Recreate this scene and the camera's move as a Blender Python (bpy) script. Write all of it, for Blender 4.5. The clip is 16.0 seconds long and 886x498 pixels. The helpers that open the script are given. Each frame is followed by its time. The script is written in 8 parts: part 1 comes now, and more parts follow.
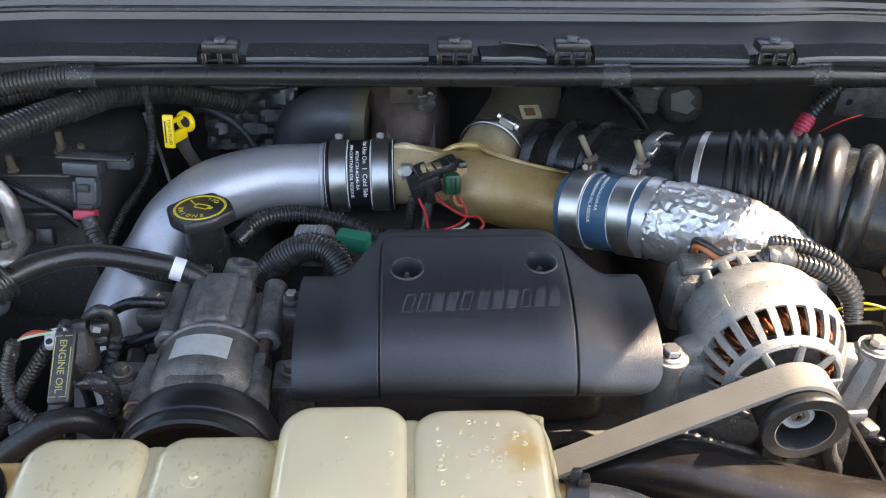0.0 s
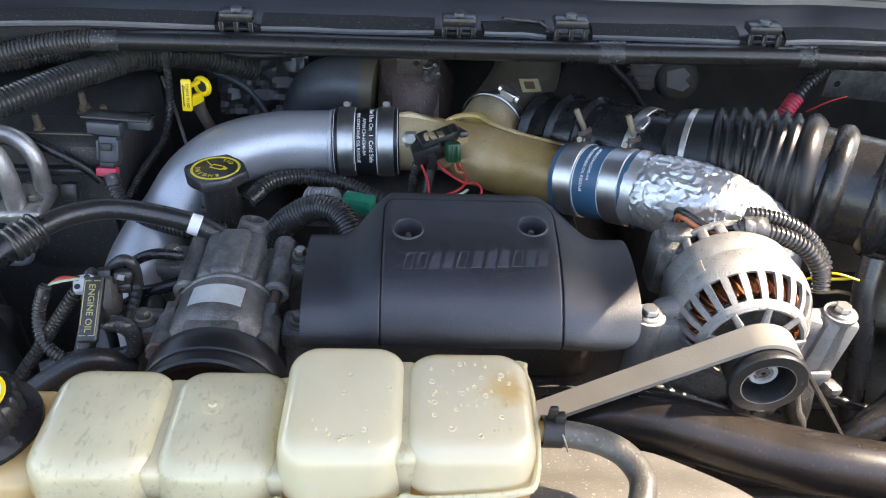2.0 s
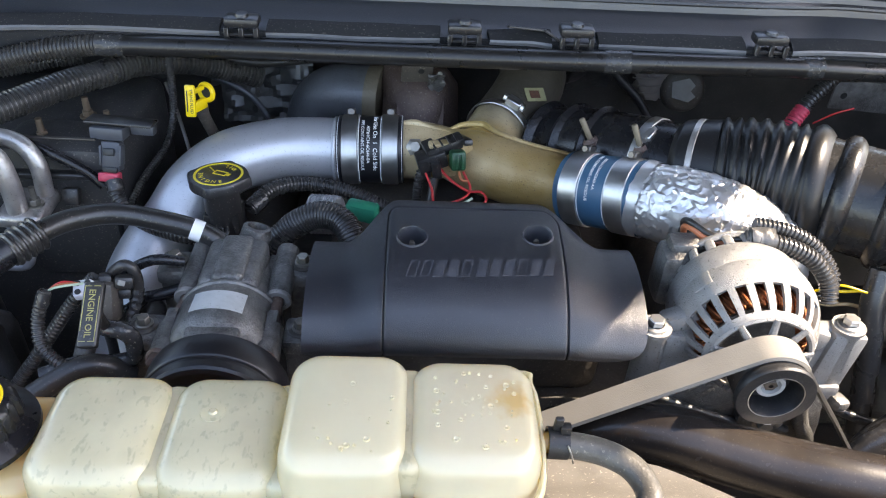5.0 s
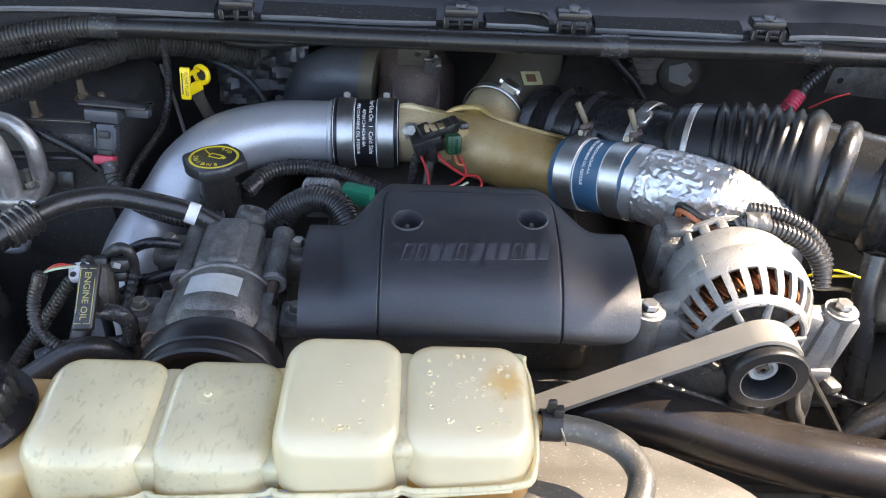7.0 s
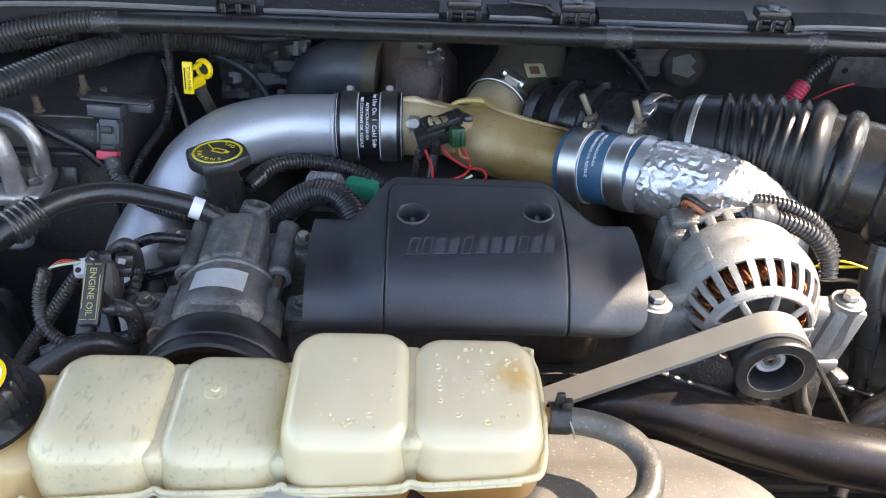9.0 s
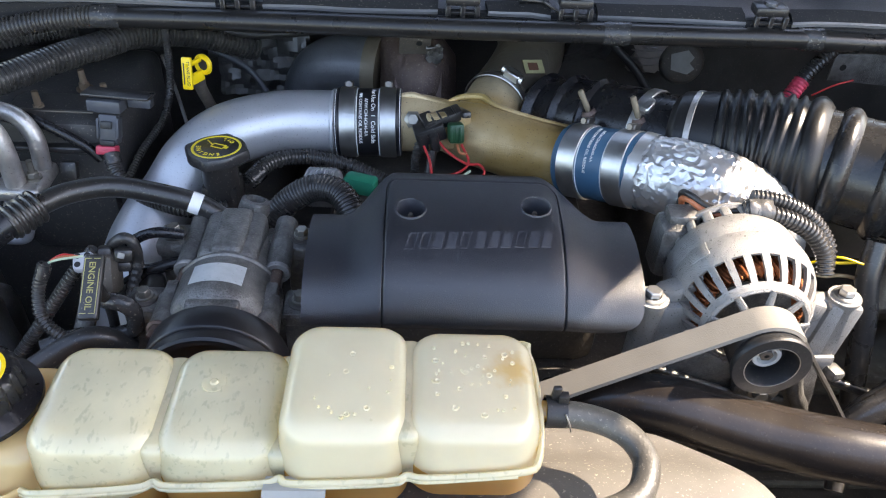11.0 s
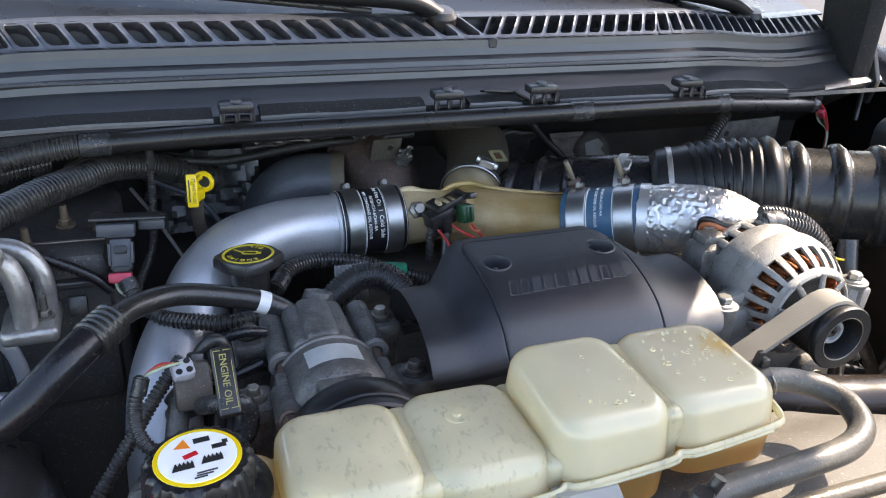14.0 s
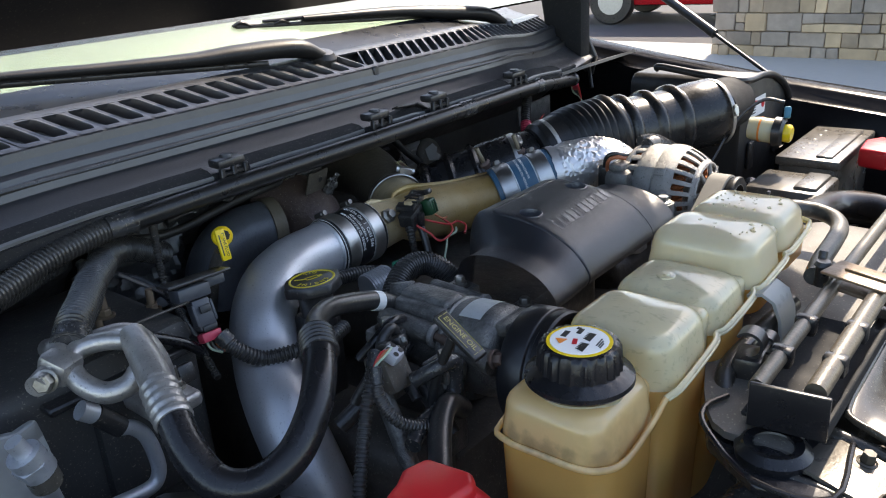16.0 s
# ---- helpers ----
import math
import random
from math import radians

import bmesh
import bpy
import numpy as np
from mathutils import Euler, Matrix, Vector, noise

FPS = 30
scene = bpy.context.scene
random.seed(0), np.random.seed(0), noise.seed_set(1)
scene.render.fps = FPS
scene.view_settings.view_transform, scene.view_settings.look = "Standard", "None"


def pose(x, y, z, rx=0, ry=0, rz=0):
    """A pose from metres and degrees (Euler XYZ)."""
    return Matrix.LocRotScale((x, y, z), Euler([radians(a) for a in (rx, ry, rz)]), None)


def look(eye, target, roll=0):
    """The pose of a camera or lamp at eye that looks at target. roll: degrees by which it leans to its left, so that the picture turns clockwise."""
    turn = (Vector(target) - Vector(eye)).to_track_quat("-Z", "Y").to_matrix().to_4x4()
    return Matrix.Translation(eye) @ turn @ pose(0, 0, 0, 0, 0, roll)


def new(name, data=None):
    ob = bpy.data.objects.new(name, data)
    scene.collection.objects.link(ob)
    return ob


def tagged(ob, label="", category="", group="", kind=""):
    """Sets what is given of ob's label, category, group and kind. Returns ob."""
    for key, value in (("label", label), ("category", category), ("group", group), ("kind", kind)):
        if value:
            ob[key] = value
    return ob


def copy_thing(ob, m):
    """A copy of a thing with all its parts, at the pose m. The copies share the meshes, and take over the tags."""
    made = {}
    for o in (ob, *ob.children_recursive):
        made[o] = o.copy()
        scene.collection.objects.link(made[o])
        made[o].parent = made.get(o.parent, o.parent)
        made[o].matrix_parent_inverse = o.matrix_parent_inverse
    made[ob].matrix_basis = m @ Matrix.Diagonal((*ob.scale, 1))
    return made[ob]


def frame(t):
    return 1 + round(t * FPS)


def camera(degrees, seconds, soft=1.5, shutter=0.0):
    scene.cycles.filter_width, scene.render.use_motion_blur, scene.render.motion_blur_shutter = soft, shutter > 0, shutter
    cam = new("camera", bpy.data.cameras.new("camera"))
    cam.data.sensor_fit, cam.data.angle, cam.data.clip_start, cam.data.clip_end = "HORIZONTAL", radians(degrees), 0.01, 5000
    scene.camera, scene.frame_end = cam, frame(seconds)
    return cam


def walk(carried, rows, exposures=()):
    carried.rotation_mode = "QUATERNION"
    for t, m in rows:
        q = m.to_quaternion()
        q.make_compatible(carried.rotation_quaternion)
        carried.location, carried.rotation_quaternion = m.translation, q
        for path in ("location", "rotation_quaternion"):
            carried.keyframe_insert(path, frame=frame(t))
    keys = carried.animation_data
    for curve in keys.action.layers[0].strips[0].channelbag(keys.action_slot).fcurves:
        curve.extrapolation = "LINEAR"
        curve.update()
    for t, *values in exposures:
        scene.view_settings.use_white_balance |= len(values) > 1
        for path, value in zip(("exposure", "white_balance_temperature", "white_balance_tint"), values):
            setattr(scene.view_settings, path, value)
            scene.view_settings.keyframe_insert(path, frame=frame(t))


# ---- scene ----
cam = camera(58.4, 16.0, 1.1)
PATH = [
    (0, (0.0, 0.0195, 1.5655), (0.0616, 1.2753, 0.6427), 1.3),
    (0.5, (-0.0008, 0.0, 1.5803), (0.0585, 1.2386, 0.6342), 2.0),
    (1, (0.0047, -0.0164, 1.5842), (0.064, 1.2059, 0.6162), 2.6),
    (1.5, (0.0031, -0.0257, 1.5897), (0.0577, 1.1848, 0.6076), 2.6),
    (2, (0.0023, -0.0273, 1.5897), (0.0577, 1.195, 0.6225), 2.7),
    (2.5, (0.0008, -0.0257, 1.5881), (0.0569, 1.2028, 0.6279), 2.7),
    (3, (0.0, -0.0281, 1.5889), (0.0546, 1.1918, 0.6178), 3.0),
    (3.5, (0.0008, -0.0281, 1.5889), (0.0554, 1.1981, 0.6264), 2.9),
    (4, (0.0008, -0.0234, 1.5858), (0.0538, 1.2137, 0.6373), 2.9),
    (6.5, (-0.0016, -0.0234, 1.5826), (0.0554, 1.1989, 0.6154), 3.5),
    (7, (0.0016, -0.025, 1.5842), (0.0608, 1.1918, 0.6092), 3.5),
    (7.5, (0.0016, -0.025, 1.5842), (0.0585, 1.1942, 0.6123), 3.3),
    (8, (0.0016, -0.0242, 1.5826), (0.0585, 1.1903, 0.6053), 3.3),
    (8.5, (-0.0008, -0.0226, 1.5826), (0.0562, 1.1903, 0.603), 3.2),
    (9, (-0.0023, -0.0234, 1.5826), (0.0554, 1.1856, 0.5975), 3.1),
    (11.5, (0.0008, -0.0296, 1.5826), (0.0593, 1.1755, 0.5944), 3.3),
    (12, (0.0031, -0.0343, 1.5834), (0.0616, 1.1723, 0.5959), 3.4),
    (12.5, (0.0039, -0.0351, 1.5819), (0.0569, 1.1762, 0.5998), 3.1),
    (13, (0.0078, -0.0296, 1.5655), (0.0515, 1.1957, 0.6014), 2.8),
    (13.3, (-0.011, -0.029, 1.559), (0.021, 1.550, 0.333), 1.2),
    (13.5, (-0.097, -0.022, 1.534), (0.036, 1.620, 0.401), 2.1),
    (13.7, (-0.172, -0.029, 1.517), (0.115, 1.691, 0.537), 1.3),
    (14, (-0.284, -0.050, 1.492), (0.360, 1.629, 0.615), 2.9),
    (14.2, (-0.331, -0.098, 1.473), (0.423, 1.539, 0.608), 2.5),
    (14.5, (-0.434, -0.136, 1.445), (0.489, 1.429, 0.610), 1.8),
    (14.7, (-0.499, -0.167, 1.434), (0.495, 1.371, 0.629), 0.0),
    (15, (-0.593, -0.174, 1.464), (0.480, 1.310, 0.660), -0.5),
    (15.3, (-0.648, -0.118, 1.451), (0.508, 1.326, 0.689), -1.2),
    (15.5, (-0.693, -0.040, 1.454), (0.596, 1.293, 0.706), -1.5),
    (15.7, (-0.706, 0.020, 1.448), (0.660, 1.287, 0.706), -3.1),
    (16, (-0.726, 0.059, 1.467), (0.688, 1.268, 0.731), -3.9),
]
walk(cam, [(t, look(eye, target, roll)) for t, eye, target, roll in PATH],
     [(0, 2.5, 8050, 15), (1.0, 2.51, 7750, 15), (4.0, 2.6, 7600, 15), (12.8, 2.57, 7530, 15), (13.5, 2.60, 7450, 15), (13.7, 2.62, 7450, 15), (14.0, 2.28, 7500, 15), (14.2, 2.05, 7550, 15), (14.5, 1.86, 7500, 15), (15.0, 1.45, 7280, 14), (15.4, 1.42, 7290, 14), (15.7, 1.36, 7300, 13), (16.0, 1.62, 7300, 13)])

# ---- sky and sun ----
SUN = Vector((0.687, 0.072, 0.723)).normalized()
world = bpy.data.worlds.new("sky")
scene.world = world
world.use_nodes = True
wn = world.node_tree
sky = wn.nodes.new("ShaderNodeTexSky")
sky.sky_type, sky.sun_disc = "NISHITA", False
sky.sun_elevation = math.asin(SUN.z)
sky.sun_rotation = math.atan2(SUN.x, SUN.y)
wn.links.new(sky.outputs[0], wn.nodes["Background"].inputs[0])
wn.nodes["Background"].inputs[1].default_value = 0.15
sun = new("sun", bpy.data.lights.new("sun", "SUN"))
sun.data.energy, sun.data.angle, sun.data.color = 3.2, radians(0.6), (1.0, 0.93, 0.82)
sun.matrix_world = look(SUN * 20, (0, 0, 0))


# ---- materials ----
def mat(name, col, rough=0.5, metal=0.0, var=0.15, scale=40.0, bump=0.15, bscale=250.0, dust=0.0, dust_col=(0.30, 0.26, 0.20),
        spec=0.5, coat=0.0, sub=0.0, island=0.0, dscale=9.0, stains=(), specks=0.0, smudge=None, thin=None, ior=1.5):
    m = bpy.data.materials.new(name)
    m.use_nodes = True
    nt = m.node_tree
    n, l = nt.nodes, nt.links
    b = n["Principled BSDF"]
    tc = n.new("ShaderNodeTexCoord")
    n1 = n.new("ShaderNodeTexNoise")
    n1.inputs["Scale"].default_value, n1.inputs["Detail"].default_value = scale, 6
    l.new(tc.outputs["Object"], n1.inputs["Vector"])
    mix = n.new("ShaderNodeMix")
    mix.data_type = "RGBA"
    mix.inputs[6].default_value = (*[c * (1 - var) for c in col], 1)
    mix.inputs[7].default_value = (*[min(1, c * (1 + var)) for c in col], 1)
    l.new(n1.outputs["Fac"], mix.inputs[0])
    out = mix.outputs[2]
    rsock = None
    if island:
        info = n.new("ShaderNodeObjectInfo")
        hsv = n.new("ShaderNodeHueSaturation")
        mr = n.new("ShaderNodeMapRange")
        mr.inputs[3].default_value, mr.inputs[4].default_value = 1 - island, 1 + island
        l.new(info.outputs["Random"], mr.inputs[0])
        l.new(mr.outputs[0], hsv.inputs["Value"])
        l.new(out, hsv.inputs["Color"])
        out = hsv.outputs[0]
    if dust:
        n2 = n.new("ShaderNodeTexNoise")
        n2.inputs["Scale"].default_value, n2.inputs["Detail"].default_value, n2.inputs["Roughness"].default_value = dscale, 8, 0.7
        l.new(tc.outputs["Object"], n2.inputs["Vector"])
        r = n.new("ShaderNodeMapRange")
        r.inputs[1].default_value, r.inputs[2].default_value = 0.42, 0.72
        r.inputs[3].default_value, r.inputs[4].default_value = dust * 0.25, dust
        l.new(n2.outputs["Fac"], r.inputs[0])
        mx = n.new("ShaderNodeMix")
        mx.data_type = "RGBA"
        mx.inputs[7].default_value = (*dust_col, 1)
        l.new(r.outputs[0], mx.inputs[0])
        l.new(out, mx.inputs[6])
        out = mx.outputs[2]
    if smudge:
        mp = n.new("ShaderNodeMapping")
        mp.inputs["Scale"].default_value = (1.0, 0.55, 1.0)
        mp.inputs["Rotation"].default_value = (0, 0, 0.6)
        l.new(tc.outputs["Object"], mp.inputs["Vector"])
        ns = n.new("ShaderNodeTexNoise")
        ns.inputs["Scale"].default_value, ns.inputs["Detail"].default_value, ns.inputs["Distortion"].default_value = 230, 2, 0.3
        l.new(mp.outputs[0], ns.inputs["Vector"])
        nm = n.new("ShaderNodeTexNoise")
        nm.inputs["Scale"].default_value, nm.inputs["Detail"].default_value = 26, 5
        l.new(tc.outputs["Object"], nm.inputs["Vector"])
        ra = n.new("ShaderNodeMapRange")
        ra.inputs[1].default_value, ra.inputs[2].default_value, ra.inputs[4].default_value = 0.58, 0.68, 0.46
        l.new(ns.outputs["Fac"], ra.inputs[0])
        rb = n.new("ShaderNodeMapRange")
        rb.inputs[1].default_value, rb.inputs[2].default_value, rb.inputs[4].default_value = 0.40, 0.68, 0.40
        l.new(nm.outputs["Fac"], rb.inputs[0])
        mu = n.new("ShaderNodeMath")
        mu.operation = "ADD"
        l.new(ra.outputs[0], mu.inputs[0])
        l.new(rb.outputs[0], mu.inputs[1])
        ms = n.new("ShaderNodeMix")
        ms.data_type = "RGBA"
        ms.inputs[7].default_value = (*smudge, 1)
        l.new(mu.outputs[0], ms.inputs[0])
        l.new(out, ms.inputs[6])
        out = ms.outputs[2]
    for place, size, colour in stains:
        dn = n.new("ShaderNodeVectorMath")
        dn.operation = "DISTANCE"
        l.new(tc.outputs["Object"], dn.inputs[0])
        dn.inputs[1].default_value = place
        sr = n.new("ShaderNodeMapRange")
        sr.inputs[1].default_value, sr.inputs[2].default_value, sr.inputs[3].default_value, sr.inputs[4].default_value = size * 1.1, size * 1.75, 0.75, 0.0
        rough_edge = n.new("ShaderNodeTexNoise")
        rough_edge.inputs["Scale"].default_value, rough_edge.inputs["Detail"].default_value = 1.6 / size, 4
        l.new(tc.outputs["Object"], rough_edge.inputs["Vector"])
        ad = n.new("ShaderNodeMath")
        ad.operation = "MULTIPLY_ADD"
        ad.inputs[1].default_value = size * 1.5
        l.new(rough_edge.outputs["Fac"], ad.inputs[0])
        l.new(dn.outputs["Value"], ad.inputs[2])
        l.new(ad.outputs[0], sr.inputs[0])
        sm = n.new("ShaderNodeMix")
        sm.data_type = "RGBA"
        sm.inputs[7].default_value = (*colour, 1)
        l.new(sr.outputs[0], sm.inputs[0])
        l.new(out, sm.inputs[6])
        out = sm.outputs[2]
    if specks:
        vs = n.new("ShaderNodeTexNoise")
        vs.inputs["Scale"].default_value, vs.inputs["Detail"].default_value, vs.inputs["Roughness"].default_value = 420, 3, 0.6
        l.new(tc.outputs["Object"], vs.inputs["Vector"])
        vr = n.new("ShaderNodeMapRange")
        vr.inputs[1].default_value, vr.inputs[2].default_value, vr.inputs[4].default_value = 0.62, 0.70, abs(specks)
        l.new(vs.outputs["Fac"], vr.inputs[0])
        vm = n.new("ShaderNodeMix")
        vm.data_type = "RGBA"
        vm.inputs[7].default_value = (0.03, 0.03, 0.03, 1) if specks < 0 else (0.45, 0.40, 0.32, 1)
        l.new(vr.outputs[0], vm.inputs[0])
        l.new(out, vm.inputs[6])
        out = vm.outputs[2]
    l.new(out, b.inputs["Base Color"])
    rr = n.new("ShaderNodeMapRange")
    rr.inputs[1].default_value, rr.inputs[2].default_value = 0.3, 0.7
    rr.inputs[3].default_value, rr.inputs[4].default_value = max(0.03, rough * 0.85), min(1, rough * 1.15)
    l.new(n1.outputs["Fac"], rr.inputs[0])
    l.new(rr.outputs[0], b.inputs["Roughness"])
    b.inputs["Metallic"].default_value = metal
    b.inputs["Specular IOR Level"].default_value = spec
    b.inputs["Coat Weight"].default_value = coat
    b.inputs["Coat Roughness"].default_value = 0.12
    b.inputs["IOR"].default_value = ior
    if sub:
        b.inputs["Subsurface Weight"].default_value = sub
        b.inputs["Subsurface Radius"].default_value = (0.02, 0.014, 0.006)
        b.inputs["Subsurface Scale"].default_value = 1.0
    if bump:
        nb = n.new("ShaderNodeTexNoise")
        nb.inputs["Scale"].default_value, nb.inputs["Detail"].default_value = bscale, 4
        l.new(tc.outputs["Object"], nb.inputs["Vector"])
        bp = n.new("ShaderNodeBump")
        bp.inputs["Strength"].default_value, bp.inputs["Distance"].default_value = bump, 0.0015
        l.new(nb.outputs["Fac"], bp.inputs["Height"])
        l.new(bp.outputs[0], b.inputs["Normal"])
    if thin:
        tr = n.new("ShaderNodeBsdfTranslucent")
        tr.inputs["Color"].default_value = (*thin[1], 1)
        mxs = n.new("ShaderNodeMixShader")
        mxs.inputs[0].default_value = thin[0]
        l.new(b.outputs[0], mxs.inputs[1])
        l.new(tr.outputs[0], mxs.inputs[2])
        l.new(mxs.outputs[0], n["Material Output"].inputs["Surface"])
    return m


M = {}
M["cover"] = mat("cover_plastic", (0.036, 0.039, 0.049), 0.33, bump=0.26, bscale=1500, dust=0.02, var=0.12, spec=0.8, ior=1.8, specks=0.10)
M["plastic"] = mat("black_plastic", (0.013, 0.013, 0.015), 0.32, bump=0.14, dust=0.08, spec=0.6, specks=0.25)
M["dusty"] = mat("dusty_black_plastic", (0.044, 0.040, 0.035), 0.29, bump=0.14, bscale=900, dust=0.32, dust_col=(0.34, 0.30, 0.245), specks=0.5)
M["shield"] = mat("dusty_gloss_shield", (0.030, 0.027, 0.023), 0.22, bump=0.14, bscale=900, dust=0.13, dust_col=(0.24, 0.205, 0.16), dscale=9, specks=0.35)
M["plate"] = mat("dusty_steel_plate", (0.12, 0.108, 0.092), 0.27, 0.3, var=0.25, bump=0.12, bscale=500, dust=0.4, dust_col=(0.22, 0.19, 0.15), specks=-0.4)
M["bronze"] = mat("brown_bracket_metal", (0.17, 0.11, 0.065), 0.42, 0.2, var=0.3, scale=50, bump=0.3, bscale=300, dust=0.3, dust_col=(0.22, 0.16, 0.11), specks=-0.3)
M["line"] = mat("tan_coated_line", (0.095, 0.080, 0.058), 0.34, 0.2, var=0.3, scale=40, bump=0.25, bscale=400, dust=0.4, dust_col=(0.20, 0.17, 0.13), specks=-0.4)
# paler copy of the dusty plastic, with sun glare put into its colour
M["dust_lit"] = mat("sunlit_dusty_plastic", (0.088, 0.081, 0.072), 0.5, bump=0.2, bscale=700, dust=0.55, dust_col=(0.215, 0.198, 0.172), dscale=6, spec=0.3, specks=0.6)
M["dust_hose"] = mat("dusty_rubber_hose", (0.026, 0.025, 0.024), 0.42, bump=0.25, bscale=500, dust=0.5, dust_col=(0.26, 0.235, 0.19), dscale=16, specks=0.3)
M["sun_hose"] = mat("dusty_radiator_hose", (0.010, 0.010, 0.012), 0.24, bump=0.06, bscale=500, dust=0.11, dust_col=(0.26, 0.18, 0.10), dscale=6, specks=0.06)
M["rubber"] = mat("black_rubber", (0.013, 0.013, 0.014), 0.31, bump=0.18, dust=0.09, spec=0.6, specks=0.25)
M["loom"] = mat("loom_plastic", (0.024, 0.024, 0.026), 0.28, bump=0.06, dust=0.14, spec=0.6, specks=0.2)
M["gloss"] = mat("black_gloss_rubber", (0.009, 0.009, 0.011), 0.27, bump=0.12, dust=0.03, dust_col=(0.22, 0.20, 0.17), spec=0.45, specks=0.05)
M["deep"] = mat("deep_black_plastic", (0.013, 0.013, 0.014), 0.45, bump=0.25, dust=0.05, specks=0.12)
M["dull"] = mat("dull_blue_grey_pipe", (0.16, 0.17, 0.19), 0.45, 0.4, var=0.2, bump=0.3, bscale=300, dust=0.4, dust_col=(0.07, 0.065, 0.06), dscale=14, specks=-0.4)
M["old_foil"] = mat("dirty_torn_foil", (0.50, 0.50, 0.50), 0.36, 0.85, var=0.4, scale=60, bump=0.8, bscale=150, dust=0.5, dust_col=(0.06, 0.055, 0.05), dscale=30)
M["duct"] = mat("dusty_gloss_rubber", (0.012, 0.012, 0.013), 0.27, bump=0.16, bscale=400, dust=0.06, dust_col=(0.20, 0.19, 0.17), dscale=12, specks=0.10)
M["arm_paint"] = mat("satin_black_arm", (0.010, 0.010, 0.011), 0.45, spec=0.35, bump=0.1, dust=0.04, specks=0.1)
M["bellows"] = mat("matt_bellows_rubber", (0.009, 0.009, 0.010), 0.36, bump=0.12, bscale=400, dust=0.04, dust_col=(0.20, 0.19, 0.17), spec=0.35, specks=0.06)
M["matte"] = mat("matte_black_metal", (0.022, 0.022, 0.023), 0.75, spec=0.2, bump=0.1, specks=0.2)
M["pad"] = mat("grimy_firewall_pad", (0.095, 0.088, 0.080), 0.5, 0.1, var=0.45, scale=22, bump=1.0, bscale=45, dust=0.6, dust_col=(0.035, 0.032, 0.03), dscale=12, specks=0.3)
M["dark_bolt"] = mat("dark_steel_bolt", (0.16, 0.15, 0.14), 0.35, 0.8, var=0.3, bump=0.2, dust=0.4, dust_col=(0.10, 0.08, 0.06), dscale=60)
M["void"] = mat("grimy_dark_metal", (0.050, 0.046, 0.042), 0.5, bump=0.8, bscale=90, dust=0.75, dust_col=(0.15, 0.125, 0.10), dscale=16, specks=0.4)
M["alu"] = mat("satin_aluminium", (0.55, 0.56, 0.585), 0.40, 0.65, var=0.10, scale=25, bump=0.15, bscale=300, dust=0.30, dust_col=(0.40, 0.40, 0.42), dscale=22, specks=-0.3)
M["tube"] = mat("bare_aluminium_tube", (0.58, 0.55, 0.52), 0.36, 0.75, var=0.22, scale=70, bump=0.35, bscale=260, dust=0.62, dust_col=(0.15, 0.135, 0.12), dscale=28, specks=-0.5)
M["cast"] = mat("cast_aluminium", (0.33, 0.322, 0.31), 0.42, 0.45, var=0.28, scale=120, bump=0.7, bscale=1200, dust=0.5, dust_col=(0.15, 0.14, 0.13), dscale=48, specks=-0.9)
M["grime"] = mat("grimy_cast_aluminium", (0.24, 0.235, 0.225), 0.38, 0.55, var=0.45, scale=70, bump=0.8, bscale=500, dust=0.9, dust_col=(0.030, 0.027, 0.024), dscale=46, specks=0.35)
M["steel"] = mat("bright_steel", (0.60, 0.59, 0.57), 0.38, 1.0, var=0.2, scale=80, bump=0.10, bscale=500, dust=0.25, dust_col=(0.22, 0.21, 0.20), dscale=30)
M["bolt"] = mat("zinc_bolt", (0.34, 0.32, 0.28), 0.36, 0.8, var=0.25, bump=0.2, dust=0.5, dust_col=(0.10, 0.085, 0.07), dscale=60)
M["tan"] = mat("tan_coated_casting", (0.60, 0.475, 0.295), 0.34, 0.2, var=0.16, scale=18, bump=0.3, bscale=600, dust=0.6, dust_col=(0.33, 0.19, 0.05), dscale=11,
               stains=(((0.11, 0.725, 1.085), 0.10, (0.26, 0.145, 0.022)), ((0.165, 0.71, 1.12), 0.07, (0.24, 0.135, 0.03)), ((0.06, 0.79, 1.135), 0.045, (0.42, 0.28, 0.08)), ((0.165, 0.735, 1.143), 0.022, (0.10, 0.055, 0.02)), ((0.11, 0.86, 1.13), 0.06, (0.22, 0.19, 0.14))), specks=-0.6)
M["blue"] = mat("blue_silicone", (0.025, 0.10, 0.18), 0.42, bump=0.1, dust=0.1)
M["black_sleeve"] = mat("black_silicone", (0.012, 0.012, 0.014), 0.35, bump=0.1)
M["foil"] = mat("crumpled_foil", (0.70, 0.69, 0.68), 0.36, 0.8, var=0.15, scale=60, bump=0.2, bscale=240, dust=0.25, dust_col=(0.32, 0.31, 0.29), dscale=40)
M["hdpe"] = mat("milky_plastic", (0.775, 0.752, 0.54), 0.14, var=0.10, scale=14, bump=0.15, bscale=90, dust=0.40, dust_col=(0.60, 0.58, 0.44), dscale=20, smudge=(0.33, 0.37, 0.29), thin=(0.40, (1.0, 0.80, 0.33)), spec=0.9, coat=0.4)
M["clear"] = mat("clear_milky_plastic", (0.78, 0.763, 0.575), 0.14, var=0.10, scale=14, bump=0.12, bscale=70, dust=0.40, dust_col=(0.60, 0.58, 0.44), dscale=20, thin=(0.40, (1.0, 0.80, 0.33)), spec=0.9, coat=0.4,
                stains=(((0.064, 0.318, 1.203), 0.017, (0.60, 0.38, 0.11)),))
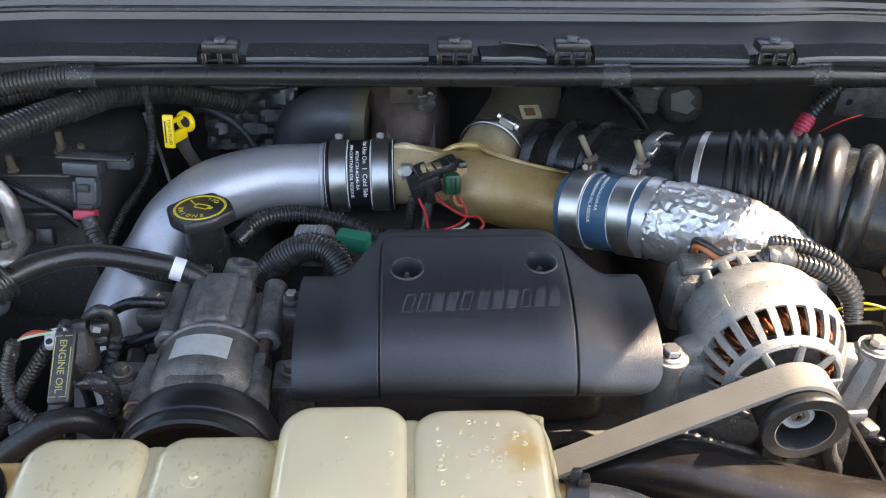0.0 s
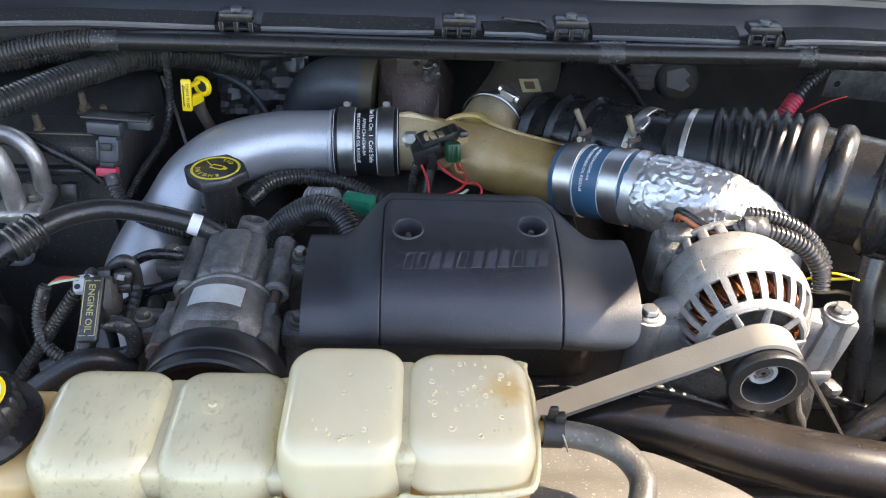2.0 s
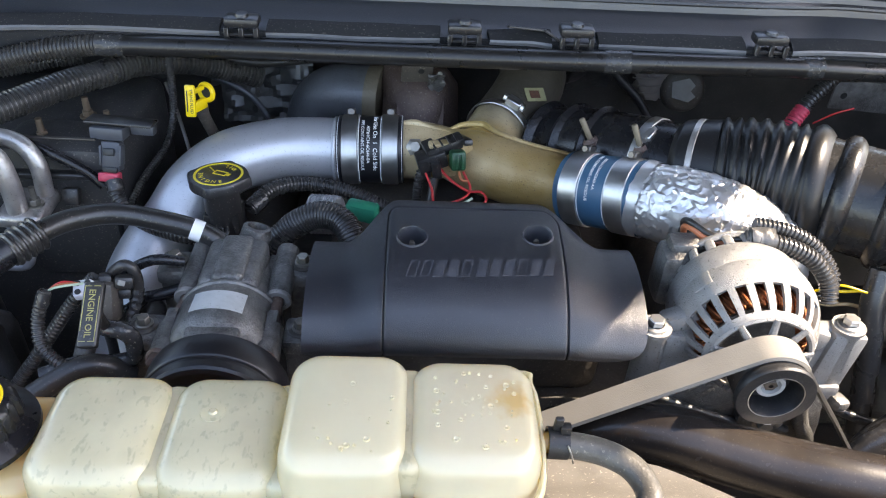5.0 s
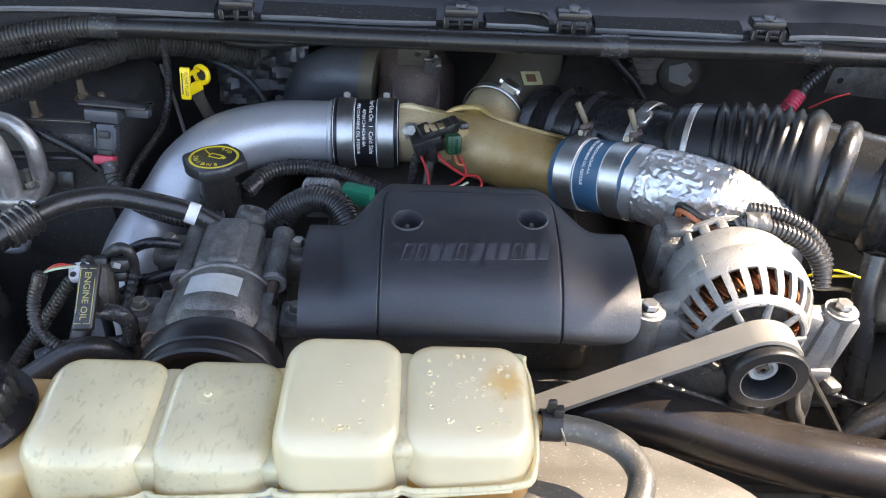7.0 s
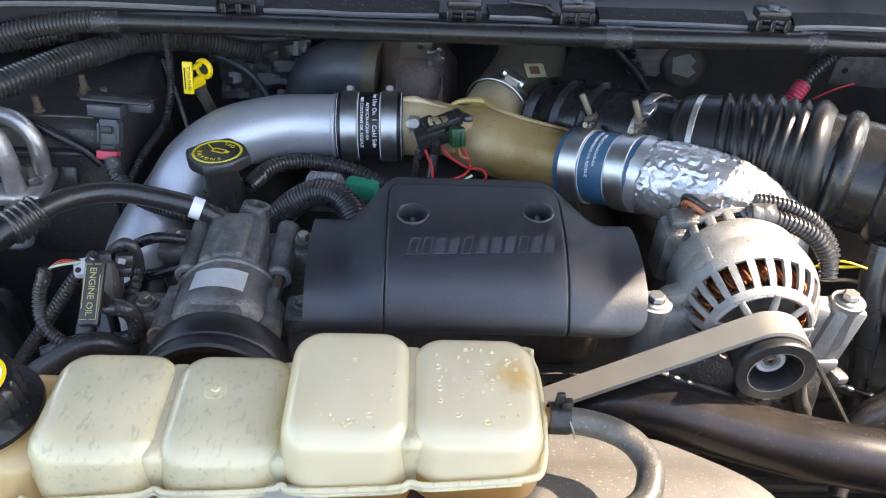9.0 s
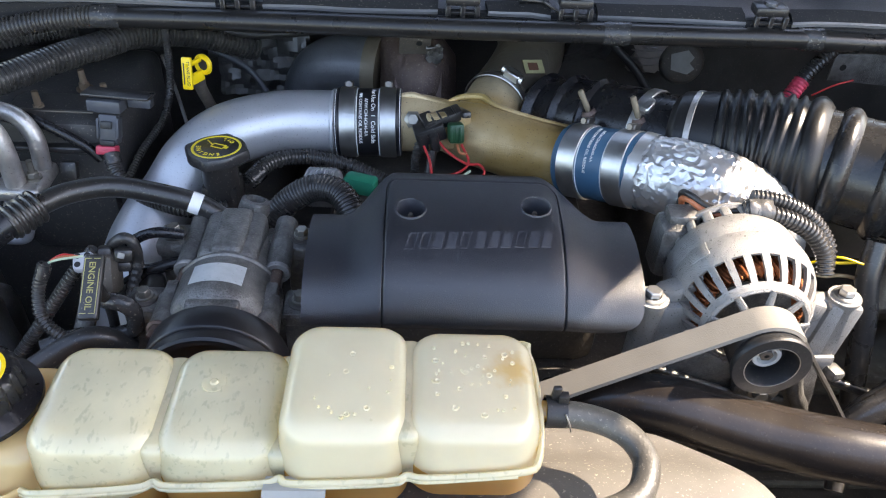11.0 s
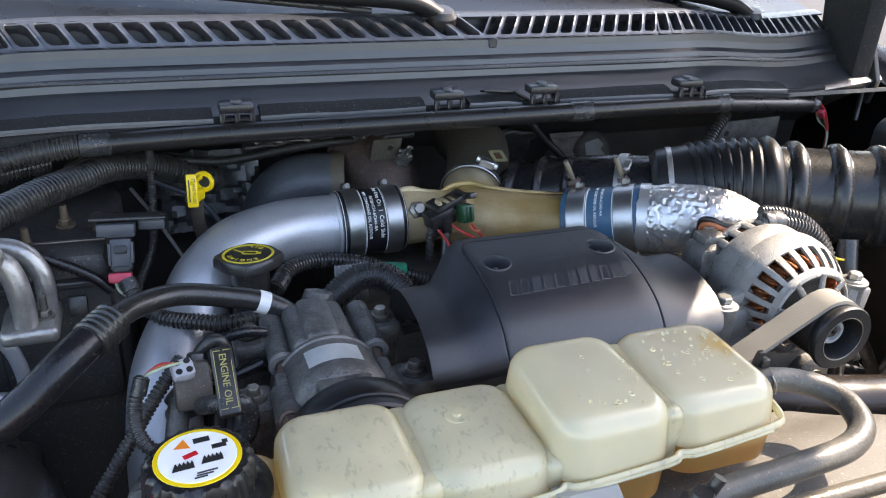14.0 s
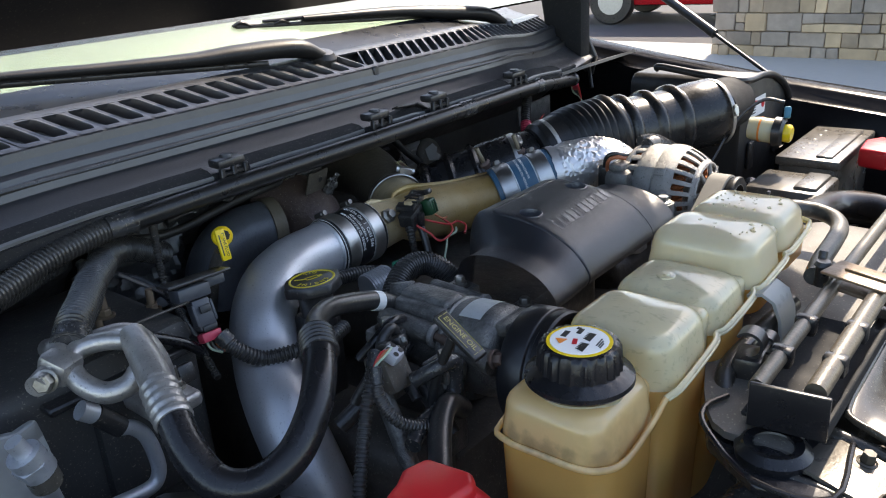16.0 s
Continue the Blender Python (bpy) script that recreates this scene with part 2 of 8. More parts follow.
# warm and amber: light glowing through the walls is put into the colour
M["warm"] = mat("warm_glow_plastic", (0.80, 0.61, 0.31), 0.18, var=0.12, scale=10, bump=0.06, bscale=60, dust=0.40, dust_col=(0.62, 0.50, 0.29), dscale=14, spec=0.8, coat=0.5, thin=(0.40, (0.95, 0.65, 0.20)),
                stains=(((-0.315, 0.272, 1.124), 0.024, (0.42, 0.31, 0.16)), ((-0.285, 0.266, 1.121), 0.026, (0.42, 0.30, 0.16)),
                        ((-0.325, 0.346, 1.124), 0.010, (0.26, 0.22, 0.15)), ((-0.325, 0.331, 1.122), 0.010, (0.20, 0.17, 0.12)), ((-0.325, 0.316, 1.121), 0.011, (0.22, 0.19, 0.13)), ((-0.325, 0.300, 1.123), 0.009, (0.26, 0.22, 0.14)),
                        ((-0.318, 0.278, 1.123), 0.009, (0.27, 0.22, 0.14)), ((-0.302, 0.271, 1.122), 0.007, (0.28, 0.23, 0.14))))
M["amber"] = mat("amber_plastic", (0.62, 0.39, 0.12), 0.20, var=0.2, scale=9, bump=0.06, bscale=60, dust=0.5, dust_col=(0.40, 0.27, 0.12), spec=0.8, coat=0.4, thin=(0.40, (0.92, 0.52, 0.10)))
M["tab"] = mat("translucent_plastic", (0.42, 0.43, 0.41), 0.3, var=0.12, scale=40, bump=0.1, dust=0.3, dust_col=(0.30, 0.29, 0.26), thin=(0.35, (0.75, 0.75, 0.70)))
M["yellow"] = mat("yellow_plastic", (0.80, 0.55, 0.01), 0.35, var=0.05, bump=0.03)
M["yellow_ink"] = mat("yellow_ink", (0.42, 0.37, 0.12), 0.5, var=0.35, scale=300, bump=0)
M["white"] = mat("white_label", (0.78, 0.78, 0.76), 0.5, var=0.06, bump=0.02)
M["ink"] = mat("black_ink", (0.02, 0.02, 0.02), 0.4, var=0.05, bump=0)
M["orange"] = mat("orange_ink", (0.80, 0.22, 0.02), 0.5, var=0.05, bump=0)
M["red"] = mat("red_plastic", (0.55, 0.012, 0.018), 0.38, var=0.08, bump=0.03)
M["pink"] = mat("pink_plastic", (0.62, 0.06, 0.10), 0.4, var=0.1, bump=0)
M["grey"] = mat("grey_plastic", (0.062, 0.066, 0.076), 0.4, var=0.1, bump=0.05)
M["green"] = mat("green_plastic", (0.010, 0.060, 0.024), 0.4, var=0.1, bump=0)
M["teal"] = mat("teal_plastic", (0.01, 0.22, 0.13), 0.35, var=0.1, bump=0)
M["red_wire"] = mat("red_wire", (0.5, 0.03, 0.03), 0.4, var=0.1, bump=0)
M["orange_wire"] = mat("orange_wire", (0.45, 0.14, 0.06), 0.4, var=0.1, bump=0)
M["pale_wire"] = mat("pale_green_wire", (0.45, 0.55, 0.40), 0.4, var=0.1, bump=0)
M["copper"] = mat("copper_winding", (0.30, 0.10, 0.04), 0.35, 0.9, var=0.4, scale=300, bump=0.8, bscale=700, specks=-0.7)
M["belt"] = mat("worn_belt", (0.19, 0.178, 0.155), 0.6, var=0.2, scale=25, bump=0.2, bscale=900, dust=0.3, dust_col=(0.13, 0.115, 0.10), dscale=14)
M["trim_edge"] = mat("pale_trim_edge", (0.13, 0.135, 0.145), 0.36, var=0.3, scale=60, bump=0.3, bscale=300, dust=0.2)
M["worn_print"] = mat("worn_white_print", (0.34, 0.345, 0.36), 0.5, var=0.5, scale=260, bump=0)
M["cap_ink"] = mat("bright_yellow_ink", (0.72, 0.56, 0.04), 0.4, var=0.12, scale=200, bump=0)
M["case"] = mat("dusty_heater_plastic", (0.040, 0.040, 0.041), 0.5, var=0.2, bump=0.2, dust=0.3, dust_col=(0.11, 0.10, 0.09), specks=0.4)
M["conduit"] = mat("smooth_black_conduit", (0.010, 0.010, 0.011), 0.30, bump=0.06, dust=0.04, spec=0.45, specks=0.1)
M["black_bolt"] = mat("oiled_black_bolt", (0.045, 0.040, 0.034), 0.36, 0.4, var=0.3, bump=0.15, dust=0.3, dust_col=(0.12, 0.10, 0.07), dscale=60)
M["paint"] = mat("black_car_paint", (0.007, 0.007, 0.009), 0.36, spec=0.14, coat=0.0, bump=0.02, dust=0.02, specks=0.1)
M["fender"] = mat("fender_paint", (0.008, 0.008, 0.010), 0.17, spec=0.16, bump=0.01, dust=0.03, specks=0.06)
M["stud"] = mat("rusty_stud", (0.27, 0.20, 0.14), 0.4, 0.6, var=0.3, scale=80, bump=0.2)
M["cowl"] = mat("cowl_plastic", (0.022, 0.0245, 0.031), 0.34, bump=0.22, bscale=900, dust=0.03, spec=0.7, ior=1.6, specks=0.06)
M["iron"] = mat("rusty_iron", (0.10, 0.068, 0.066), 0.55, 0.4, var=0.5, scale=30, bump=0.9, bscale=160, dust=0.7, dust_col=(0.20, 0.14, 0.10), dscale=34, specks=0.5)
M["brown"] = mat("dirty_tan_iron", (0.20, 0.165, 0.115), 0.55, 0.3, var=0.3, bump=0.5, bscale=160, dust=0.5, dust_col=(0.12, 0.09, 0.06), dscale=25)
M["wrap"] = mat("grey_heat_wrap", (0.17, 0.165, 0.16), 0.42, 0.5, var=0.5, scale=90, bump=1.0, bscale=110, dust=0.7, dust_col=(0.03, 0.027, 0.025), dscale=50)
M["tape"] = mat("crinkled_clear_tape", (0.035, 0.035, 0.036), 0.22, var=0.5, scale=160, bump=1.0, bscale=150, specks=0.5)


# ---- mesh helpers ----
def link_mesh(name, bm, material, smooth=40):
    me = bpy.data.meshes.new(name)
    bmesh.ops.recalc_face_normals(bm, faces=bm.faces)
    for f in bm.faces:
        f.smooth = True
    lim = radians(smooth)
    for e in bm.edges:
        e.smooth = not (len(e.link_faces) == 2 and e.calc_face_angle(0) > lim)
    bm.to_mesh(me)
    bm.free()
    me.materials.append(M[material] if isinstance(material, str) else material)
    return me


def thing(name, label, category, at=(0, 0, 0), group="", kind=""):
    ob = new(name)
    ob.empty_display_size = 0.02
    ob.matrix_world = Matrix.Translation(at)
    return tagged(ob, label, category, group, kind)


def part(name, bm, material, parent, label="", smooth=40):
    ob = new(name, link_mesh(name, bm, material, smooth))
    ob.parent = parent
    base = parent
    shift = Matrix.Identity(4)
    while base is not None:
        shift = base.matrix_basis.inverted() @ shift if base.parent is None else shift
        base = base.parent
    ob.matrix_parent_inverse = shift if parent.parent is None else Matrix.Identity(4)
    if label:
        tagged(ob, label)
    return ob


def solid(name, bm, material, label, category, group="", kind="", smooth=40):
    return tagged(new(name, link_mesh(name, bm, material, smooth)), label, category, group, kind)


def merge(bm, other):
    me = bpy.data.meshes.new("tmp")
    other.to_mesh(me)
    other.free()
    bm.from_mesh(me)
    bpy.data.meshes.remove(me)
    return bm


def joined(*many):
    bm = bmesh.new()
    for o in many:
        merge(bm, o)
    return bm


def axis_at(p, d, up=(0, 0, 1)):
    """A pose at p whose z runs along d."""
    z = Vector(d).normalized()
    u = Vector(up)
    if abs(z.dot(u.normalized())) > 0.98:
        u = Vector((0, 1, 0))
    x = u.cross(z).normalized()
    y = z.cross(x)
    return Matrix((( x.x, y.x, z.x, p[0]), (x.y, y.y, z.y, p[1]), (x.z, y.z, z.z, p[2]), (0, 0, 0, 1)))


def spline(pts, res):
    pts = [Vector(p) for p in pts]
    if len(pts) == 2:
        return [pts[0].lerp(pts[1], i / res) for i in range(res + 1)]
    ext = [2 * pts[0] - pts[1]] + pts + [2 * pts[-1] - pts[-2]]
    out = []
    for i in range(1, len(ext) - 2):
        a, b, c, d = ext[i - 1:i + 3]
        for k in range(res):
            t = k / res
            out.append(0.5 * ((2 * b) + (c - a) * t + (2 * a - 5 * b + 4 * c - d) * t * t + (3 * b - a - 3 * c + d) * t ** 3))
    out.append(pts[-1])
    return out


def sweep(pts, r, seg=14, res=7, corr=None, caps=True, squash=None):
    """A tube along a smooth line. r: radius, or one for each point. corr: (period, depth) of its rings. squash: (width, height) factors."""
    bm = bmesh.new()
    line = spline(pts, res)
    rad = [r] * len(pts) if not isinstance(r, (list, tuple)) else list(r)
    us = np.linspace(0, len(pts) - 1, len(line))
    rs = [float(v) for v in np.interp(us, range(len(pts)), rad)]
    if corr:
        L = [0.0]
        for a, b in zip(line[:-1], line[1:]):
            L.append(L[-1] + (b - a).length)
        n = max(4, int(L[-1] / corr[0]) * 4)
        s = np.linspace(0, L[-1], n + 1)
        xyz = np.array(line)
        line = [Vector((np.interp(v, L, xyz[:, 0]), np.interp(v, L, xyz[:, 1]), np.interp(v, L, xyz[:, 2]))) for v in s]
        rs = [float(np.interp(v, L, rs)) - (corr[1] if i % 4 in (0, 1) else 0) for i, v in enumerate(s)]
    rings, nrm = [], None
    for i, p in enumerate(line):
        t = (line[min(i + 1, len(line) - 1)] - line[max(i - 1, 0)]).normalized()
        if nrm is None:
            nrm = t.orthogonal().normalized() if not squash else (Vector((0, 0, 1)) - t * t.z).normalized()
        nrm = (nrm - t * nrm.dot(t)).normalized()
        bi = t.cross(nrm)
        w, h = squash or (1, 1)
        rings.append([bm.verts.new(p + rs[i] * (h * math.cos(2 * math.pi * k / seg) * nrm + w * math.sin(2 * math.pi * k / seg) * bi)) for k in range(seg)])
    for a, b in zip(rings[:-1], rings[1:]):
        for k in range(seg):
            bm.faces.new((a[k], a[(k + 1) % seg], b[(k + 1) % seg], b[k]))
    if caps:
        bm.faces.new(rings[0][::-1])
        bm.faces.new(rings[-1])
    return bm


def lathe(profile, m=None, seg=32, start=0.0, turn=2 * math.pi):
    """Turns (radius, height) pairs round the z of pose m."""
    bm = bmesh.new()
    full = abs(turn - 2 * math.pi) < 1e-6
    n = seg if full else seg + 1
    rings = []
    for r, h in profile:
        if r < 1e-6:
            rings.append([bm.verts.new((0, 0, h))])
        else:
            rings.append([bm.verts.new((r * math.cos(start + turn * k / seg), r * math.sin(start + turn * k / seg), h)) for k in range(n)])
    for a, b in zip(rings[:-1], rings[1:]):
        for k in range(n if full else n - 1):
            q = (k + 1) % n
            vs = [a[k % len(a)], a[q % len(a)], b[q % len(b)], b[k % len(b)]]
            vs = [v for i, v in enumerate(vs) if v not in vs[:i]]
            if len(vs) > 2:
                bm.faces.new(vs)
    if m is not None:
        bm.transform(m)
    return bm


def rbox(lo, hi, r=0.004, seg=2, m=None):
    """A box between two corners with rounded edges."""
    bm = bmesh.new()
    lo, hi = Vector(lo), Vector(hi)
    bmesh.ops.create_cube(bm, size=1, matrix=Matrix.Translation((lo + hi) / 2) @ Matrix.Diagonal((*(hi - lo), 1)))
    if r:
        bmesh.ops.bevel(bm, geom=bm.edges[:], offset=r, segments=seg, profile=0.5, affect="EDGES")
    if m is not None:
        bm.transform(m)
    return bm


def obox(p, size, rz=0.0, rx=0.0, ry=0.0, r=0.003, seg=2):
    """A rounded box of a size about the point p, turned."""
    s = Vector(size) / 2
    return rbox(-s, s, r, seg, pose(*p, rx, ry, rz))


def slab(poly, z0, z1, m=None, r=0.0, seg=2):
    """A flat outline (x, y) made solid between two heights."""
    bm = bmesh.new()
    vs = [bm.verts.new((x, y, z0)) for x, y in poly]
    f = bm.faces.new(vs)
    g = bmesh.ops.extrude_face_region(bm, geom=[f])
    bmesh.ops.translate(bm, verts=[v for v in g["geom"] if isinstance(v, bmesh.types.BMVert)], vec=(0, 0, z1 - z0))
    bmesh.ops.recalc_face_normals(bm, faces=bm.faces)
    if r:
        bmesh.ops.bevel(bm, geom=bm.edges[:], offset=r, segments=seg, profile=0.5, affect="EDGES")
    if m is not None:
        bm.transform(m)
    return bm


def strip(prof, x0, x1, thick=0.003, n=1, sag=None):
    """A profile of (y, z) drawn along x, with thickness below it. sag(x): shift in z."""
    bm = bmesh.new()
    cols = []
    for i in range(n + 1):
        x = x0 + (x1 - x0) * i / n
        dz = sag(x) if sag else 0
        top = [bm.verts.new((x, y, z + dz)) for y, z in prof]
        bot = []
        for k, (y, z) in enumerate(prof):
            a, b = prof[max(0, k - 1)], prof[min(len(prof) - 1, k + 1)]
            t = Vector((b[0] - a[0], b[1] - a[1])).normalized()
            bot.append(bm.verts.new((x, y + t.y * thick, z + dz - t.x * thick)))
        cols.append(top + bot[::-1])
    for a, b in zip(cols[:-1], cols[1:]):
        m = len(a)
        for k in range(m):
            bm.faces.new((a[k], a[(k + 1) % m], b[(k + 1) % m], b[k]))
    bm.faces.new(cols[0])
    bm.faces.new(cols[-1][::-1])
    return bm


def lettering(text, size, thick=0.0003):
    """Words as a flat mesh, centred, x to the right and y up."""
    cu = bpy.data.curves.new("words", "FONT")
    cu.body, cu.size, cu.extrude, cu.align_x, cu.align_y = text, size, thick, "CENTER", "CENTER"
    cu.resolution_u = 3
    ob = new("words", cu)
    me = bpy.data.meshes.new_from_object(ob.evaluated_get(bpy.context.evaluated_depsgraph_get()))
    bpy.data.objects.remove(ob)
    bm = bmesh.new()
    bm.from_mesh(me)
    bpy.data.meshes.remove(me)
    return bm


def bolt(p, d=(0, 0, 1), r=0.006, h=0.006, flange=1.5, stud=0.0):
    """A hexagon head on a flange."""
    bm = lathe([(0, 0), (r * flange, 0), (r * flange, h * 0.25), (r * 1.05, h * 0.32)], None, 18)
    merge(bm, lathe([(r, h * 0.2), (r, h * 0.9), (r * 0.86, h), (0, h)], None, 6))
    if stud:
        merge(bm, lathe([(r * 0.55, h), (r * 0.55, h + stud), (0, h + stud)], None, 10))
    bm.transform(axis_at(p, d))
    return bm


def clamp_screw(p, d, along, s=1.0):
    """The worm housing and screw of a hose clamp: at p, standing off along d, its screw along the given way."""
    m = axis_at(p, d, along)
    bm = rbox((-0.006 * s, -0.009 * s, 0), (0.006 * s, 0.009 * s, 0.009 * s), 0.0012, 1)
    merge(bm, lathe([(0, -0.013 * s), (0.0042 * s, -0.013 * s), (0.0042 * s, 0.013 * s), (0, 0.013 * s)], pose(0, 0, 0.005 * s, 90, 0, 0), 8))
    bm.transform(m)
    return bm


def band(p, d, r, w, t=0.0008):
    """A steel band of width w round the axis d."""
    return lathe([(r, -w / 2), (r + t, -w / 2 + 0.0006), (r + t, w / 2 - 0.0006), (r, w / 2), (r - t, w / 2), (r - t, -w / 2), (r, -w / 2)], axis_at(p, d), 40)


def grid_plate(nx, ny, top, thick):
    """A plate over a grid: top(u, v) gives its upper points, and it has a thickness and closed rims."""
    bm = bmesh.new()
    up = [[bm.verts.new(top(i / nx, j / ny)) for j in range(ny + 1)] for i in range(nx + 1)]
    lo = [[bm.verts.new(v.co - Vector((0, 0, thick))) for v in col] for col in up]
    for i in range(nx):
        for j in range(ny):
            bm.faces.new((up[i][j], up[i + 1][j], up[i + 1][j + 1], up[i][j + 1]))
            bm.faces.new((lo[i][j], lo[i][j + 1], lo[i + 1][j + 1], lo[i + 1][j]))
    for i in range(nx):
        for j in (0, ny):
            bm.faces.new((up[i][j], up[i + 1][j], lo[i + 1][j], lo[i][j]))
    for j in range(ny):
        for i in (0, nx):
            bm.faces.new((up[i][j], up[i][j + 1], lo[i][j + 1], lo[i][j]))
    return bm

# ---- the truck's shell round the bay ----
MID = 0.05
body = thing("truck_body", "black pickup truck body with the bonnet open", "truck", (MID, 0.9, 0.6), kind="structure")
# firewall and the bay's dark floor and sides
part("firewall", strip([(1.10, 0.55), (1.10, 1.08), (1.00, 1.16), (0.90, 1.19), (0.868, 1.20)], -0.80, 0.92, 0.006), "pad", body)
part("bay_floor", rbox((-0.80, -0.02, 0.50), (0.92, 1.10, 0.52), 0.004, 1), "void", body)
# cowl ledge, seen from the front: seal rail, sloped panel, step, upper band
def crown(x):
    t = min(1.0, max(0.0, (x - 0.42) / 0.28))
    return -0.022 * t * t * (3 - 2 * t) - 0.035 * (max(0, -0.35 - x) / 0.35) ** 2


def bend(x):
    """How far the cowl runs back towards the bay's corner."""
    d = max(0.0, x - 0.40)
    return 0.26 * d * d / (d + 0.05)


def bow(bm):
    for v in bm.verts:
        v.co.y += bend(v.co.x)
    return bm


part("cowl_ledge", bow(strip([(0.832, 1.208), (0.824, 1.222), (0.830, 1.2275), (0.846, 1.2285), (0.862, 1.238), (0.880, 1.2485), (0.882, 1.2560), (0.892, 1.2600), (0.894, 1.2660), (0.902, 1.2700), (0.905, 1.279)], -0.80, 0.86, 0.004, 48, crown)), "cowl", body)
part("seal_lip", sweep([(x, 0.8845 + bend(x), 1.2575 + crown(x)) for x in (-0.79, -0.5, -0.3, 0.2, 0.4, 0.5, 0.6, 0.7, 0.84)], 0.0032, 8), "rubber", body)
for x0, x1 in ((-0.79, -0.226), (-0.174, 0.020), (0.075, 0.146), (0.199, 0.368), (0.422, 0.60)):
    top = strip([(0.8235, 1.2290), (0.832, 1.2335), (0.846, 1.2350), (0.852, 1.2300)], x0, x1, 0.004, 24, crown)
    lip = strip([(0.8225, 1.2235), (0.8215, 1.2270), (0.8235, 1.2290)], x0, x1, 0.0025, 24, crown)
    for v in top.verts[:] + lip.verts[:]:
        v.co += noise.noise_vector(v.co * Vector((18, 40, 40))) * (0.0045 if x0 == 0.075 else 0.0012)
    part("seal_strip", bow(top), "matte", body)
    part("strip_lip", bow(lip), "trim_edge", body)
part("bent_tab", joined(obox((0.118, 0.836, 1.2395), (0.044, 0.012, 0.003), 3, -20, 6, 0.001), obox((0.147, 0.830, 1.2345), (0.022, 0.010, 0.003), -8, -20, 32, 0.001)), "plastic", body)
# flange kept matte black to hold the shade under the strip
part("rail_flange", bow(strip([(0.8245, 1.205), (0.8245, 1.227), (0.828, 1.229)], -0.79, 0.70, 0.002, 48, crown)), "matte", body)


def fender(sign):
    x = MID + sign * 0.875
    bm = bmesh.new()
    rows = []
    for y, z in ((-0.15, 1.075), (0.1, 1.105), (0.35, 1.128), (0.6, 1.155), (0.85, 1.19), (1.05, 1.222), (1.3, 1.245)):
        prof = [(-0.09, z - 0.45), (-0.055, z - 0.10), (-0.03, z - 0.022), (-0.012, z - 0.018), (0.0, z - 0.004), (0.006, z), (0.05, z + 0.004), (0.14, z - 0.02), (0.20, z - 0.10), (0.21, z - 0.45)]
        rows.append([bm.verts.new((x + sign * a, y, b)) for a, b in prof])
    for a, b in zip(rows[:-1], rows[1:]):
        for k in range(len(a) - 1):
            bm.faces.new((a[k], a[k + 1], b[k + 1], b[k]))
    bmesh.ops.solidify(bm, geom=bm.faces[:], thickness=0.003)
    return part("fender", bm, "fender", body)


fender(1)
fender(-1)
# cab behind the windscreen
part("cab", rbox((-0.72, 2.05, 0.6), (0.84, 2.9, 1.95), 0.08, 3), "paint", body)


# cowl grille with its slots
def cowl_grille():
    g = thing("cowl_grille", "weathered black plastic cowl grille with long slots", "cowl grille", (0.05, 0.93, 1.28))
    x = -0.78
    part("front_panel", bow(strip([(0.905, 1.279), (0.9065, 1.288), (0.910, 1.2905), (0.916, 1.2925)], -0.78, 0.82, 0.003, 48, crown)), "cowl", g)
    part("rear_panel", bow(strip([(0.957, 1.3085), (0.964, 1.3105), (0.975, 1.3125), (0.983, 1.3115)], -0.78, 0.82, 0.003, 48, crown)), "cowl", g)
    part("tray", bow(strip([(0.912, 1.268), (0.962, 1.284), (0.968, 1.3095)], -0.78, 0.82, 0.003, 48, crown)), "deep", g)
    # each cell of the grille: a sloped frame round a slanted, round-ended slot
    def cell(pitch, slant):
        bm = bmesh.new()
        n, hw, hl = 40, pitch * 0.36, 0.0255
        shear = math.tan(radians(slant))
        tops = []
        for k in range(n):
            a = 2 * math.pi * (k + 0.5) / n
            ca, sa = math.cos(a), math.sin(a)
            inner = (hw * ca, sa * hw + (hl - hw) * (1 if sa > 0 else -1))
            q = max(abs(ca) / (pitch / 2 + 0.0002), abs(sa) / 0.0305)
            outer = (ca / q, sa / q)
            ring = []
            for (u, v), h in ((outer, 0.0), (((inner[0] * 0.8 + outer[0] * 0.2), inner[1] * 0.93 + outer[1] * 0.07), 0.0006), (inner, -0.0012), (inner, -0.012)):
                ring.append(bm.verts.new((u - shear * v, v, h)))
            tops.append(ring)
        for p, q in zip(tops, tops[1:] + tops[:1]):
            for i in range(3):
                bm.faces.new((p[i], q[i], q[i + 1], p[i + 1]))
        bm.transform(pose(0, 0, 0, 20, 0, 0))
        return link_mesh("slot_frame", bm, "cowl")
    left, right = cell(0.0305, 22), cell(0.022, -30)
    while x < 0.80:
        first = x < 0.115
        o = new("slot_frame", left if first else right)
        o.parent = g
        o.matrix_parent_inverse = g.matrix_basis.inverted()
        o.matrix_basis = pose(x, 0.9365 + bend(x), 1.3005 + crown(x), 0, 0, math.degrees(math.atan((bend(x + 0.01) - bend(x)) / 0.01)))
        x += 0.0305 if x + 0.0305 < 0.115 else (0.046 if first else 0.022)
    part("joint_cover", rbox((0.131, 0.9035, 1.277), (0.143, 0.9085, 1.291), 0.002, 1, None), "cowl", g)


cowl_grille()


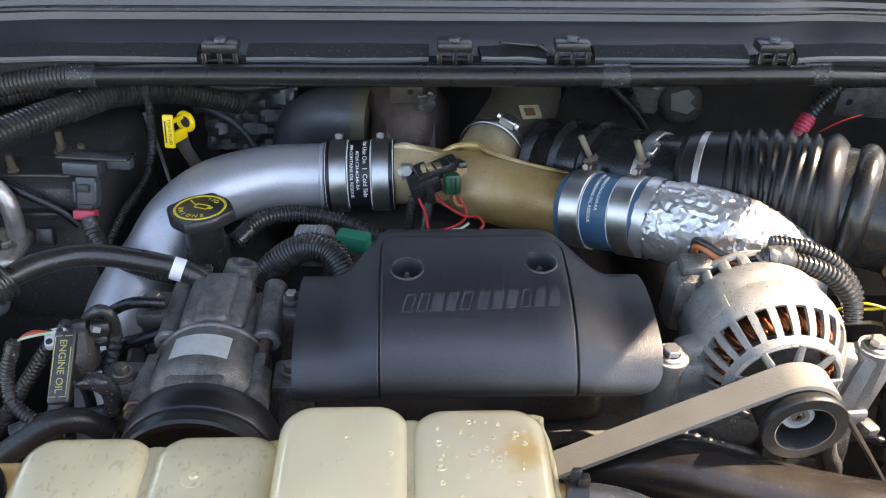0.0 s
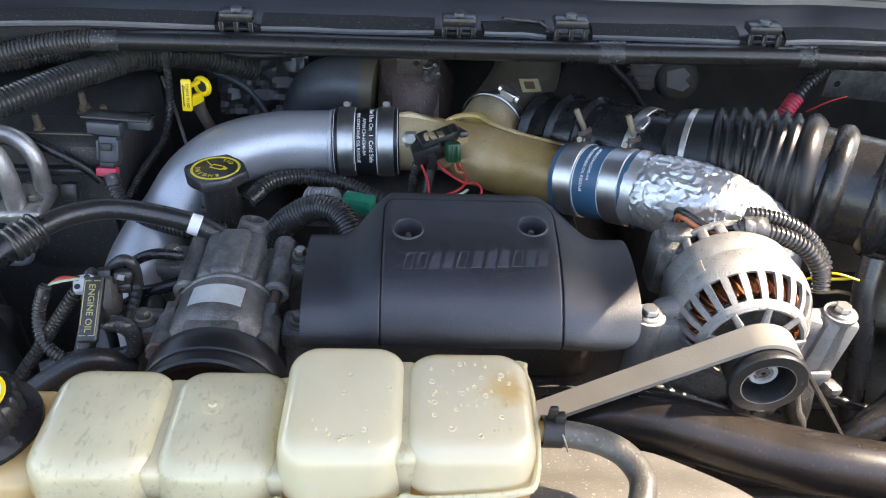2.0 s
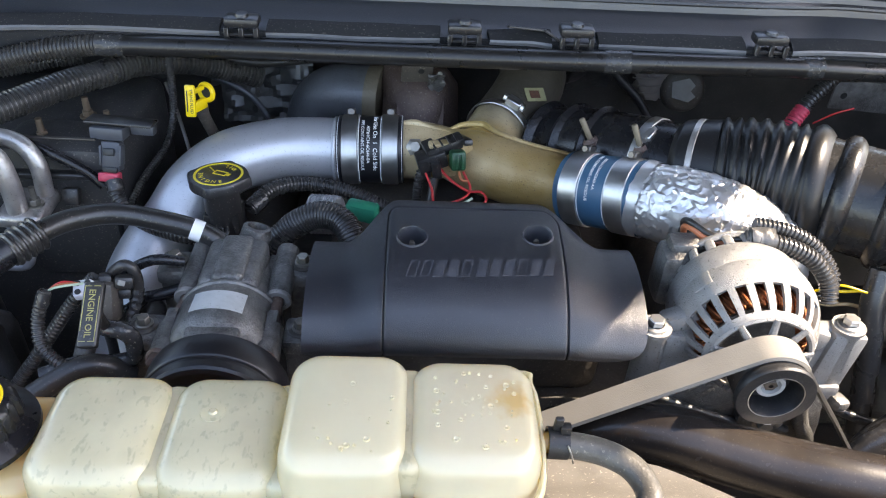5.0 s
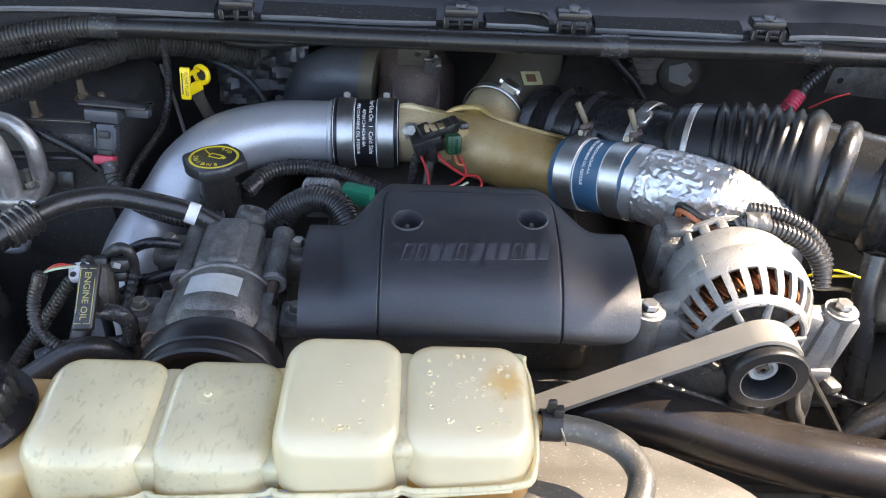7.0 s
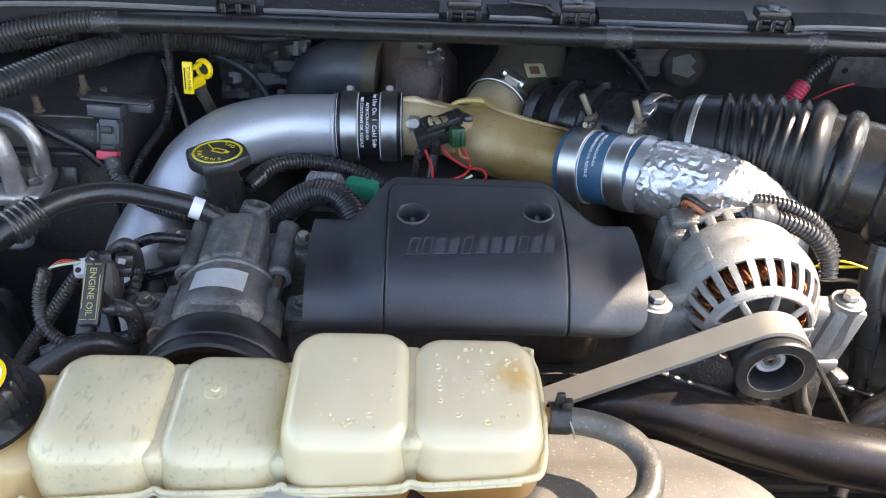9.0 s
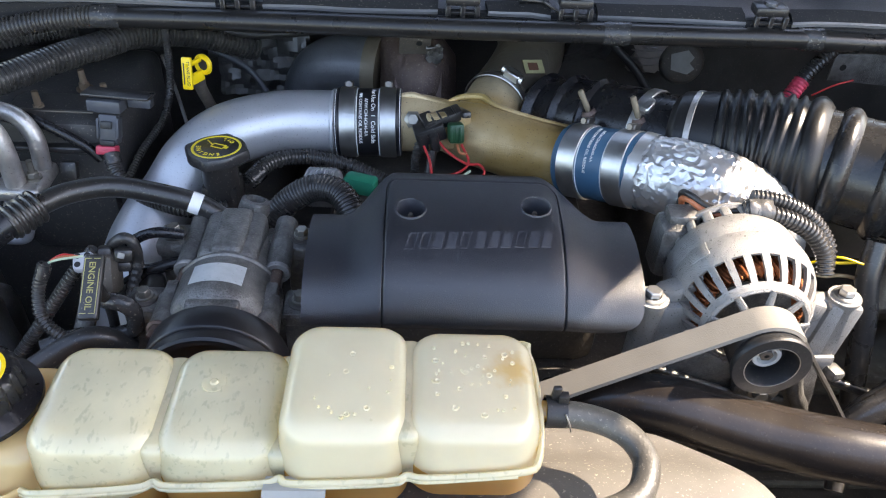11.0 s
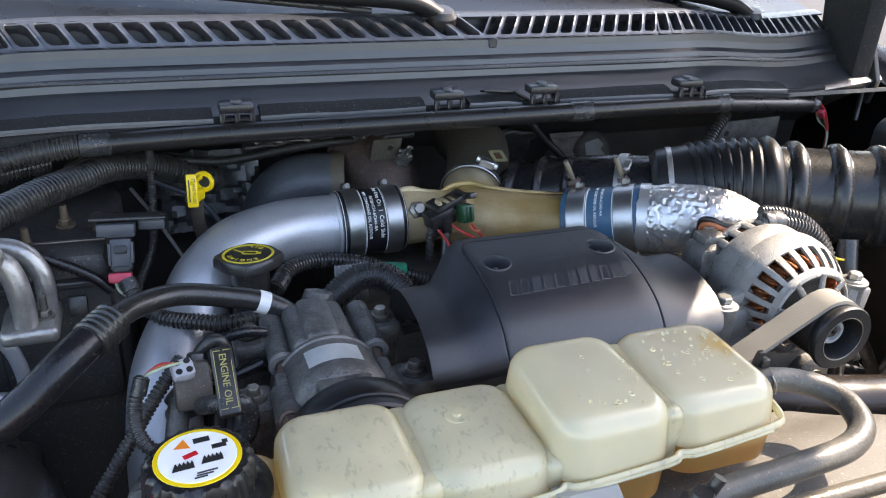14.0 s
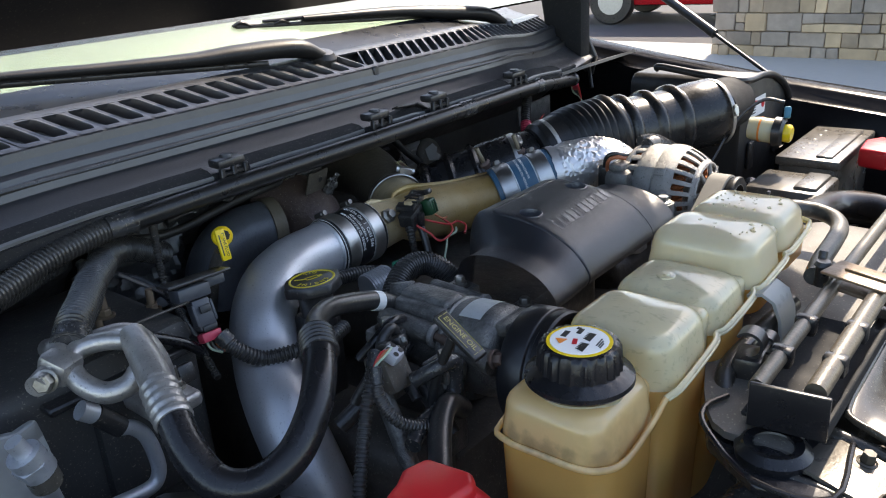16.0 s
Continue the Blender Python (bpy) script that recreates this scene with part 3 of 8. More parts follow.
def windscreen():
    w = thing("windshield", "clean windshield glass with a green tint", "windshield", (0.05, 1.3, 1.35), kind="structure")
    glass = bpy.data.materials.new("tinted_glass")
    glass.use_nodes = True
    b = glass.node_tree.nodes["Principled BSDF"]
    b.inputs["Base Color"].default_value = (0.75, 0.9, 0.78, 1)
    b.inputs["Roughness"].default_value, b.inputs["Transmission Weight"].default_value, b.inputs["IOR"].default_value = 0.02, 1.0, 1.5
    M["glass"] = glass
    part("pane", strip([(1.045, 1.3235), (1.45, 1.56), (1.85, 1.80), (2.05, 1.90)], -0.72, 0.82, 0.005, 6), "glass", w).visible_shadow = False
    # dashboard toned pale green for the sky reflected in the glass
    part("dashboard", rbox((-0.70, 1.22, 1.20), (0.80, 1.75, 1.30), 0.03, 3), mat("sky_toned_dashboard", (0.125, 0.13, 0.105), 0.7, var=0.08), w)
    part("frit", bow(strip([(0.981, 1.308), (1.02, 1.3175), (1.049, 1.3275)], -0.74, 0.82, 0.004, 48, crown)), mat("black_frit_glass", (0.008, 0.010, 0.014), 0.30, bump=0.0, spec=0.25), w)


windscreen()


def wiper(pivot, tip, mid):
    w = thing("wiper", "black metal wiper arm with its blade on the glass", "wiper", pivot, "windshield wipers")
    p, t, m = Vector(pivot), Vector(tip), Vector(mid)
    up = Vector((0, 0, 0.014))
    part("arm", sweep([p + up * 0.6, p.lerp(m, 0.2) + up * 1.6, p.lerp(m, 0.6) + up * 1.3, m + up * 0.8, m.lerp(t, 0.6) + up * 0.6], [0.012, 0.019, 0.017, 0.012, 0.006], 14, 6, None, True, (1.25, 0.75)), "arm_paint", w)
    part("pivot_cap", lathe([(0, -0.03), (0.020, -0.03), (0.020, 0.010), (0.014, 0.017), (0, 0.018)], axis_at(pivot, (0, -0.3, 1)), 20), "plastic", w)
    a, b = m.lerp(t, -0.35), t
    part("blade_rubber", sweep([a, a.lerp(b, 0.5), b], [0.0035, 0.0035, 0.0035], 8, 8, None, True, (0.6, 1.2)), "rubber", w)
    part("spine", sweep([a.lerp(b, 0.12) + up * 0.5, a.lerp(b, 0.5) + up * 0.8, a.lerp(b, 0.88) + up * 0.5], [0.003, 0.0055, 0.003], 8, 8, None, True, (0.8, 0.9)), "plastic", w)
    for k in range(6):
        q = a.lerp(b, 0.06 + 0.176 * k)
        part("claw", sweep([q + up * 0.1, q + (b - a) * 0.035 + up * 0.5, q + (b - a) * 0.07 + up * 0.1], [0.0032, 0.0036, 0.0032], 6, 4), "plastic", w)
    return w


wiper((0.085, 0.962, 1.302), (-0.52, 1.075, 1.352), (-0.14, 1.000, 1.324))
wiper((0.64, 1.025, 1.284), (0.04, 1.10, 1.355), (0.34, 1.06, 1.335))


def hood():
    h = thing("hood", "raised black hood with a stamped inner frame", "hood", (MID, 0.95, 1.40))
    # a leaf from its back edge up and forward
    m = pose(MID, 0.93, 1.388, 39, 0, 180)
    leaf = rbox((-0.672, 0, -0.004), (0.672, 0.842, 0.004), 0.002, 1)
    leaf.transform(m)
    part("skin", leaf, "paint", h)
    for sx in (-1, 1):
        wing = slab([(sx * 0.670, 0.0), (sx * 0.87, 0.0), (sx * 0.87, 0.16), (sx * 0.670, 0.30)], -0.004, 0.004, None, 0.001)
        wing.transform(m)
        part("rear_corner", wing, "paint", h)
        # flat lip added behind the hinge line to shade the cowl's end
        lip = rbox((min(sx * 0.52, sx * 0.90), 0.90, 1.386), (max(sx * 0.52, sx * 0.90), 1.07, 1.394), 0.003, 2, pose(MID, 0, 0))
        part("cowl_shade_lip", lip, "paint", h)
        # unseen flap added at the nose to keep sun off the coolant tank
        nose_flap = slab([(sx * 0.670, 0.62), (sx * 0.722, 0.70), (sx * 0.722, 0.83), (sx * 0.670, 0.842)], -0.004, 0.004, None, 0.001)
        nose_flap.transform(m)
        part("nose_shade_flap", nose_flap, "paint", h)
    for x0, x1, y0, y1 in ((-0.60, 0.60, 0.0, 0.12), (-0.60, 0.60, 0.71, 0.80), (-0.60, -0.50, 0.12, 0.71), (0.50, 0.60, 0.12, 0.71), (-0.06, 0.06, 0.12, 0.71)):
        r = rbox((x0, y0, 0.004), (x1, y1, 0.03), 0.012, 2)
        r.transform(m)
        part("inner_frame", r, "paint", h)


hood()


def strut(a, b):
    s = thing("hood_strut", "black gas strut holding the hood up", "gas strut", a, "hood struts")
    a, b = Vector(a), Vector(b)
    part("rod", sweep([a, a.lerp(b, 0.5)], 0.004, 10, 2), "plastic", s)
    part("tube", sweep([a.lerp(b, 0.42), b], 0.010, 14, 2), "plastic", s)
    part("end_fitting", lathe([(0, -0.012), (0.008, -0.01), (0.008, 0.01), (0, 0.012)], axis_at(a, b - a), 12), "plastic", s)


strut((0.945, 0.580, 1.158), (1.10, 0.934, 1.330))
strut((-0.845, 0.580, 1.158), (-1.0, 0.934, 1.330))


# ---- engine block mass below ----
def engine_block():
    e = thing("engine", "grimy diesel engine block under its accessories", "engine", (0.05, 0.7, 0.6))
    part("block", rbox((-0.25, 0.52, 0.55), (0.34, 1.05, 0.94), 0.03, 2), "void", e)
    part("valley", rbox((-0.10, 0.56, 0.94), (0.20, 1.0, 1.035), 0.02, 2), "void", e)
    part("valve_cover", rbox((-0.265, 0.52, 0.80), (-0.17, 1.0, 0.985), 0.03, 3), "void", e)
    part("valve_cover", rbox((0.28, 0.58, 0.80), (0.46, 1.0, 0.985), 0.03, 3), "void", e)
    part("oil_pan", rbox((-0.16, 0.40, 0.30), (0.26, 1.0, 0.56), 0.03, 2), "void", e)
    part("front_cover", rbox((-0.05, 0.475, 0.70), (0.20, 0.53, 0.90), 0.012, 2), "void", e)
    part("turbo_housing", lathe([(0, -0.05), (0.06, -0.05), (0.085, -0.03), (0.085, 0.03), (0.06, 0.05), (0, 0.05)], axis_at((0.0, 0.96, 1.045), (1, 0, 0)), 28), "iron", e)
    part("exhaust_collector", sweep([(-0.01, 0.90, 1.02), (0.0, 0.93, 1.09), (-0.02, 1.0, 1.12)], [0.035, 0.045, 0.05], 14, 6), "iron", e)


engine_block()


# ---- engine cover ----
# upright section at the middle and at the ends, from the back edge over the top to the front lip
MIDDLE = spline([(p[0], p[1], 0) for p in ((0.618, 1.096), (0.614, 1.138), (0.605, 1.157), (0.588, 1.1645), (0.56, 1.1650), (0.53, 1.1615), (0.500, 1.1535), (0.474, 1.1405), (0.456, 1.1225), (0.4505, 1.1105), (0.4535, 1.1015))], 18)
FLANK = spline([(p[0], p[1], 0) for p in ((0.584, 1.088), (0.580, 1.113), (0.573, 1.1290), (0.558, 1.1385), (0.538, 1.1425), (0.516, 1.1425), (0.493, 1.1385), (0.472, 1.1300), (0.4565, 1.1165), (0.4515, 1.1065), (0.4535, 1.0985))], 18)
CX0, CX1, SL, SR = -0.094, 0.199, -0.026, 0.130
PN = len(MIDDLE)


def fade(a, b, v):
    t = min(1.0, max(0.0, (v - a) / (b - a)))
    return t * t * (3 - 2 * t)


def cover_at(x, i):
    """Point i of the cover's section at x: the flanks sit lower behind, and the outer corners are rounded."""
    e = max(fade(0.112, 0.175, x), fade(0.018, 0.066, -x))
    u = i / (PN - 1)
    for gap, size, cut in ((CX1 - x, 0.046, 0.30), (x - CX0, 0.012, 0.07)):
        if gap < size:
            k = cut * (1 - math.sqrt(max(0.0, 1 - (1 - max(0.0, gap) / size) ** 2)))
            u = k * 0.8 + u * (1 - 1.8 * k)
    j = min(PN - 2, int(u * (PN - 1)))
    f = u * (PN - 1) - j
    m, w = MIDDLE[j].lerp(MIDDLE[j + 1], f), FLANK[j].lerp(FLANK[j + 1], f)
    p = m.lerp(w, e)
    return p.x, p.y


def cover_height(x, y):
    pts = [cover_at(x, i) for i in range(27, PN)]
    return float(np.interp(-y, [-a for a, b in pts], [b for a, b in pts]))


WELLS = ((-0.004, 0.541), (0.108, 0.547))


def groove(x, d):
    """Depth of the panel line at x, a distance d down the section from its top line."""
    r = 0.010
    qx, qd = abs(x - (SL + SR) / 2) - (SR - SL) / 2 + r, r - d
    out = math.hypot(max(qx, 0), max(qd, 0)) + min(max(qx, qd), 0) - r
    return 0.0017 * math.exp(-(out / 0.0007) ** 2) - 0.0005 * (1 - fade(-0.003, 0.0, out))


def engine_cover():
    c = thing("engine_cover", "moulded black plastic engine cover with two bolt wells", "engine cover", (0.05, 0.53, 1.09))
    fine = [e + k * 0.0004 for e in (SL, SR) for k in range(-8, 9)] + [SL + 0.0035 + 0.001 * k for k in range(10)] + [SR - 0.0035 - 0.001 * k for k in range(10)] + [CX1 - 0.0006 * k for k in range(16)] + [CX0 + 0.0006 * k for k in range(12)]
    xs = sorted(set(round(v, 5) for v in [CX0 + (CX1 - CX0) * i / 200 for i in range(201)] + fine))
    down = [0.0]
    for p, q in zip(MIDDLE[:-1], MIDDLE[1:]):
        down.append(down[-1] + math.hypot(p[0] - q[0], p[1] - q[1]))
    top = down[58]
    bm = bmesh.new()
    rows = []
    for x in xs:
        col = []
        for i in range(PN):
            y, z = cover_at(x, i)
            q, s = MIDDLE[max(0, i - 1)], MIDDLE[min(PN - 1, i + 1)]
            n = Vector((s[1] - q[1], q[0] - s[0])).normalized() * (groove(x, down[i] - top) if i > 30 else 0)
            col.append(bm.verts.new((x, y - n.x, z - n.y)))
        rows.append(col)
    for p, q in zip(rows[:-1], rows[1:]):
        for k in range(len(p) - 1):
            mid = (p[k].co + q[k + 1].co) / 2
            if k < 36 or min(math.hypot(mid.x - hx, (mid.y - hy) * 1.05) for hx, hy in WELLS) > 0.0128:
                bm.faces.new((p[k], p[k + 1], q[k + 1], q[k]))
    bmesh.ops.solidify(bm, geom=bm.faces[:], thickness=-0.0032)
    part("shell", bm, "cover", c, smooth=55)
    for hx, hy in WELLS:
        hz = cover_height(hx, hy)
        lip = lathe([(0.0150, -0.0016), (0.0146, 0.0003), (0.0138, 0.0007), (0.0130, 0.0), (0.0124, -0.004), (0.0118, -0.030), (0, -0.030)], axis_at((hx, hy, hz), (0, -0.07, 1)), 40)
        part("bolt_well", lip, "cover", c)
        part("bolt", joined(bolt((hx, hy, hz - 0.030), (0, 0, 1), 0.0045, 0.006, 1.6), lathe([(0.0026, -0.03), (0.0026, -0.008), (0.0018, -0.006), (0, -0.006)], pose(hx, hy, hz), 10)), "bolt", c)
    # raised maker's mark, drawn as plain slanted blocks
    n = 11
    for i in range(n):
        x = -0.009 + i * 0.0116 + (0.002 if i > 4 else 0)
        w, lean = 0.0088, 0.0045
        y0, y1 = 0.4960 + 0.0005 * i, 0.5130 + 0.0005 * i
        b = bmesh.new()
        cols = []
        for u in (0, 0.035, 0.34, 0.66, 0.965, 1):
            col = []
            for v in (0, 0.02, 0.26, 0.5, 0.74, 0.98, 1):
                px, py = x + w * u + lean * v, y0 + (y1 - y0) * v
                inner = 0 < u < 1 and 0 < v < 1
                hollow = 0.3 < u < 0.7 and 0.2 < v < 0.8 and i in (0, 1, 4, 8)
                col.append(b.verts.new((px, py, cover_height(px, py) + (0.0008 if inner and not hollow else 0.0002 if inner else -0.0002))))
            cols.append(col)
        for p, q in zip(cols[:-1], cols[1:]):
            for v in range(6):
                b.faces.new((p[v], q[v], q[v + 1], p[v + 1]))
        part("raised_block", b, "cover", c, smooth=12)


engine_cover()


# ---- charge pipes ----
def intake_pipe():
    t = thing("intake_pipe", "satin silver aluminium intake pipe bending down the bay", "intake pipe", (-0.30, 0.66, 1.0))
    pts = [(-0.075, 0.797, 1.098), (-0.12, 0.795, 1.099), (-0.165, 0.785, 1.101), (-0.215, 0.762, 1.097), (-0.25, 0.738, 1.078), (-0.272, 0.712, 1.050), (-0.292, 0.678, 1.030), (-0.305, 0.645, 1.004), (-0.311, 0.608, 0.955), (-0.312, 0.578, 0.89), (-0.312, 0.555, 0.80), (-0.312, 0.54, 0.70)]
    part("pipe", sweep(pts, 0.0365, 32, 8), "alu", t)
    part("bead", lathe([(0.0365, -0.003), (0.0385, -0.001), (0.0385, 0.001), (0.0365, 0.003)], axis_at((-0.098, 0.796, 1.0985), (1, 0, 0)), 40), "alu", t)


intake_pipe()


def wrapped(bm, p, d, r, turn):
    """Bends flat lettering round a pipe: its x runs round it, its y along it."""
    m = axis_at(p, d)
    for v in bm.verts:
        a = turn + v.co.x / r
        h = v.co.z
        v.co = m @ Vector(((r + h) * math.cos(a), (r + h) * math.sin(a), v.co.y))
    return bm


def coupling(name, label, a, b, r, material, line, inked, ang):
    """A hose sleeve between two pipes, with two clamps and its printing."""
    a, b = Vector(a), Vector(b)
    d = (b - a).normalized()
    L = (b - a).length
    s = thing(name, label, "hose coupling", a.lerp(b, 0.5))
    part("sleeve", lathe([(r - 0.005, 0), (r, 0.0), (r + 0.0015, 0.002), (r + 0.001, L / 2), (r + 0.0015, L - 0.002), (r, L), (r - 0.005, L)], axis_at(a, d), 40), material, s)
    for u in (0.20, 0.80):
        q = a.lerp(b, u)
        bd = part("clamp", band(q, d, r + 0.002, L * 0.245), "steel", s, "polished steel band clamp")
        up = Vector((0, 0.45, 0.9))
        up = (up - d * up.dot(d)).normalized()
        part("clamp_screw", clamp_screw(q + up * (r + 0.002), up, d.cross(up), 0.8), "dark_bolt", bd)
    for u in (0.025, 0.335, 0.665, 0.975):
        part("stripe", band(a.lerp(b, u), d, r + 0.0012, 0.0012, 0.0003), "white", s)
    mid = a.lerp(b, 0.5)
    for text, size, off, tn in inked:
        bm = lettering(text, size, 0.0002)
        part("printing", wrapped(bm, mid + d * off, d, r + 0.0016, ang + tn), "white", s)
    return s


coupling("hose_coupling", "black hose sleeve with white printing and two steel clamps", (-0.095, 0.797, 1.098), (-0.018, 0.797, 1.100), 0.0385, "black_sleeve",
         0, [("For Use On  1  Cold Side", 0.0070, 0.0065, 0.0), ("ASY#1C34-6C646-BA", 0.0050, -0.0015, 0.1), ("PIPE CONTAINS OIL RESIDUE", 0.0050, -0.0080, 0.1)], 2.35)
coupling("hose_coupling", "blue hose sleeve with white printing and two steel clamps", (0.170, 0.7175, 1.1065), (0.238, 0.662, 1.1295), 0.0385, "blue",
         0, [("ASY#1C34-6C640-AA", 0.0046, 0.0028, -0.1), ("PIPE CONTAINS OIL RESIDUE", 0.0046, -0.0042, 0.0)], 2.2)


def y_pipe():
    y = thing("y_pipe", "tan coated cast Y pipe stained with oil", "pipe", (0.06, 0.78, 1.05))
    left = sweep([(-0.025, 0.797, 1.100), (0.005, 0.797, 1.100), (0.035, 0.79, 1.101), (0.065, 0.775, 1.101), (0.105, 0.755, 1.100), (0.145, 0.735, 1.102), (0.178, 0.711, 1.108)], [0.034, 0.034, 0.030, 0.036, 0.037, 0.035, 0.035], 28, 7)
    back = sweep([(0.06, 0.775, 1.095), (0.085, 0.82, 1.095), (0.105, 0.862, 1.10), (0.118, 0.885, 1.103)], [0.034, 0.040, 0.041, 0.041], 28, 7)
    part("casting", joined(left, back), "tan", y)
    part("casting_ridge", sweep([(-0.022, 0.800, 1.1335), (-0.005, 0.800, 1.1345), (0.015, 0.795, 1.131), (0.035, 0.79, 1.1295)], [0.003, 0.0045, 0.003, 0.002], 8, 6), "tan", y)
    part("casting_ridge", sweep([(0.030, 0.795, 1.127), (0.050, 0.806, 1.131), (0.075, 0.802, 1.1345), (0.090, 0.780, 1.1365), (0.125, 0.757, 1.1365), (0.172, 0.727, 1.141)], [0.002, 0.0035, 0.0045, 0.003, 0.0022, 0.0018], 8, 6), "tan", y)
    part("sensor_boss", obox((0.035, 0.752, 1.118), (0.05, 0.012, 0.044), 14, 0, 0, 0.002), "tan", y)
    b = part("clamp", band((0.098, 0.849, 1.0995), (0.50, 0.84, 0.1), 0.0428, 0.010), "steel", y, "bright steel band clamp")
    part("clamp_screw", clamp_screw((0.112, 0.842, 1.1395), (0.25, -0.2, 1), (0.8, -0.5, -0.3), 1.1), "steel", b)
    part("elbow", sweep([(0.102, 0.856, 1.1005), (0.130, 0.912, 1.108), (0.150, 0.965, 1.118), (0.155, 1.04, 1.12)], [0.0418, 0.043, 0.045, 0.047], 26, 7), mat("grimy_brown_iron", (0.13, 0.110, 0.086), 0.45, 0.3, var=0.4, scale=50, bump=0.6, bscale=160, dust=0.7, dust_col=(0.17, 0.145, 0.11), dscale=20), y)
    face = axis_at((0.142, 0.872, 1.1405), (0.45, -0.50, 0.78), (0.45, 0.88, 0.12)) @ pose(0, 0, 0, 0, 0, -38)
    tg = part("tag", rbox((-0.009, -0.015, 0.0), (0.009, 0.015, 0.001), 0.0, 1, face), mat("worn_paper", (0.34, 0.31, 0.16), 0.7, var=0.4, scale=120), y, "worn yellow paper tag")
    part("print", rbox((-0.005, -0.009, 0.001), (0.005, 0.006, 0.0014), 0.0, 1, face), mat("faded_red_print", (0.12, 0.05, 0.03), 0.6, var=0.5, scale=400), tg)


y_pipe()


def foil_pipe():
    f = thing("foil_wrapped_pipe", "pipe wrapped in crumpled aluminium foil", "pipe", (0.32, 0.62, 1.05))
    bm = sweep([(0.236, 0.6635, 1.1290), (0.270, 0.6425, 1.1335), (0.305, 0.628, 1.130), (0.335, 0.618, 1.118), (0.358, 0.612, 1.095), (0.368, 0.610, 1.05), (0.37, 0.61, 0.98)], [0.0385, 0.0405, 0.0425, 0.0425, 0.0405, 0.0375, 0.0365], 72, 15)
    for v in bm.verts:
        q = v.co.copy()
        w = Vector((q.x * 0.6 + q.y * 0.35, q.y * 0.9 + q.x * 0.4, q.z * 1.4))
        d1, c1 = noise.voronoi(w * 46)
        fold = (1 - min(1, (d1[1] - d1[0]) * 2.2)) * 0.0019
        slide = noise.noise_vector(q * 900) * 0.0016
        v.co = q + slide + Vector((0, -0.35, 0.9)) * (fold + 0.0034 * abs(noise.noise(w * 40)) - 0.0020)
    bmesh.ops.triangulate(bm, faces=bm.faces[:], quad_method="SHORT_EDGE")
    part("foil", bm, "foil", f, smooth=14)
    skirt = bmesh.new()
    ring = []
    for i in range(40):
        a = 2 * math.pi * i / 40
        m = axis_at((0.238, 0.662, 1.1295), (0.78, -0.62, 0.1))
        ring.append([skirt.verts.new(m @ Vector(((0.041 + 0.002 * noise.noise(Vector((i, 0, k)))) * math.cos(a), 0.041 * math.sin(a), -0.006 + 0.012 * k + 0.003 * noise.noise(Vector((i * 0.7, 3, k)))))) for k in range(2)])
    for i in range(40):
        a, b = ring[i], ring[(i + 1) % 40]
        skirt.faces.new((a[0], b[0], b[1], a[1]))
    part("loose_edge", skirt, "foil", f, smooth=15)


foil_pipe()


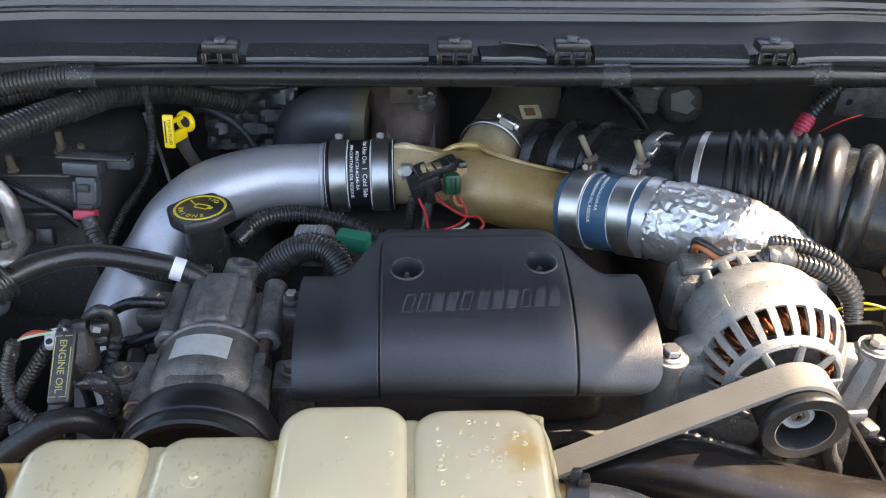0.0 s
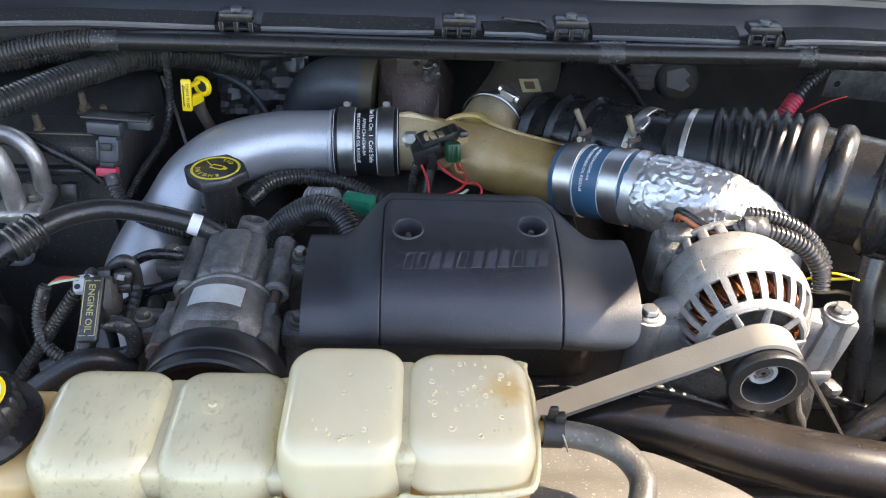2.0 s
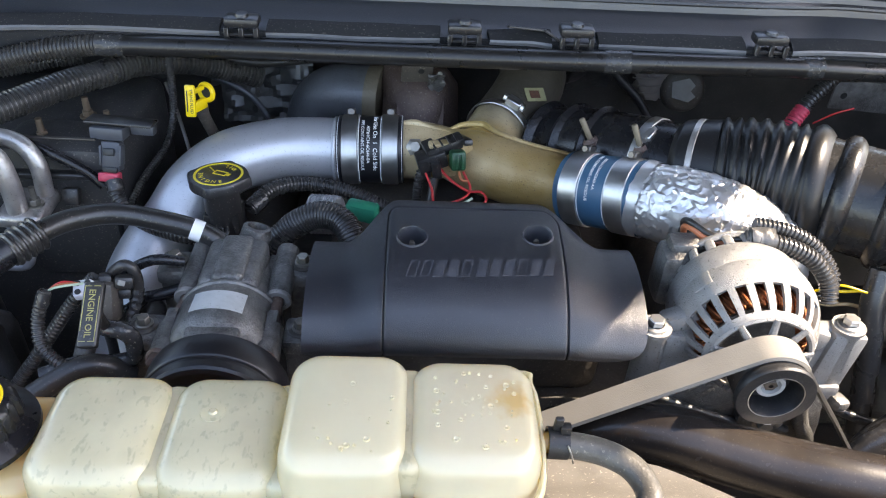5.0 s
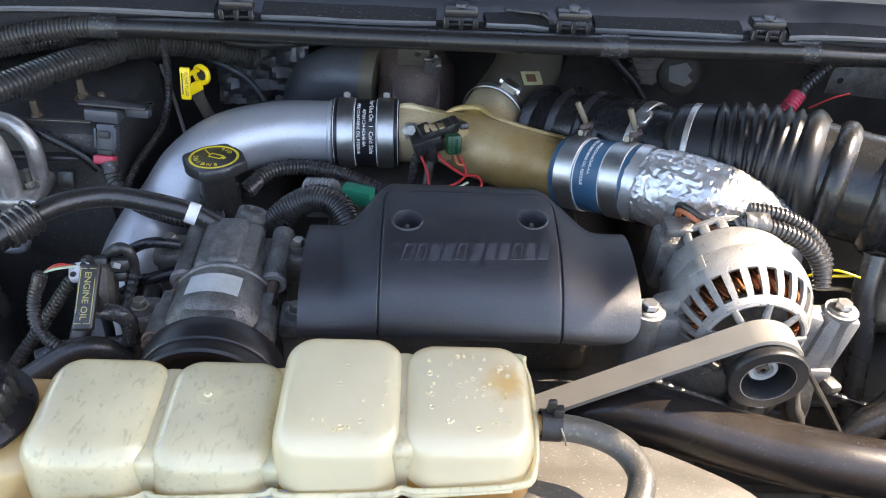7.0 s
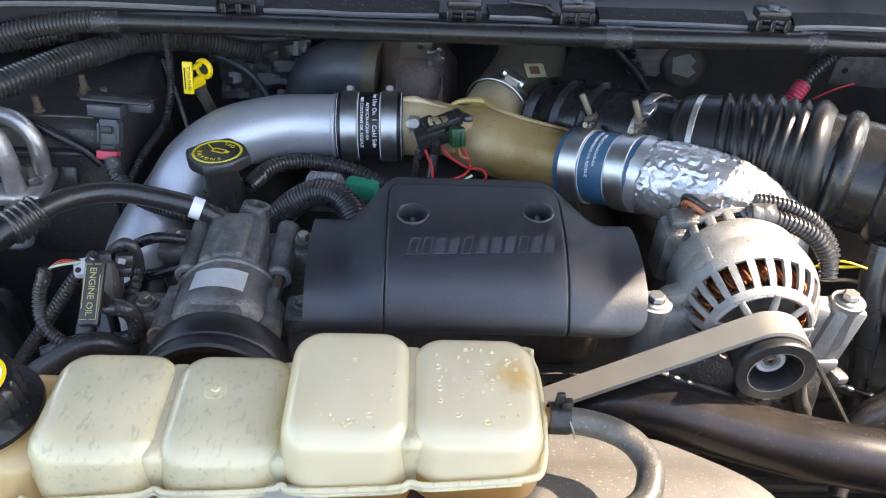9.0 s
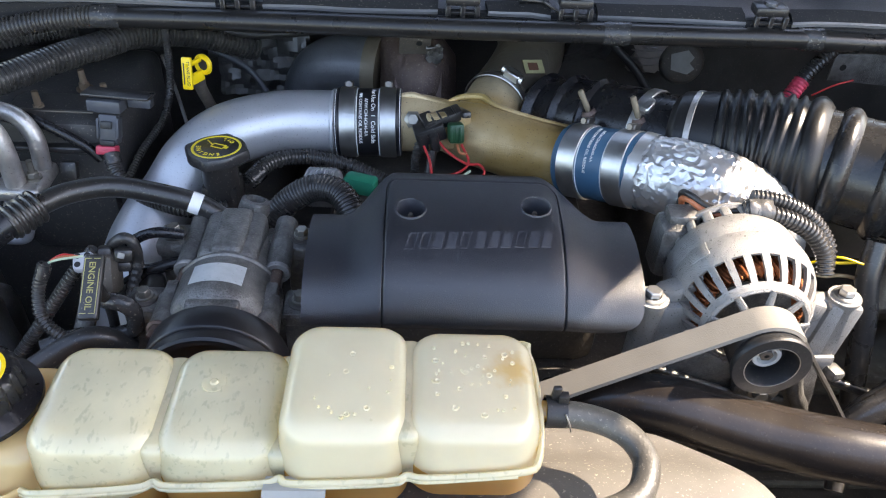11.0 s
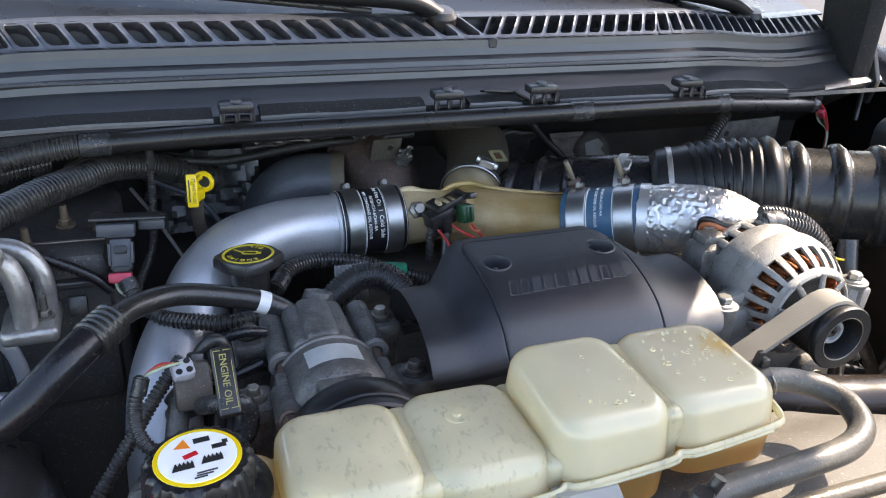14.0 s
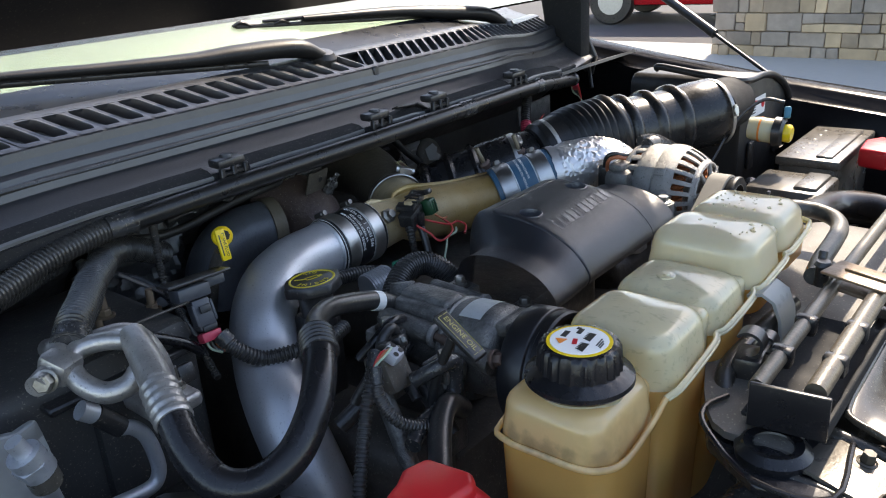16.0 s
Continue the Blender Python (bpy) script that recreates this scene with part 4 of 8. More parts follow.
# ---- air intake ----
def air_hose():
    a = thing("air_hose", "ribbed black rubber air intake hose with worm clamps", "air hose", (0.42, 0.64, 1.1))
    path = [(0.318, 0.7010, 1.1430), (0.338, 0.6935, 1.1460), (0.360, 0.6845, 1.1490), (0.402, 0.663, 1.152)]
    part("cuff", sweep([(0.284, 0.7175, 1.1345), (0.290, 0.7140, 1.1360), (0.296, 0.7110, 1.1375), (0.310, 0.7050, 1.1410), (0.322, 0.6995, 1.1435)], [0.048, 0.0535, 0.0540, 0.0540, 0.0550], 36, 8), "bellows", a)
    part("bellows", sweep(path, [0.057, 0.0585, 0.0600, 0.0615], 44, 24, (0.0116, 0.0046)), "bellows", a, smooth=60)
    part("duct", sweep([(0.394, 0.668, 1.150), (0.435, 0.650, 1.148), (0.478, 0.626, 1.149), (0.520, 0.602, 1.152), (0.550, 0.576, 1.159), (0.578, 0.557, 1.164)], [0.055, 0.0555, 0.0560, 0.0565, 0.0565, 0.0545], 44, 10), "duct", a, smooth=60)
    for p in ((0.408, 0.661, 1.151), ):
        part("fold", lathe([(0.052, -0.012), (0.0600, -0.008), (0.0645, -0.002), (0.0650, 0.003), (0.0610, 0.009), (0.054, 0.014)], axis_at(p, (0.87, -0.5, 0.20)), 44), "bellows", a, smooth=60)
    for p in ((0.432, 0.651, 1.148), (0.474, 0.628, 1.149), (0.516, 0.604, 1.152)):
        part("rib", lathe([(0.053, -0.013), (0.0585, -0.009), (0.0622, -0.005), (0.0632, -0.001), (0.0630, 0.003), (0.0600, 0.0075), (0.053, 0.013)], axis_at(p, (0.87, -0.5, 0.04)), 44), "duct", a, smooth=60)
    for p, d, r in (((0.572, 0.555, 1.162), (0.86, -0.48, 0.1), 0.0555), ((0.302, 0.7085, 1.1385), (0.85, -0.48, 0.18), 0.0548)):
        b = part("clamp", band(p, d, r, 0.0065), "tube", a, "slotted steel worm clamp")
        u = Vector((-0.3, -0.75, 0.2))
        dd = Vector(d).normalized()
        u = (u - dd * u.dot(dd)).normalized()
        part("clamp_screw", clamp_screw(Vector(p) + u * r, u, dd.cross(u), 0.7), "steel", b)
    rear = thing("turbo_inlet_hose", "short black rubber turbo inlet hose with a clamp", "hose", (0.2, 0.8, 1.1))
    part("hose", sweep([(0.13, 0.86, 1.072), (0.165, 0.828, 1.094), (0.205, 0.790, 1.110), (0.25, 0.752, 1.122), (0.288, 0.727, 1.128)], [0.038, 0.046, 0.0505, 0.0510, 0.0495], 36, 8), "gloss", rear)
    for p in ((0.160, 0.833, 1.091), (0.187, 0.807, 1.103), (0.214, 0.782, 1.1125)):
        part("rib", lathe([(0.046, -0.009), (0.052, -0.005), (0.0555, 0), (0.052, 0.005), (0.046, 0.009)], axis_at(p, (0.7, -0.68, 0.2)), 36), "gloss", rear)
    b = part("clamp", band((0.262, 0.744, 1.124), (0.7, -0.62, 0.15), 0.0515, 0.012), "steel", rear, "slotted steel worm clamp")
    part("clamp_screw", clamp_screw((0.248, 0.727, 1.167), (-0.25, -0.3, 0.9), (0.6, 0.6, 0.35), 0.8), "steel", b)


air_hose()


def air_box():
    a = thing("air_filter_box", "black plastic air filter box with a warning sticker", "air filter box", (0.72, 0.56, 0.95))
    part("body", slab([(0.655, 0.86), (0.655, 1.188), (0.668, 1.203), (0.73, 1.203), (0.82, 1.186), (0.89, 1.150), (0.915, 1.115), (0.915, 0.86)], 0.535, 0.75, Matrix(((1, 0, 0, 0), (0, 0, 1, 0), (0, 1, 0, 0), (0, 0, 0, 1))), 0.008, 2), "deep", a)
    part("rim", sweep([(0.661, 0.70, 1.213), (0.660, 0.688, 1.217), (0.661, 0.62, 1.208), (0.664, 0.552, 1.200), (0.690, 0.536, 1.197), (0.75, 0.534, 1.196), (0.815, 0.533, 1.184), (0.875, 0.532, 1.156), (0.912, 0.531, 1.118)], 0.0065, 10, 6), "plastic", a)
    for x, z in ((0.70, 1.06), (0.84, 1.06)):
        part("latch", obox((x, 0.530, z), (0.022, 0.008, 0.05), 0, 0, 0, 0.003), "plastic", a)
    part("outlet", lathe([(0.0, 0), (0.046, 0), (0.046, 0.10)], axis_at((0.572, 0.560, 1.162), (0.99, 0.05, -0.02)), 32), "matte", a)
    st = part("sticker", obox((0.730, 0.5335, 1.143), (0.078, 0.001, 0.034), 0, 0, 0, 0), "white", a, "white warning sticker with red print")
    part("print", obox((0.708, 0.5325, 1.152), (0.030, 0.001, 0.007), 0, 0, 0, 0), "red", st)
    part("print", lathe([(0, 0), (0.007, 0), (0.007, 0.001), (0, 0.001)], axis_at((0.756, 0.533, 1.144), (0, -1, 0)), 20), "red", st)
    for i in range(3):
        part("print", obox((0.706, 0.5325, 1.144 - 0.005 * i), (0.026, 0.001, 0.0015), 0, 0, 0, 0), "ink", st)
    g = thing("restriction_gauge", "clear air restriction gauge with a yellow end", "gauge", (0.575, 0.46, 1.14))
    m = axis_at((0.588, 0.486, 1.139), (0.06, -0.99, -0.06))
    part("barrel", lathe([(0, -0.012), (0.012, -0.012), (0.0135, 0.0), (0.0135, 0.022), (0.012, 0.026)], m, 22), mat("yellowed_clear_plastic", (0.58, 0.52, 0.34), 0.2, var=0.1, sub=0.3), g, "clear barrel with a pale paper scale")
    part("collar", lathe([(0.012, 0.024), (0.0165, 0.026), (0.0165, 0.038), (0.013, 0.042)], m, 22), "plastic", g)
    part("button", lathe([(0.0098, 0.040), (0.0098, 0.049), (0.0075, 0.052), (0, 0.052)], m, 18), "yellow", g, "yellow reset button")
    part("band", lathe([(0.0137, 0.004), (0.0139, 0.004), (0.0139, 0.007), (0.0137, 0.007)], m, 22), "orange", g)
    part("blue_plug", obox((0.596, 0.446, 1.158), (0.009, 0.010, 0.013), 20, 0, 15, 0.002), mat("blue_plastic", (0.02, 0.16, 0.25), 0.4), g)
    part("wire", sweep([(0.592, 0.450, 1.170), (0.585, 0.48, 1.172), (0.565, 0.51, 1.150), (0.54, 0.53, 1.11)], 0.002, 8, 6), "loom", g)
    g.location, g.scale = (0.588, 0.463, 1.134), (1.5, 1.05, 1.5)


air_box()


# Added unseen panels that keep bright ground from showing through the bay.
def bay_blank_panels():
    for x0, x1 in ((0.30, 0.93), (-0.83, -0.24)):
        w = thing("splash_shield", "added black panel closing off the bottom of the bay", "splash shield", ((x0 + x1) / 2, 0.6, 0.7), "splash shields")
        part("panel", rbox((x0, 0.14, 0.66), (x1, 1.06, 0.70), 0.01, 2), "void", w)
        for k in range(5):
            part("rib", rbox((x0 + 0.04, 0.25 + 0.16 * k, 0.70), (x1 - 0.04, 0.27 + 0.16 * k, 0.715), 0.004, 1), "void", w)


bay_blank_panels()


# ---- alternator ----
def alternator():
    a = thing("alternator", "dusty cast aluminium alternator with copper windings inside", "alternator", (0.293, 0.50, 1.05))
    c = Vector((0.293, 0, 1.114))
    ax = lambda y: axis_at((c.x, y, c.z), (0, -1, 0))
    part("stator", lathe([(0.050, -0.034), (0.057, -0.036), (0.0595, -0.032), (0.0612, -0.028), (0.0612, -0.010), (0.0605, -0.008), (0.0595, 0.002), (0.0585, 0.006), (0.050, 0.006)], ax(0.500), 64), "cast", a)
    part("winding", lathe([(0.034, 0.026), (0.042, 0.029), (0.0470, 0.022), (0.048, 0.0), (0.048, -0.03), (0.038, -0.034)], ax(0.500), 64), "copper", a, "copper windings seen through the vents")
    loop = link_mesh("winding_loop", sweep([(0.0400, 0, 0.030), (0.0450, 0.0014, 0.033), (0.0488, 0.0044, 0.026), (0.0489, 0.0079, 0.012)], 0.0017, 6, 4), "copper")
    for k in range(54):
        o = new("winding_loop", loop)
        o.parent = a
        o.matrix_parent_inverse = a.matrix_basis.inverted()
        o.matrix_basis = ax(0.500) @ pose(0, 0, 0, 0, 0, 360 * k / 54)
    # front housing: a cast shell with oblong windows round its shoulder
    prof = [(0.0612, -0.006), (0.0632, -0.004), (0.0638, 0.002), (0.0634, 0.010), (0.0620, 0.0165), (0.0608, 0.0195), (0.0597, 0.0225), (0.0575, 0.0285), (0.0550, 0.0340), (0.0522, 0.0388), (0.0500, 0.0420), (0.0478, 0.0445), (0.0462, 0.0462), (0.0450, 0.0500), (0.0425, 0.0516), (0.0402, 0.0505), (0.0398, 0.0465)]
    front = bmesh.new()
    seg, nwin = 24 * 12, 24
    rings = [[front.verts.new((r * math.cos(2 * math.pi * k / seg), r * math.sin(2 * math.pi * k / seg), h)) for k in range(seg)] for r, h in prof]
    for i, (u, v) in enumerate(zip(rings[:-1], rings[1:])):
        for k in range(seg):
            slot = k % (seg // nwin)
            wide = {k: (3, 10) for k in range(6, 11)}.get(i)
            if wide and wide[0] <= slot < wide[1]:
                continue
            front.faces.new((u[k], u[(k + 1) % seg], v[(k + 1) % seg], v[k]))
    bmesh.ops.recalc_face_normals(front, faces=front.faces)
    bmesh.ops.solidify(front, geom=front.faces[:], thickness=0.0032)
    merge(front, lathe([(0.010, 0.048), (0.018, 0.050), (0.018, 0.060), (0.010, 0.062)], None, 32))
    front.transform(ax(0.500))
    part("front_housing", front, "cast", a, smooth=35)
    spoke = sweep([(0.044, 0, 0.051), (0.016, 0, 0.055)], [0.0028, 0.0042], 8, 3, None, True, (1.0, 0.8))
    spoke_data = link_mesh("spoke", spoke, "cast")
    back = sweep([(0.0575, 0, -0.032), (0.056, 0, -0.044), (0.049, 0, -0.056), (0.030, 0, -0.060)], [0.0036, 0.0036, 0.0034, 0.003], 8, 5, None, True, (1.3, 0.75))
    back_data = link_mesh("rear_rib", back, "cast")
    for k in range(24):
        for name, data, n in (("spoke", spoke_data, 9), ("rear_rib", back_data, 22)):
            if k < n:
                o = new(name, data)
                o.parent = a
                o.matrix_parent_inverse = a.matrix_basis.inverted()
                o.matrix_basis = ax(0.500) @ pose(0, 0, 0, 0, 0, 360 * k / n + 7)
    part("rear_housing", lathe([(0.030, -0.056), (0.048, -0.058), (0.056, -0.054), (0.0585, -0.048), (0.055, -0.046), (0.045, -0.052)], ax(0.500), 40), "cast", a)
    part("slip_ring_cover", joined(rbox((0.224, 0.535, 1.090), (0.300, 0.572, 1.150), 0.010, 2), rbox((0.232, 0.545, 1.145), (0.262, 0.568, 1.158), 0.004, 2)), "grime", a)
    part("rear_cap", lathe([(0, -0.072), (0.035, -0.070), (0.044, -0.062), (0.044, -0.054), (0, -0.054)], ax(0.500), 32), "plastic", a)
    part("rotor", lathe([(0, 0.028), (0.036, 0.030), (0.036, -0.03), (0, -0.03)], ax(0.500), 32), "grime", a)
    part("cast_pad", obox((0.2475, 0.497, 1.1540), (0.018, 0.016, 0.007), 0, 0, -48, 0.0015), "cast", a)
    # mounting ears with their posts
    for x, y, z0, z1, bx in ((0.207, 0.474, 1.035, 1.124, 0.24), (0.385, 0.488, 1.03, 1.118, 0.35)):
        ear = joined(lathe([(0, z0), (0.0125, z0), (0.0135, z0 + 0.01), (0.0125, z1 - 0.006), (0.0145, z1 - 0.003), (0.0145, z1), (0, z1)], pose(x, y, 0), 24),
                     obox(((x + bx) / 2, y + 0.004, 1.098), (abs(bx - x) + 0.02, 0.014, 0.034), 0, 0, 0, 0.004), obox(((x + bx) / 2, y + 0.004, 1.058), (abs(bx - x) + 0.02, 0.010, 0.05), 0, 0, 0, 0.003))
        if x > 0.3:
            merge(ear, obox((0.381, 0.488, 1.070), (0.032, 0.024, 0.088), 0, 0, 6, 0.004))
            merge(ear, obox((0.372, 0.474, 1.050), (0.040, 0.006, 0.012), 0, 0, 0, 0.002))
        e = part("mounting_ear", ear, "cast", a)
        part("bolt", bolt((x, y, z1), (0, 0, 1), 0.0072, 0.009, 1.5), "steel", e)
    part("housing_arm", joined(obox((0.232, 0.488, 1.120), (0.034, 0.020, 0.020), 0, 0, -24, 0.006), lathe([(0, 0), (0.0052, 0), (0.0052, 0.005), (0.0036, 0.0055), (0.0034, 0.003), (0, 0.003)], axis_at((0.2455, 0.4850, 1.1385), (-0.4, -0.8, 0.45)), 20)), "cast", a)
    part("housing_arm", joined(obox((0.352, 0.486, 1.108), (0.030, 0.020, 0.022), 0, 0, 18, 0.006), obox((0.366, 0.488, 1.075), (0.018, 0.014, 0.060), 0, 0, 12, 0.004)), "cast", a)
    part("foot", obox((0.398, 0.474, 1.034), (0.016, 0.018, 0.012), 20, 0, 10, 0.004), "grime", a)
    hub_at = lambda y: axis_at((c.x, y, c.z - 0.003), (0, -1, 0))
    prof = [(0.010, -0.004), (0.024, -0.004), (0.0300, -0.002)]
    for k in range(8):
        prof += [(0.0300, 0.0035 * k), (0.0276, 0.0035 * k + 0.0017)]
    prof += [(0.0300, 0.029), (0.0318, 0.032), (0.0328, 0.035), (0.0328, 0.038), (0.0318, 0.0395), (0.0226, 0.0395), (0.0216, 0.0378), (0.0205, 0.018), (0.0, 0.017)]
    p = part("pulley", lathe(prof, hub_at(0.446), 56), "deep", a, "black grooved pulley")
    part("rim_line", lathe([(0.0219, 0.0396), (0.0227, 0.0399), (0.0227, 0.0392)], hub_at(0.446), 56), "steel", p)
    nut = part("nut", lathe([(0.0124, 0.016), (0.0124, 0.0255), (0.0116, 0.0275), (0.0084, 0.0275), (0.0076, 0.0225), (0, 0.0225)], hub_at(0.446), 36), mat("turned_nut_face", (0.55, 0.54, 0.52), 0.5, 0.3, var=0.2, scale=200), p, "bright ring nut")
    part("shaft_end", lathe([(0.0060, 0.022), (0.0060, 0.0262), (0.0052, 0.027), (0.0022, 0.027), (0.002, 0.024), (0, 0.024)], hub_at(0.446), 6), "dark_bolt", nut)


alternator()


def drive_belt():
    b = thing("drive_belt", "worn grey ribbed drive belt running over the pulleys", "belt", (0.15, 0.43, 1.0))
    c, r = Vector((0.293, 1.111)), 0.0308
    line = [(-0.03, 0.9570), (0.05, 1.0040), (0.117, 1.0435), (0.189, 1.0860), (0.240, 1.1158), (0.262, 1.1287)]
    a0, a1 = math.radians(120), math.radians(35)
    arc = [(c.x + r * math.cos(a0 + (a1 - a0) * i / 14), c.y + r * math.sin(a0 + (a1 - a0) * i / 14)) for i in range(15)]
    line = line + arc + [(0.343, 1.094), (0.367, 1.061), (0.399, 1.015)]
    bm = bmesh.new()
    cols = []
    for i, p in enumerate(line):
        q, s = line[max(0, i - 1)], line[min(len(line) - 1, i + 1)]
        t = Vector((s[0] - q[0], s[1] - q[1])).normalized()
        n = Vector((-t.y, t.x))
        cols.append([bm.verts.new((p[0] + n.x * h, y, p[1] + n.y * h)) for y, h in ((0.418, 0.0), (0.419, 0.003), (0.444, 0.003), (0.445, 0.0), (0.4315, -0.001))])
    for u, v in zip(cols[:-4], cols[1:-3]):
        for k in range(5):
            bm.faces.new((u[k], u[(k + 1) % 5], v[(k + 1) % 5], v[k]))
    bmesh.ops.delete(bm, geom=[v for v in bm.verts if not v.link_faces], context="VERTS")
    part("belt", bm, "belt", b)
    # the run down from the pulley is darker than the top run
    run = sweep([(0.320, 0.4315, 1.1265), (0.343, 0.4315, 1.0935), (0.367, 0.4315, 1.0605), (0.399, 0.4315, 1.0145), (0.44, 0.4315, 0.9565)], 0.0024, 8, 3)
    for v in run.verts:
        v.co.y = 0.4315 + (v.co.y - 0.4315) * 5.4
    part("return_run", run, "rubber", b, "dark return run of the belt")


drive_belt()


def alternator_wiring():
    w = thing("alternator_cable", "orange and black cables in split loom at the alternator", "cable", (0.30, 0.55, 1.15))
    part("cable", sweep([(0.257, 0.582, 1.135), (0.2505, 0.577, 1.156), (0.2535, 0.566, 1.1625), (0.264, 0.557, 1.159), (0.275, 0.549, 1.159), (0.284, 0.544, 1.161), (0.298, 0.539, 1.166)], 0.0030, 10, 6), "orange_wire", w, "orange insulated cable")
    part("cable", sweep([(0.259, 0.588, 1.135), (0.2500, 0.580, 1.160), (0.2530, 0.569, 1.1668), (0.264, 0.560, 1.1632), (0.275, 0.552, 1.1630), (0.284, 0.547, 1.165), (0.298, 0.542, 1.170)], 0.0032, 10, 6), "rubber", w)
    part("loom", sweep([(0.293, 0.541, 1.172), (0.312, 0.538, 1.170), (0.335, 0.535, 1.166), (0.358, 0.530, 1.155), (0.372, 0.522, 1.138), (0.374, 0.512, 1.122)], 0.0085, 16, 8, (0.0042, 0.0016)), "loom", w, "dusty split loom", 25)
    part("loom", sweep([(0.305, 0.556, 1.176), (0.335, 0.553, 1.172), (0.360, 0.545, 1.162), (0.378, 0.532, 1.142), (0.378, 0.520, 1.125)], 0.0072, 16, 8, (0.0042, 0.0015)), "loom", w, "dusty split loom", 25)
    tape = sweep([(0.296, 0.541, 1.172), (0.318, 0.540, 1.171)], [0.0095, 0.011], 18, 8)
    for v in tape.verts:
        v.co += noise.noise_vector(v.co * 160) * 0.002
    part("tape", tape, "wrap", w, "ragged grey tape")
    part("boot", obox((0.259, 0.587, 1.128), (0.016, 0.016, 0.04), 0, 0, 0, 0.005), "rubber", w)


alternator_wiring()


# ---- compressor ----
def compressor():
    k = thing("ac_compressor", "grimy grey cast compressor with a pale worn label", "compressor", (-0.168, 0.50, 1.0))
    ax = axis_at((-0.167, 0.452, 1.083), (-0.02, 1, -0.08))
    part("body", lathe([(0, 0.0), (0.030, 0.0), (0.040, 0.003), (0.0455, 0.009), (0.0470, 0.020), (0.0470, 0.058), (0.0455, 0.062), (0.044, 0.064), (0.044, 0.098), (0.040, 0.118), (0.034, 0.134), (0, 0.136)], ax, 48), "grime", k)
    part("seam_ring", lathe([(0.0468, 0.0585), (0.0485, 0.060), (0.0485, 0.0625), (0.0468, 0.064)], ax, 48), "grime", k)
    # head with a raised spine, a port and a front shelf
    part("head", joined(rbox((-0.197, 0.520, 1.07), (-0.141, 0.590, 1.121), 0.009, 3), rbox((-0.184, 0.522, 1.11), (-0.154, 0.588, 1.1265), 0.007, 3), rbox((-0.190, 0.575, 1.06), (-0.148, 0.603, 1.112), 0.008, 2)), "grime", k)
    part("port", lathe([(0, 0), (0.014, 0), (0.0155, 0.005), (0.0135, 0.016), (0.0095, 0.017), (0.009, 0.008), (0, 0.008)], axis_at((-0.160, 0.603, 1.104), (0.25, 0.30, 1)), 24), "grime", k)
    part("front_shelf", rbox((-0.190, 0.447, 1.110), (-0.144, 0.461, 1.1245), 0.004, 2), "grime", k)
    for sgn in (-1, 1):
        xf, xr = -0.168 + sgn * 0.0435, -0.165 + sgn * 0.0405
        lug = part("lug", joined(sweep([(xr, 0.522, 1.1005), (xr, 0.590, 1.104)], [0.0115, 0.0105], 18, 3), sweep([(xf, 0.448, 1.095), (xf, 0.486, 1.098)], [0.0118, 0.0105], 18, 3), obox((xf - sgn * 0.010, 0.470, 1.088), (0.022, 0.040, 0.026), 0, 0, 0, 0.006), obox((xr - sgn * 0.010, 0.556, 1.088), (0.022, 0.066, 0.028), 0, 0, 0, 0.006), obox((xf, 0.492, 1.1035), (0.010, 0.016, 0.010), 0, 0, 0, 0.002)), "grime", k)
        part("bolt", bolt((xf + sgn * 0.001, 0.446, 1.1005), (0, -0.9, 0.25), 0.0068, 0.011, 1.35), "iron", lug, "rusty bolt head")
        part("through_bolt", sweep([(xf, 0.484, 1.0985), (xr, 0.524, 1.1010)], 0.0052, 12, 3), "iron", lug, "rusty through bolt")
        part("lug_rim", lathe([(0.0070, -0.002), (0.0115, -0.002), (0.0125, 0.0), (0.0118, 0.003)], axis_at((xr, 0.521, 1.1004), (0, 1, 0.06)), 24), "cast", lug, "worn pale rim")
        for y, out, top, low in ((0.567, 0.060, 1.106, 1.03), (0.487, 0.068, 1.097, 1.00)):
            x = -0.167 + sgn * out
            br = part("bracket", joined(rbox((x - 0.0155, y - 0.017, top - 0.016), (x + 0.0155, y + 0.017, top), 0.004, 2), rbox((x - 0.0140, y - 0.014, low), (x + 0.0140, y + 0.014, top - 0.010), 0.004, 2), rbox((x - 0.0145 - sgn * 0.012, y - 0.008, top - 0.030), (x + 0.0145 - sgn * 0.012, y + 0.008, top - 0.012), 0.003, 2)), "grime", k, "square cast bracket")
            part("washer", lathe([(0, 0), (0.0115, 0), (0.0115, 0.0014), (0.0105, 0.0020), (0, 0.0020)], pose(x, y, top), 22), "dark_bolt", br)
            part("bolt", bolt((x, y, top + 0.0018), (0, 0, 1), 0.0058, 0.009, 1.35), "bolt", br)
    lab = bmesh.new()
    rows = []
    for i in range(15):
        ang = math.radians(62 + 56 * i / 14)
        rows.append([lab.verts.new((-0.1685 + 0.0484 * math.cos(ang), y, 1.0812 - 0.08 * (y - 0.476) + 0.0484 * math.sin(ang))) for y in (0.476, 0.502)])
    for u, v in zip(rows[:-1], rows[1:]):
        lab.faces.new((u[0], u[1], v[1], v[0]))
    bmesh.ops.solidify(lab, geom=lab.faces[:], thickness=0.0004)
    part("label", lab, mat("worn_silver_label", (0.80, 0.83, 0.84), 0.35, 0.0, var=0.12, scale=50, dust=0.5, dust_col=(0.40, 0.45, 0.42), dscale=40, specks=-0.3), k, "worn blank silver label")
    pl = axis_at((-0.163, 0.440, 1.073), (0.03, -1, 0.08))
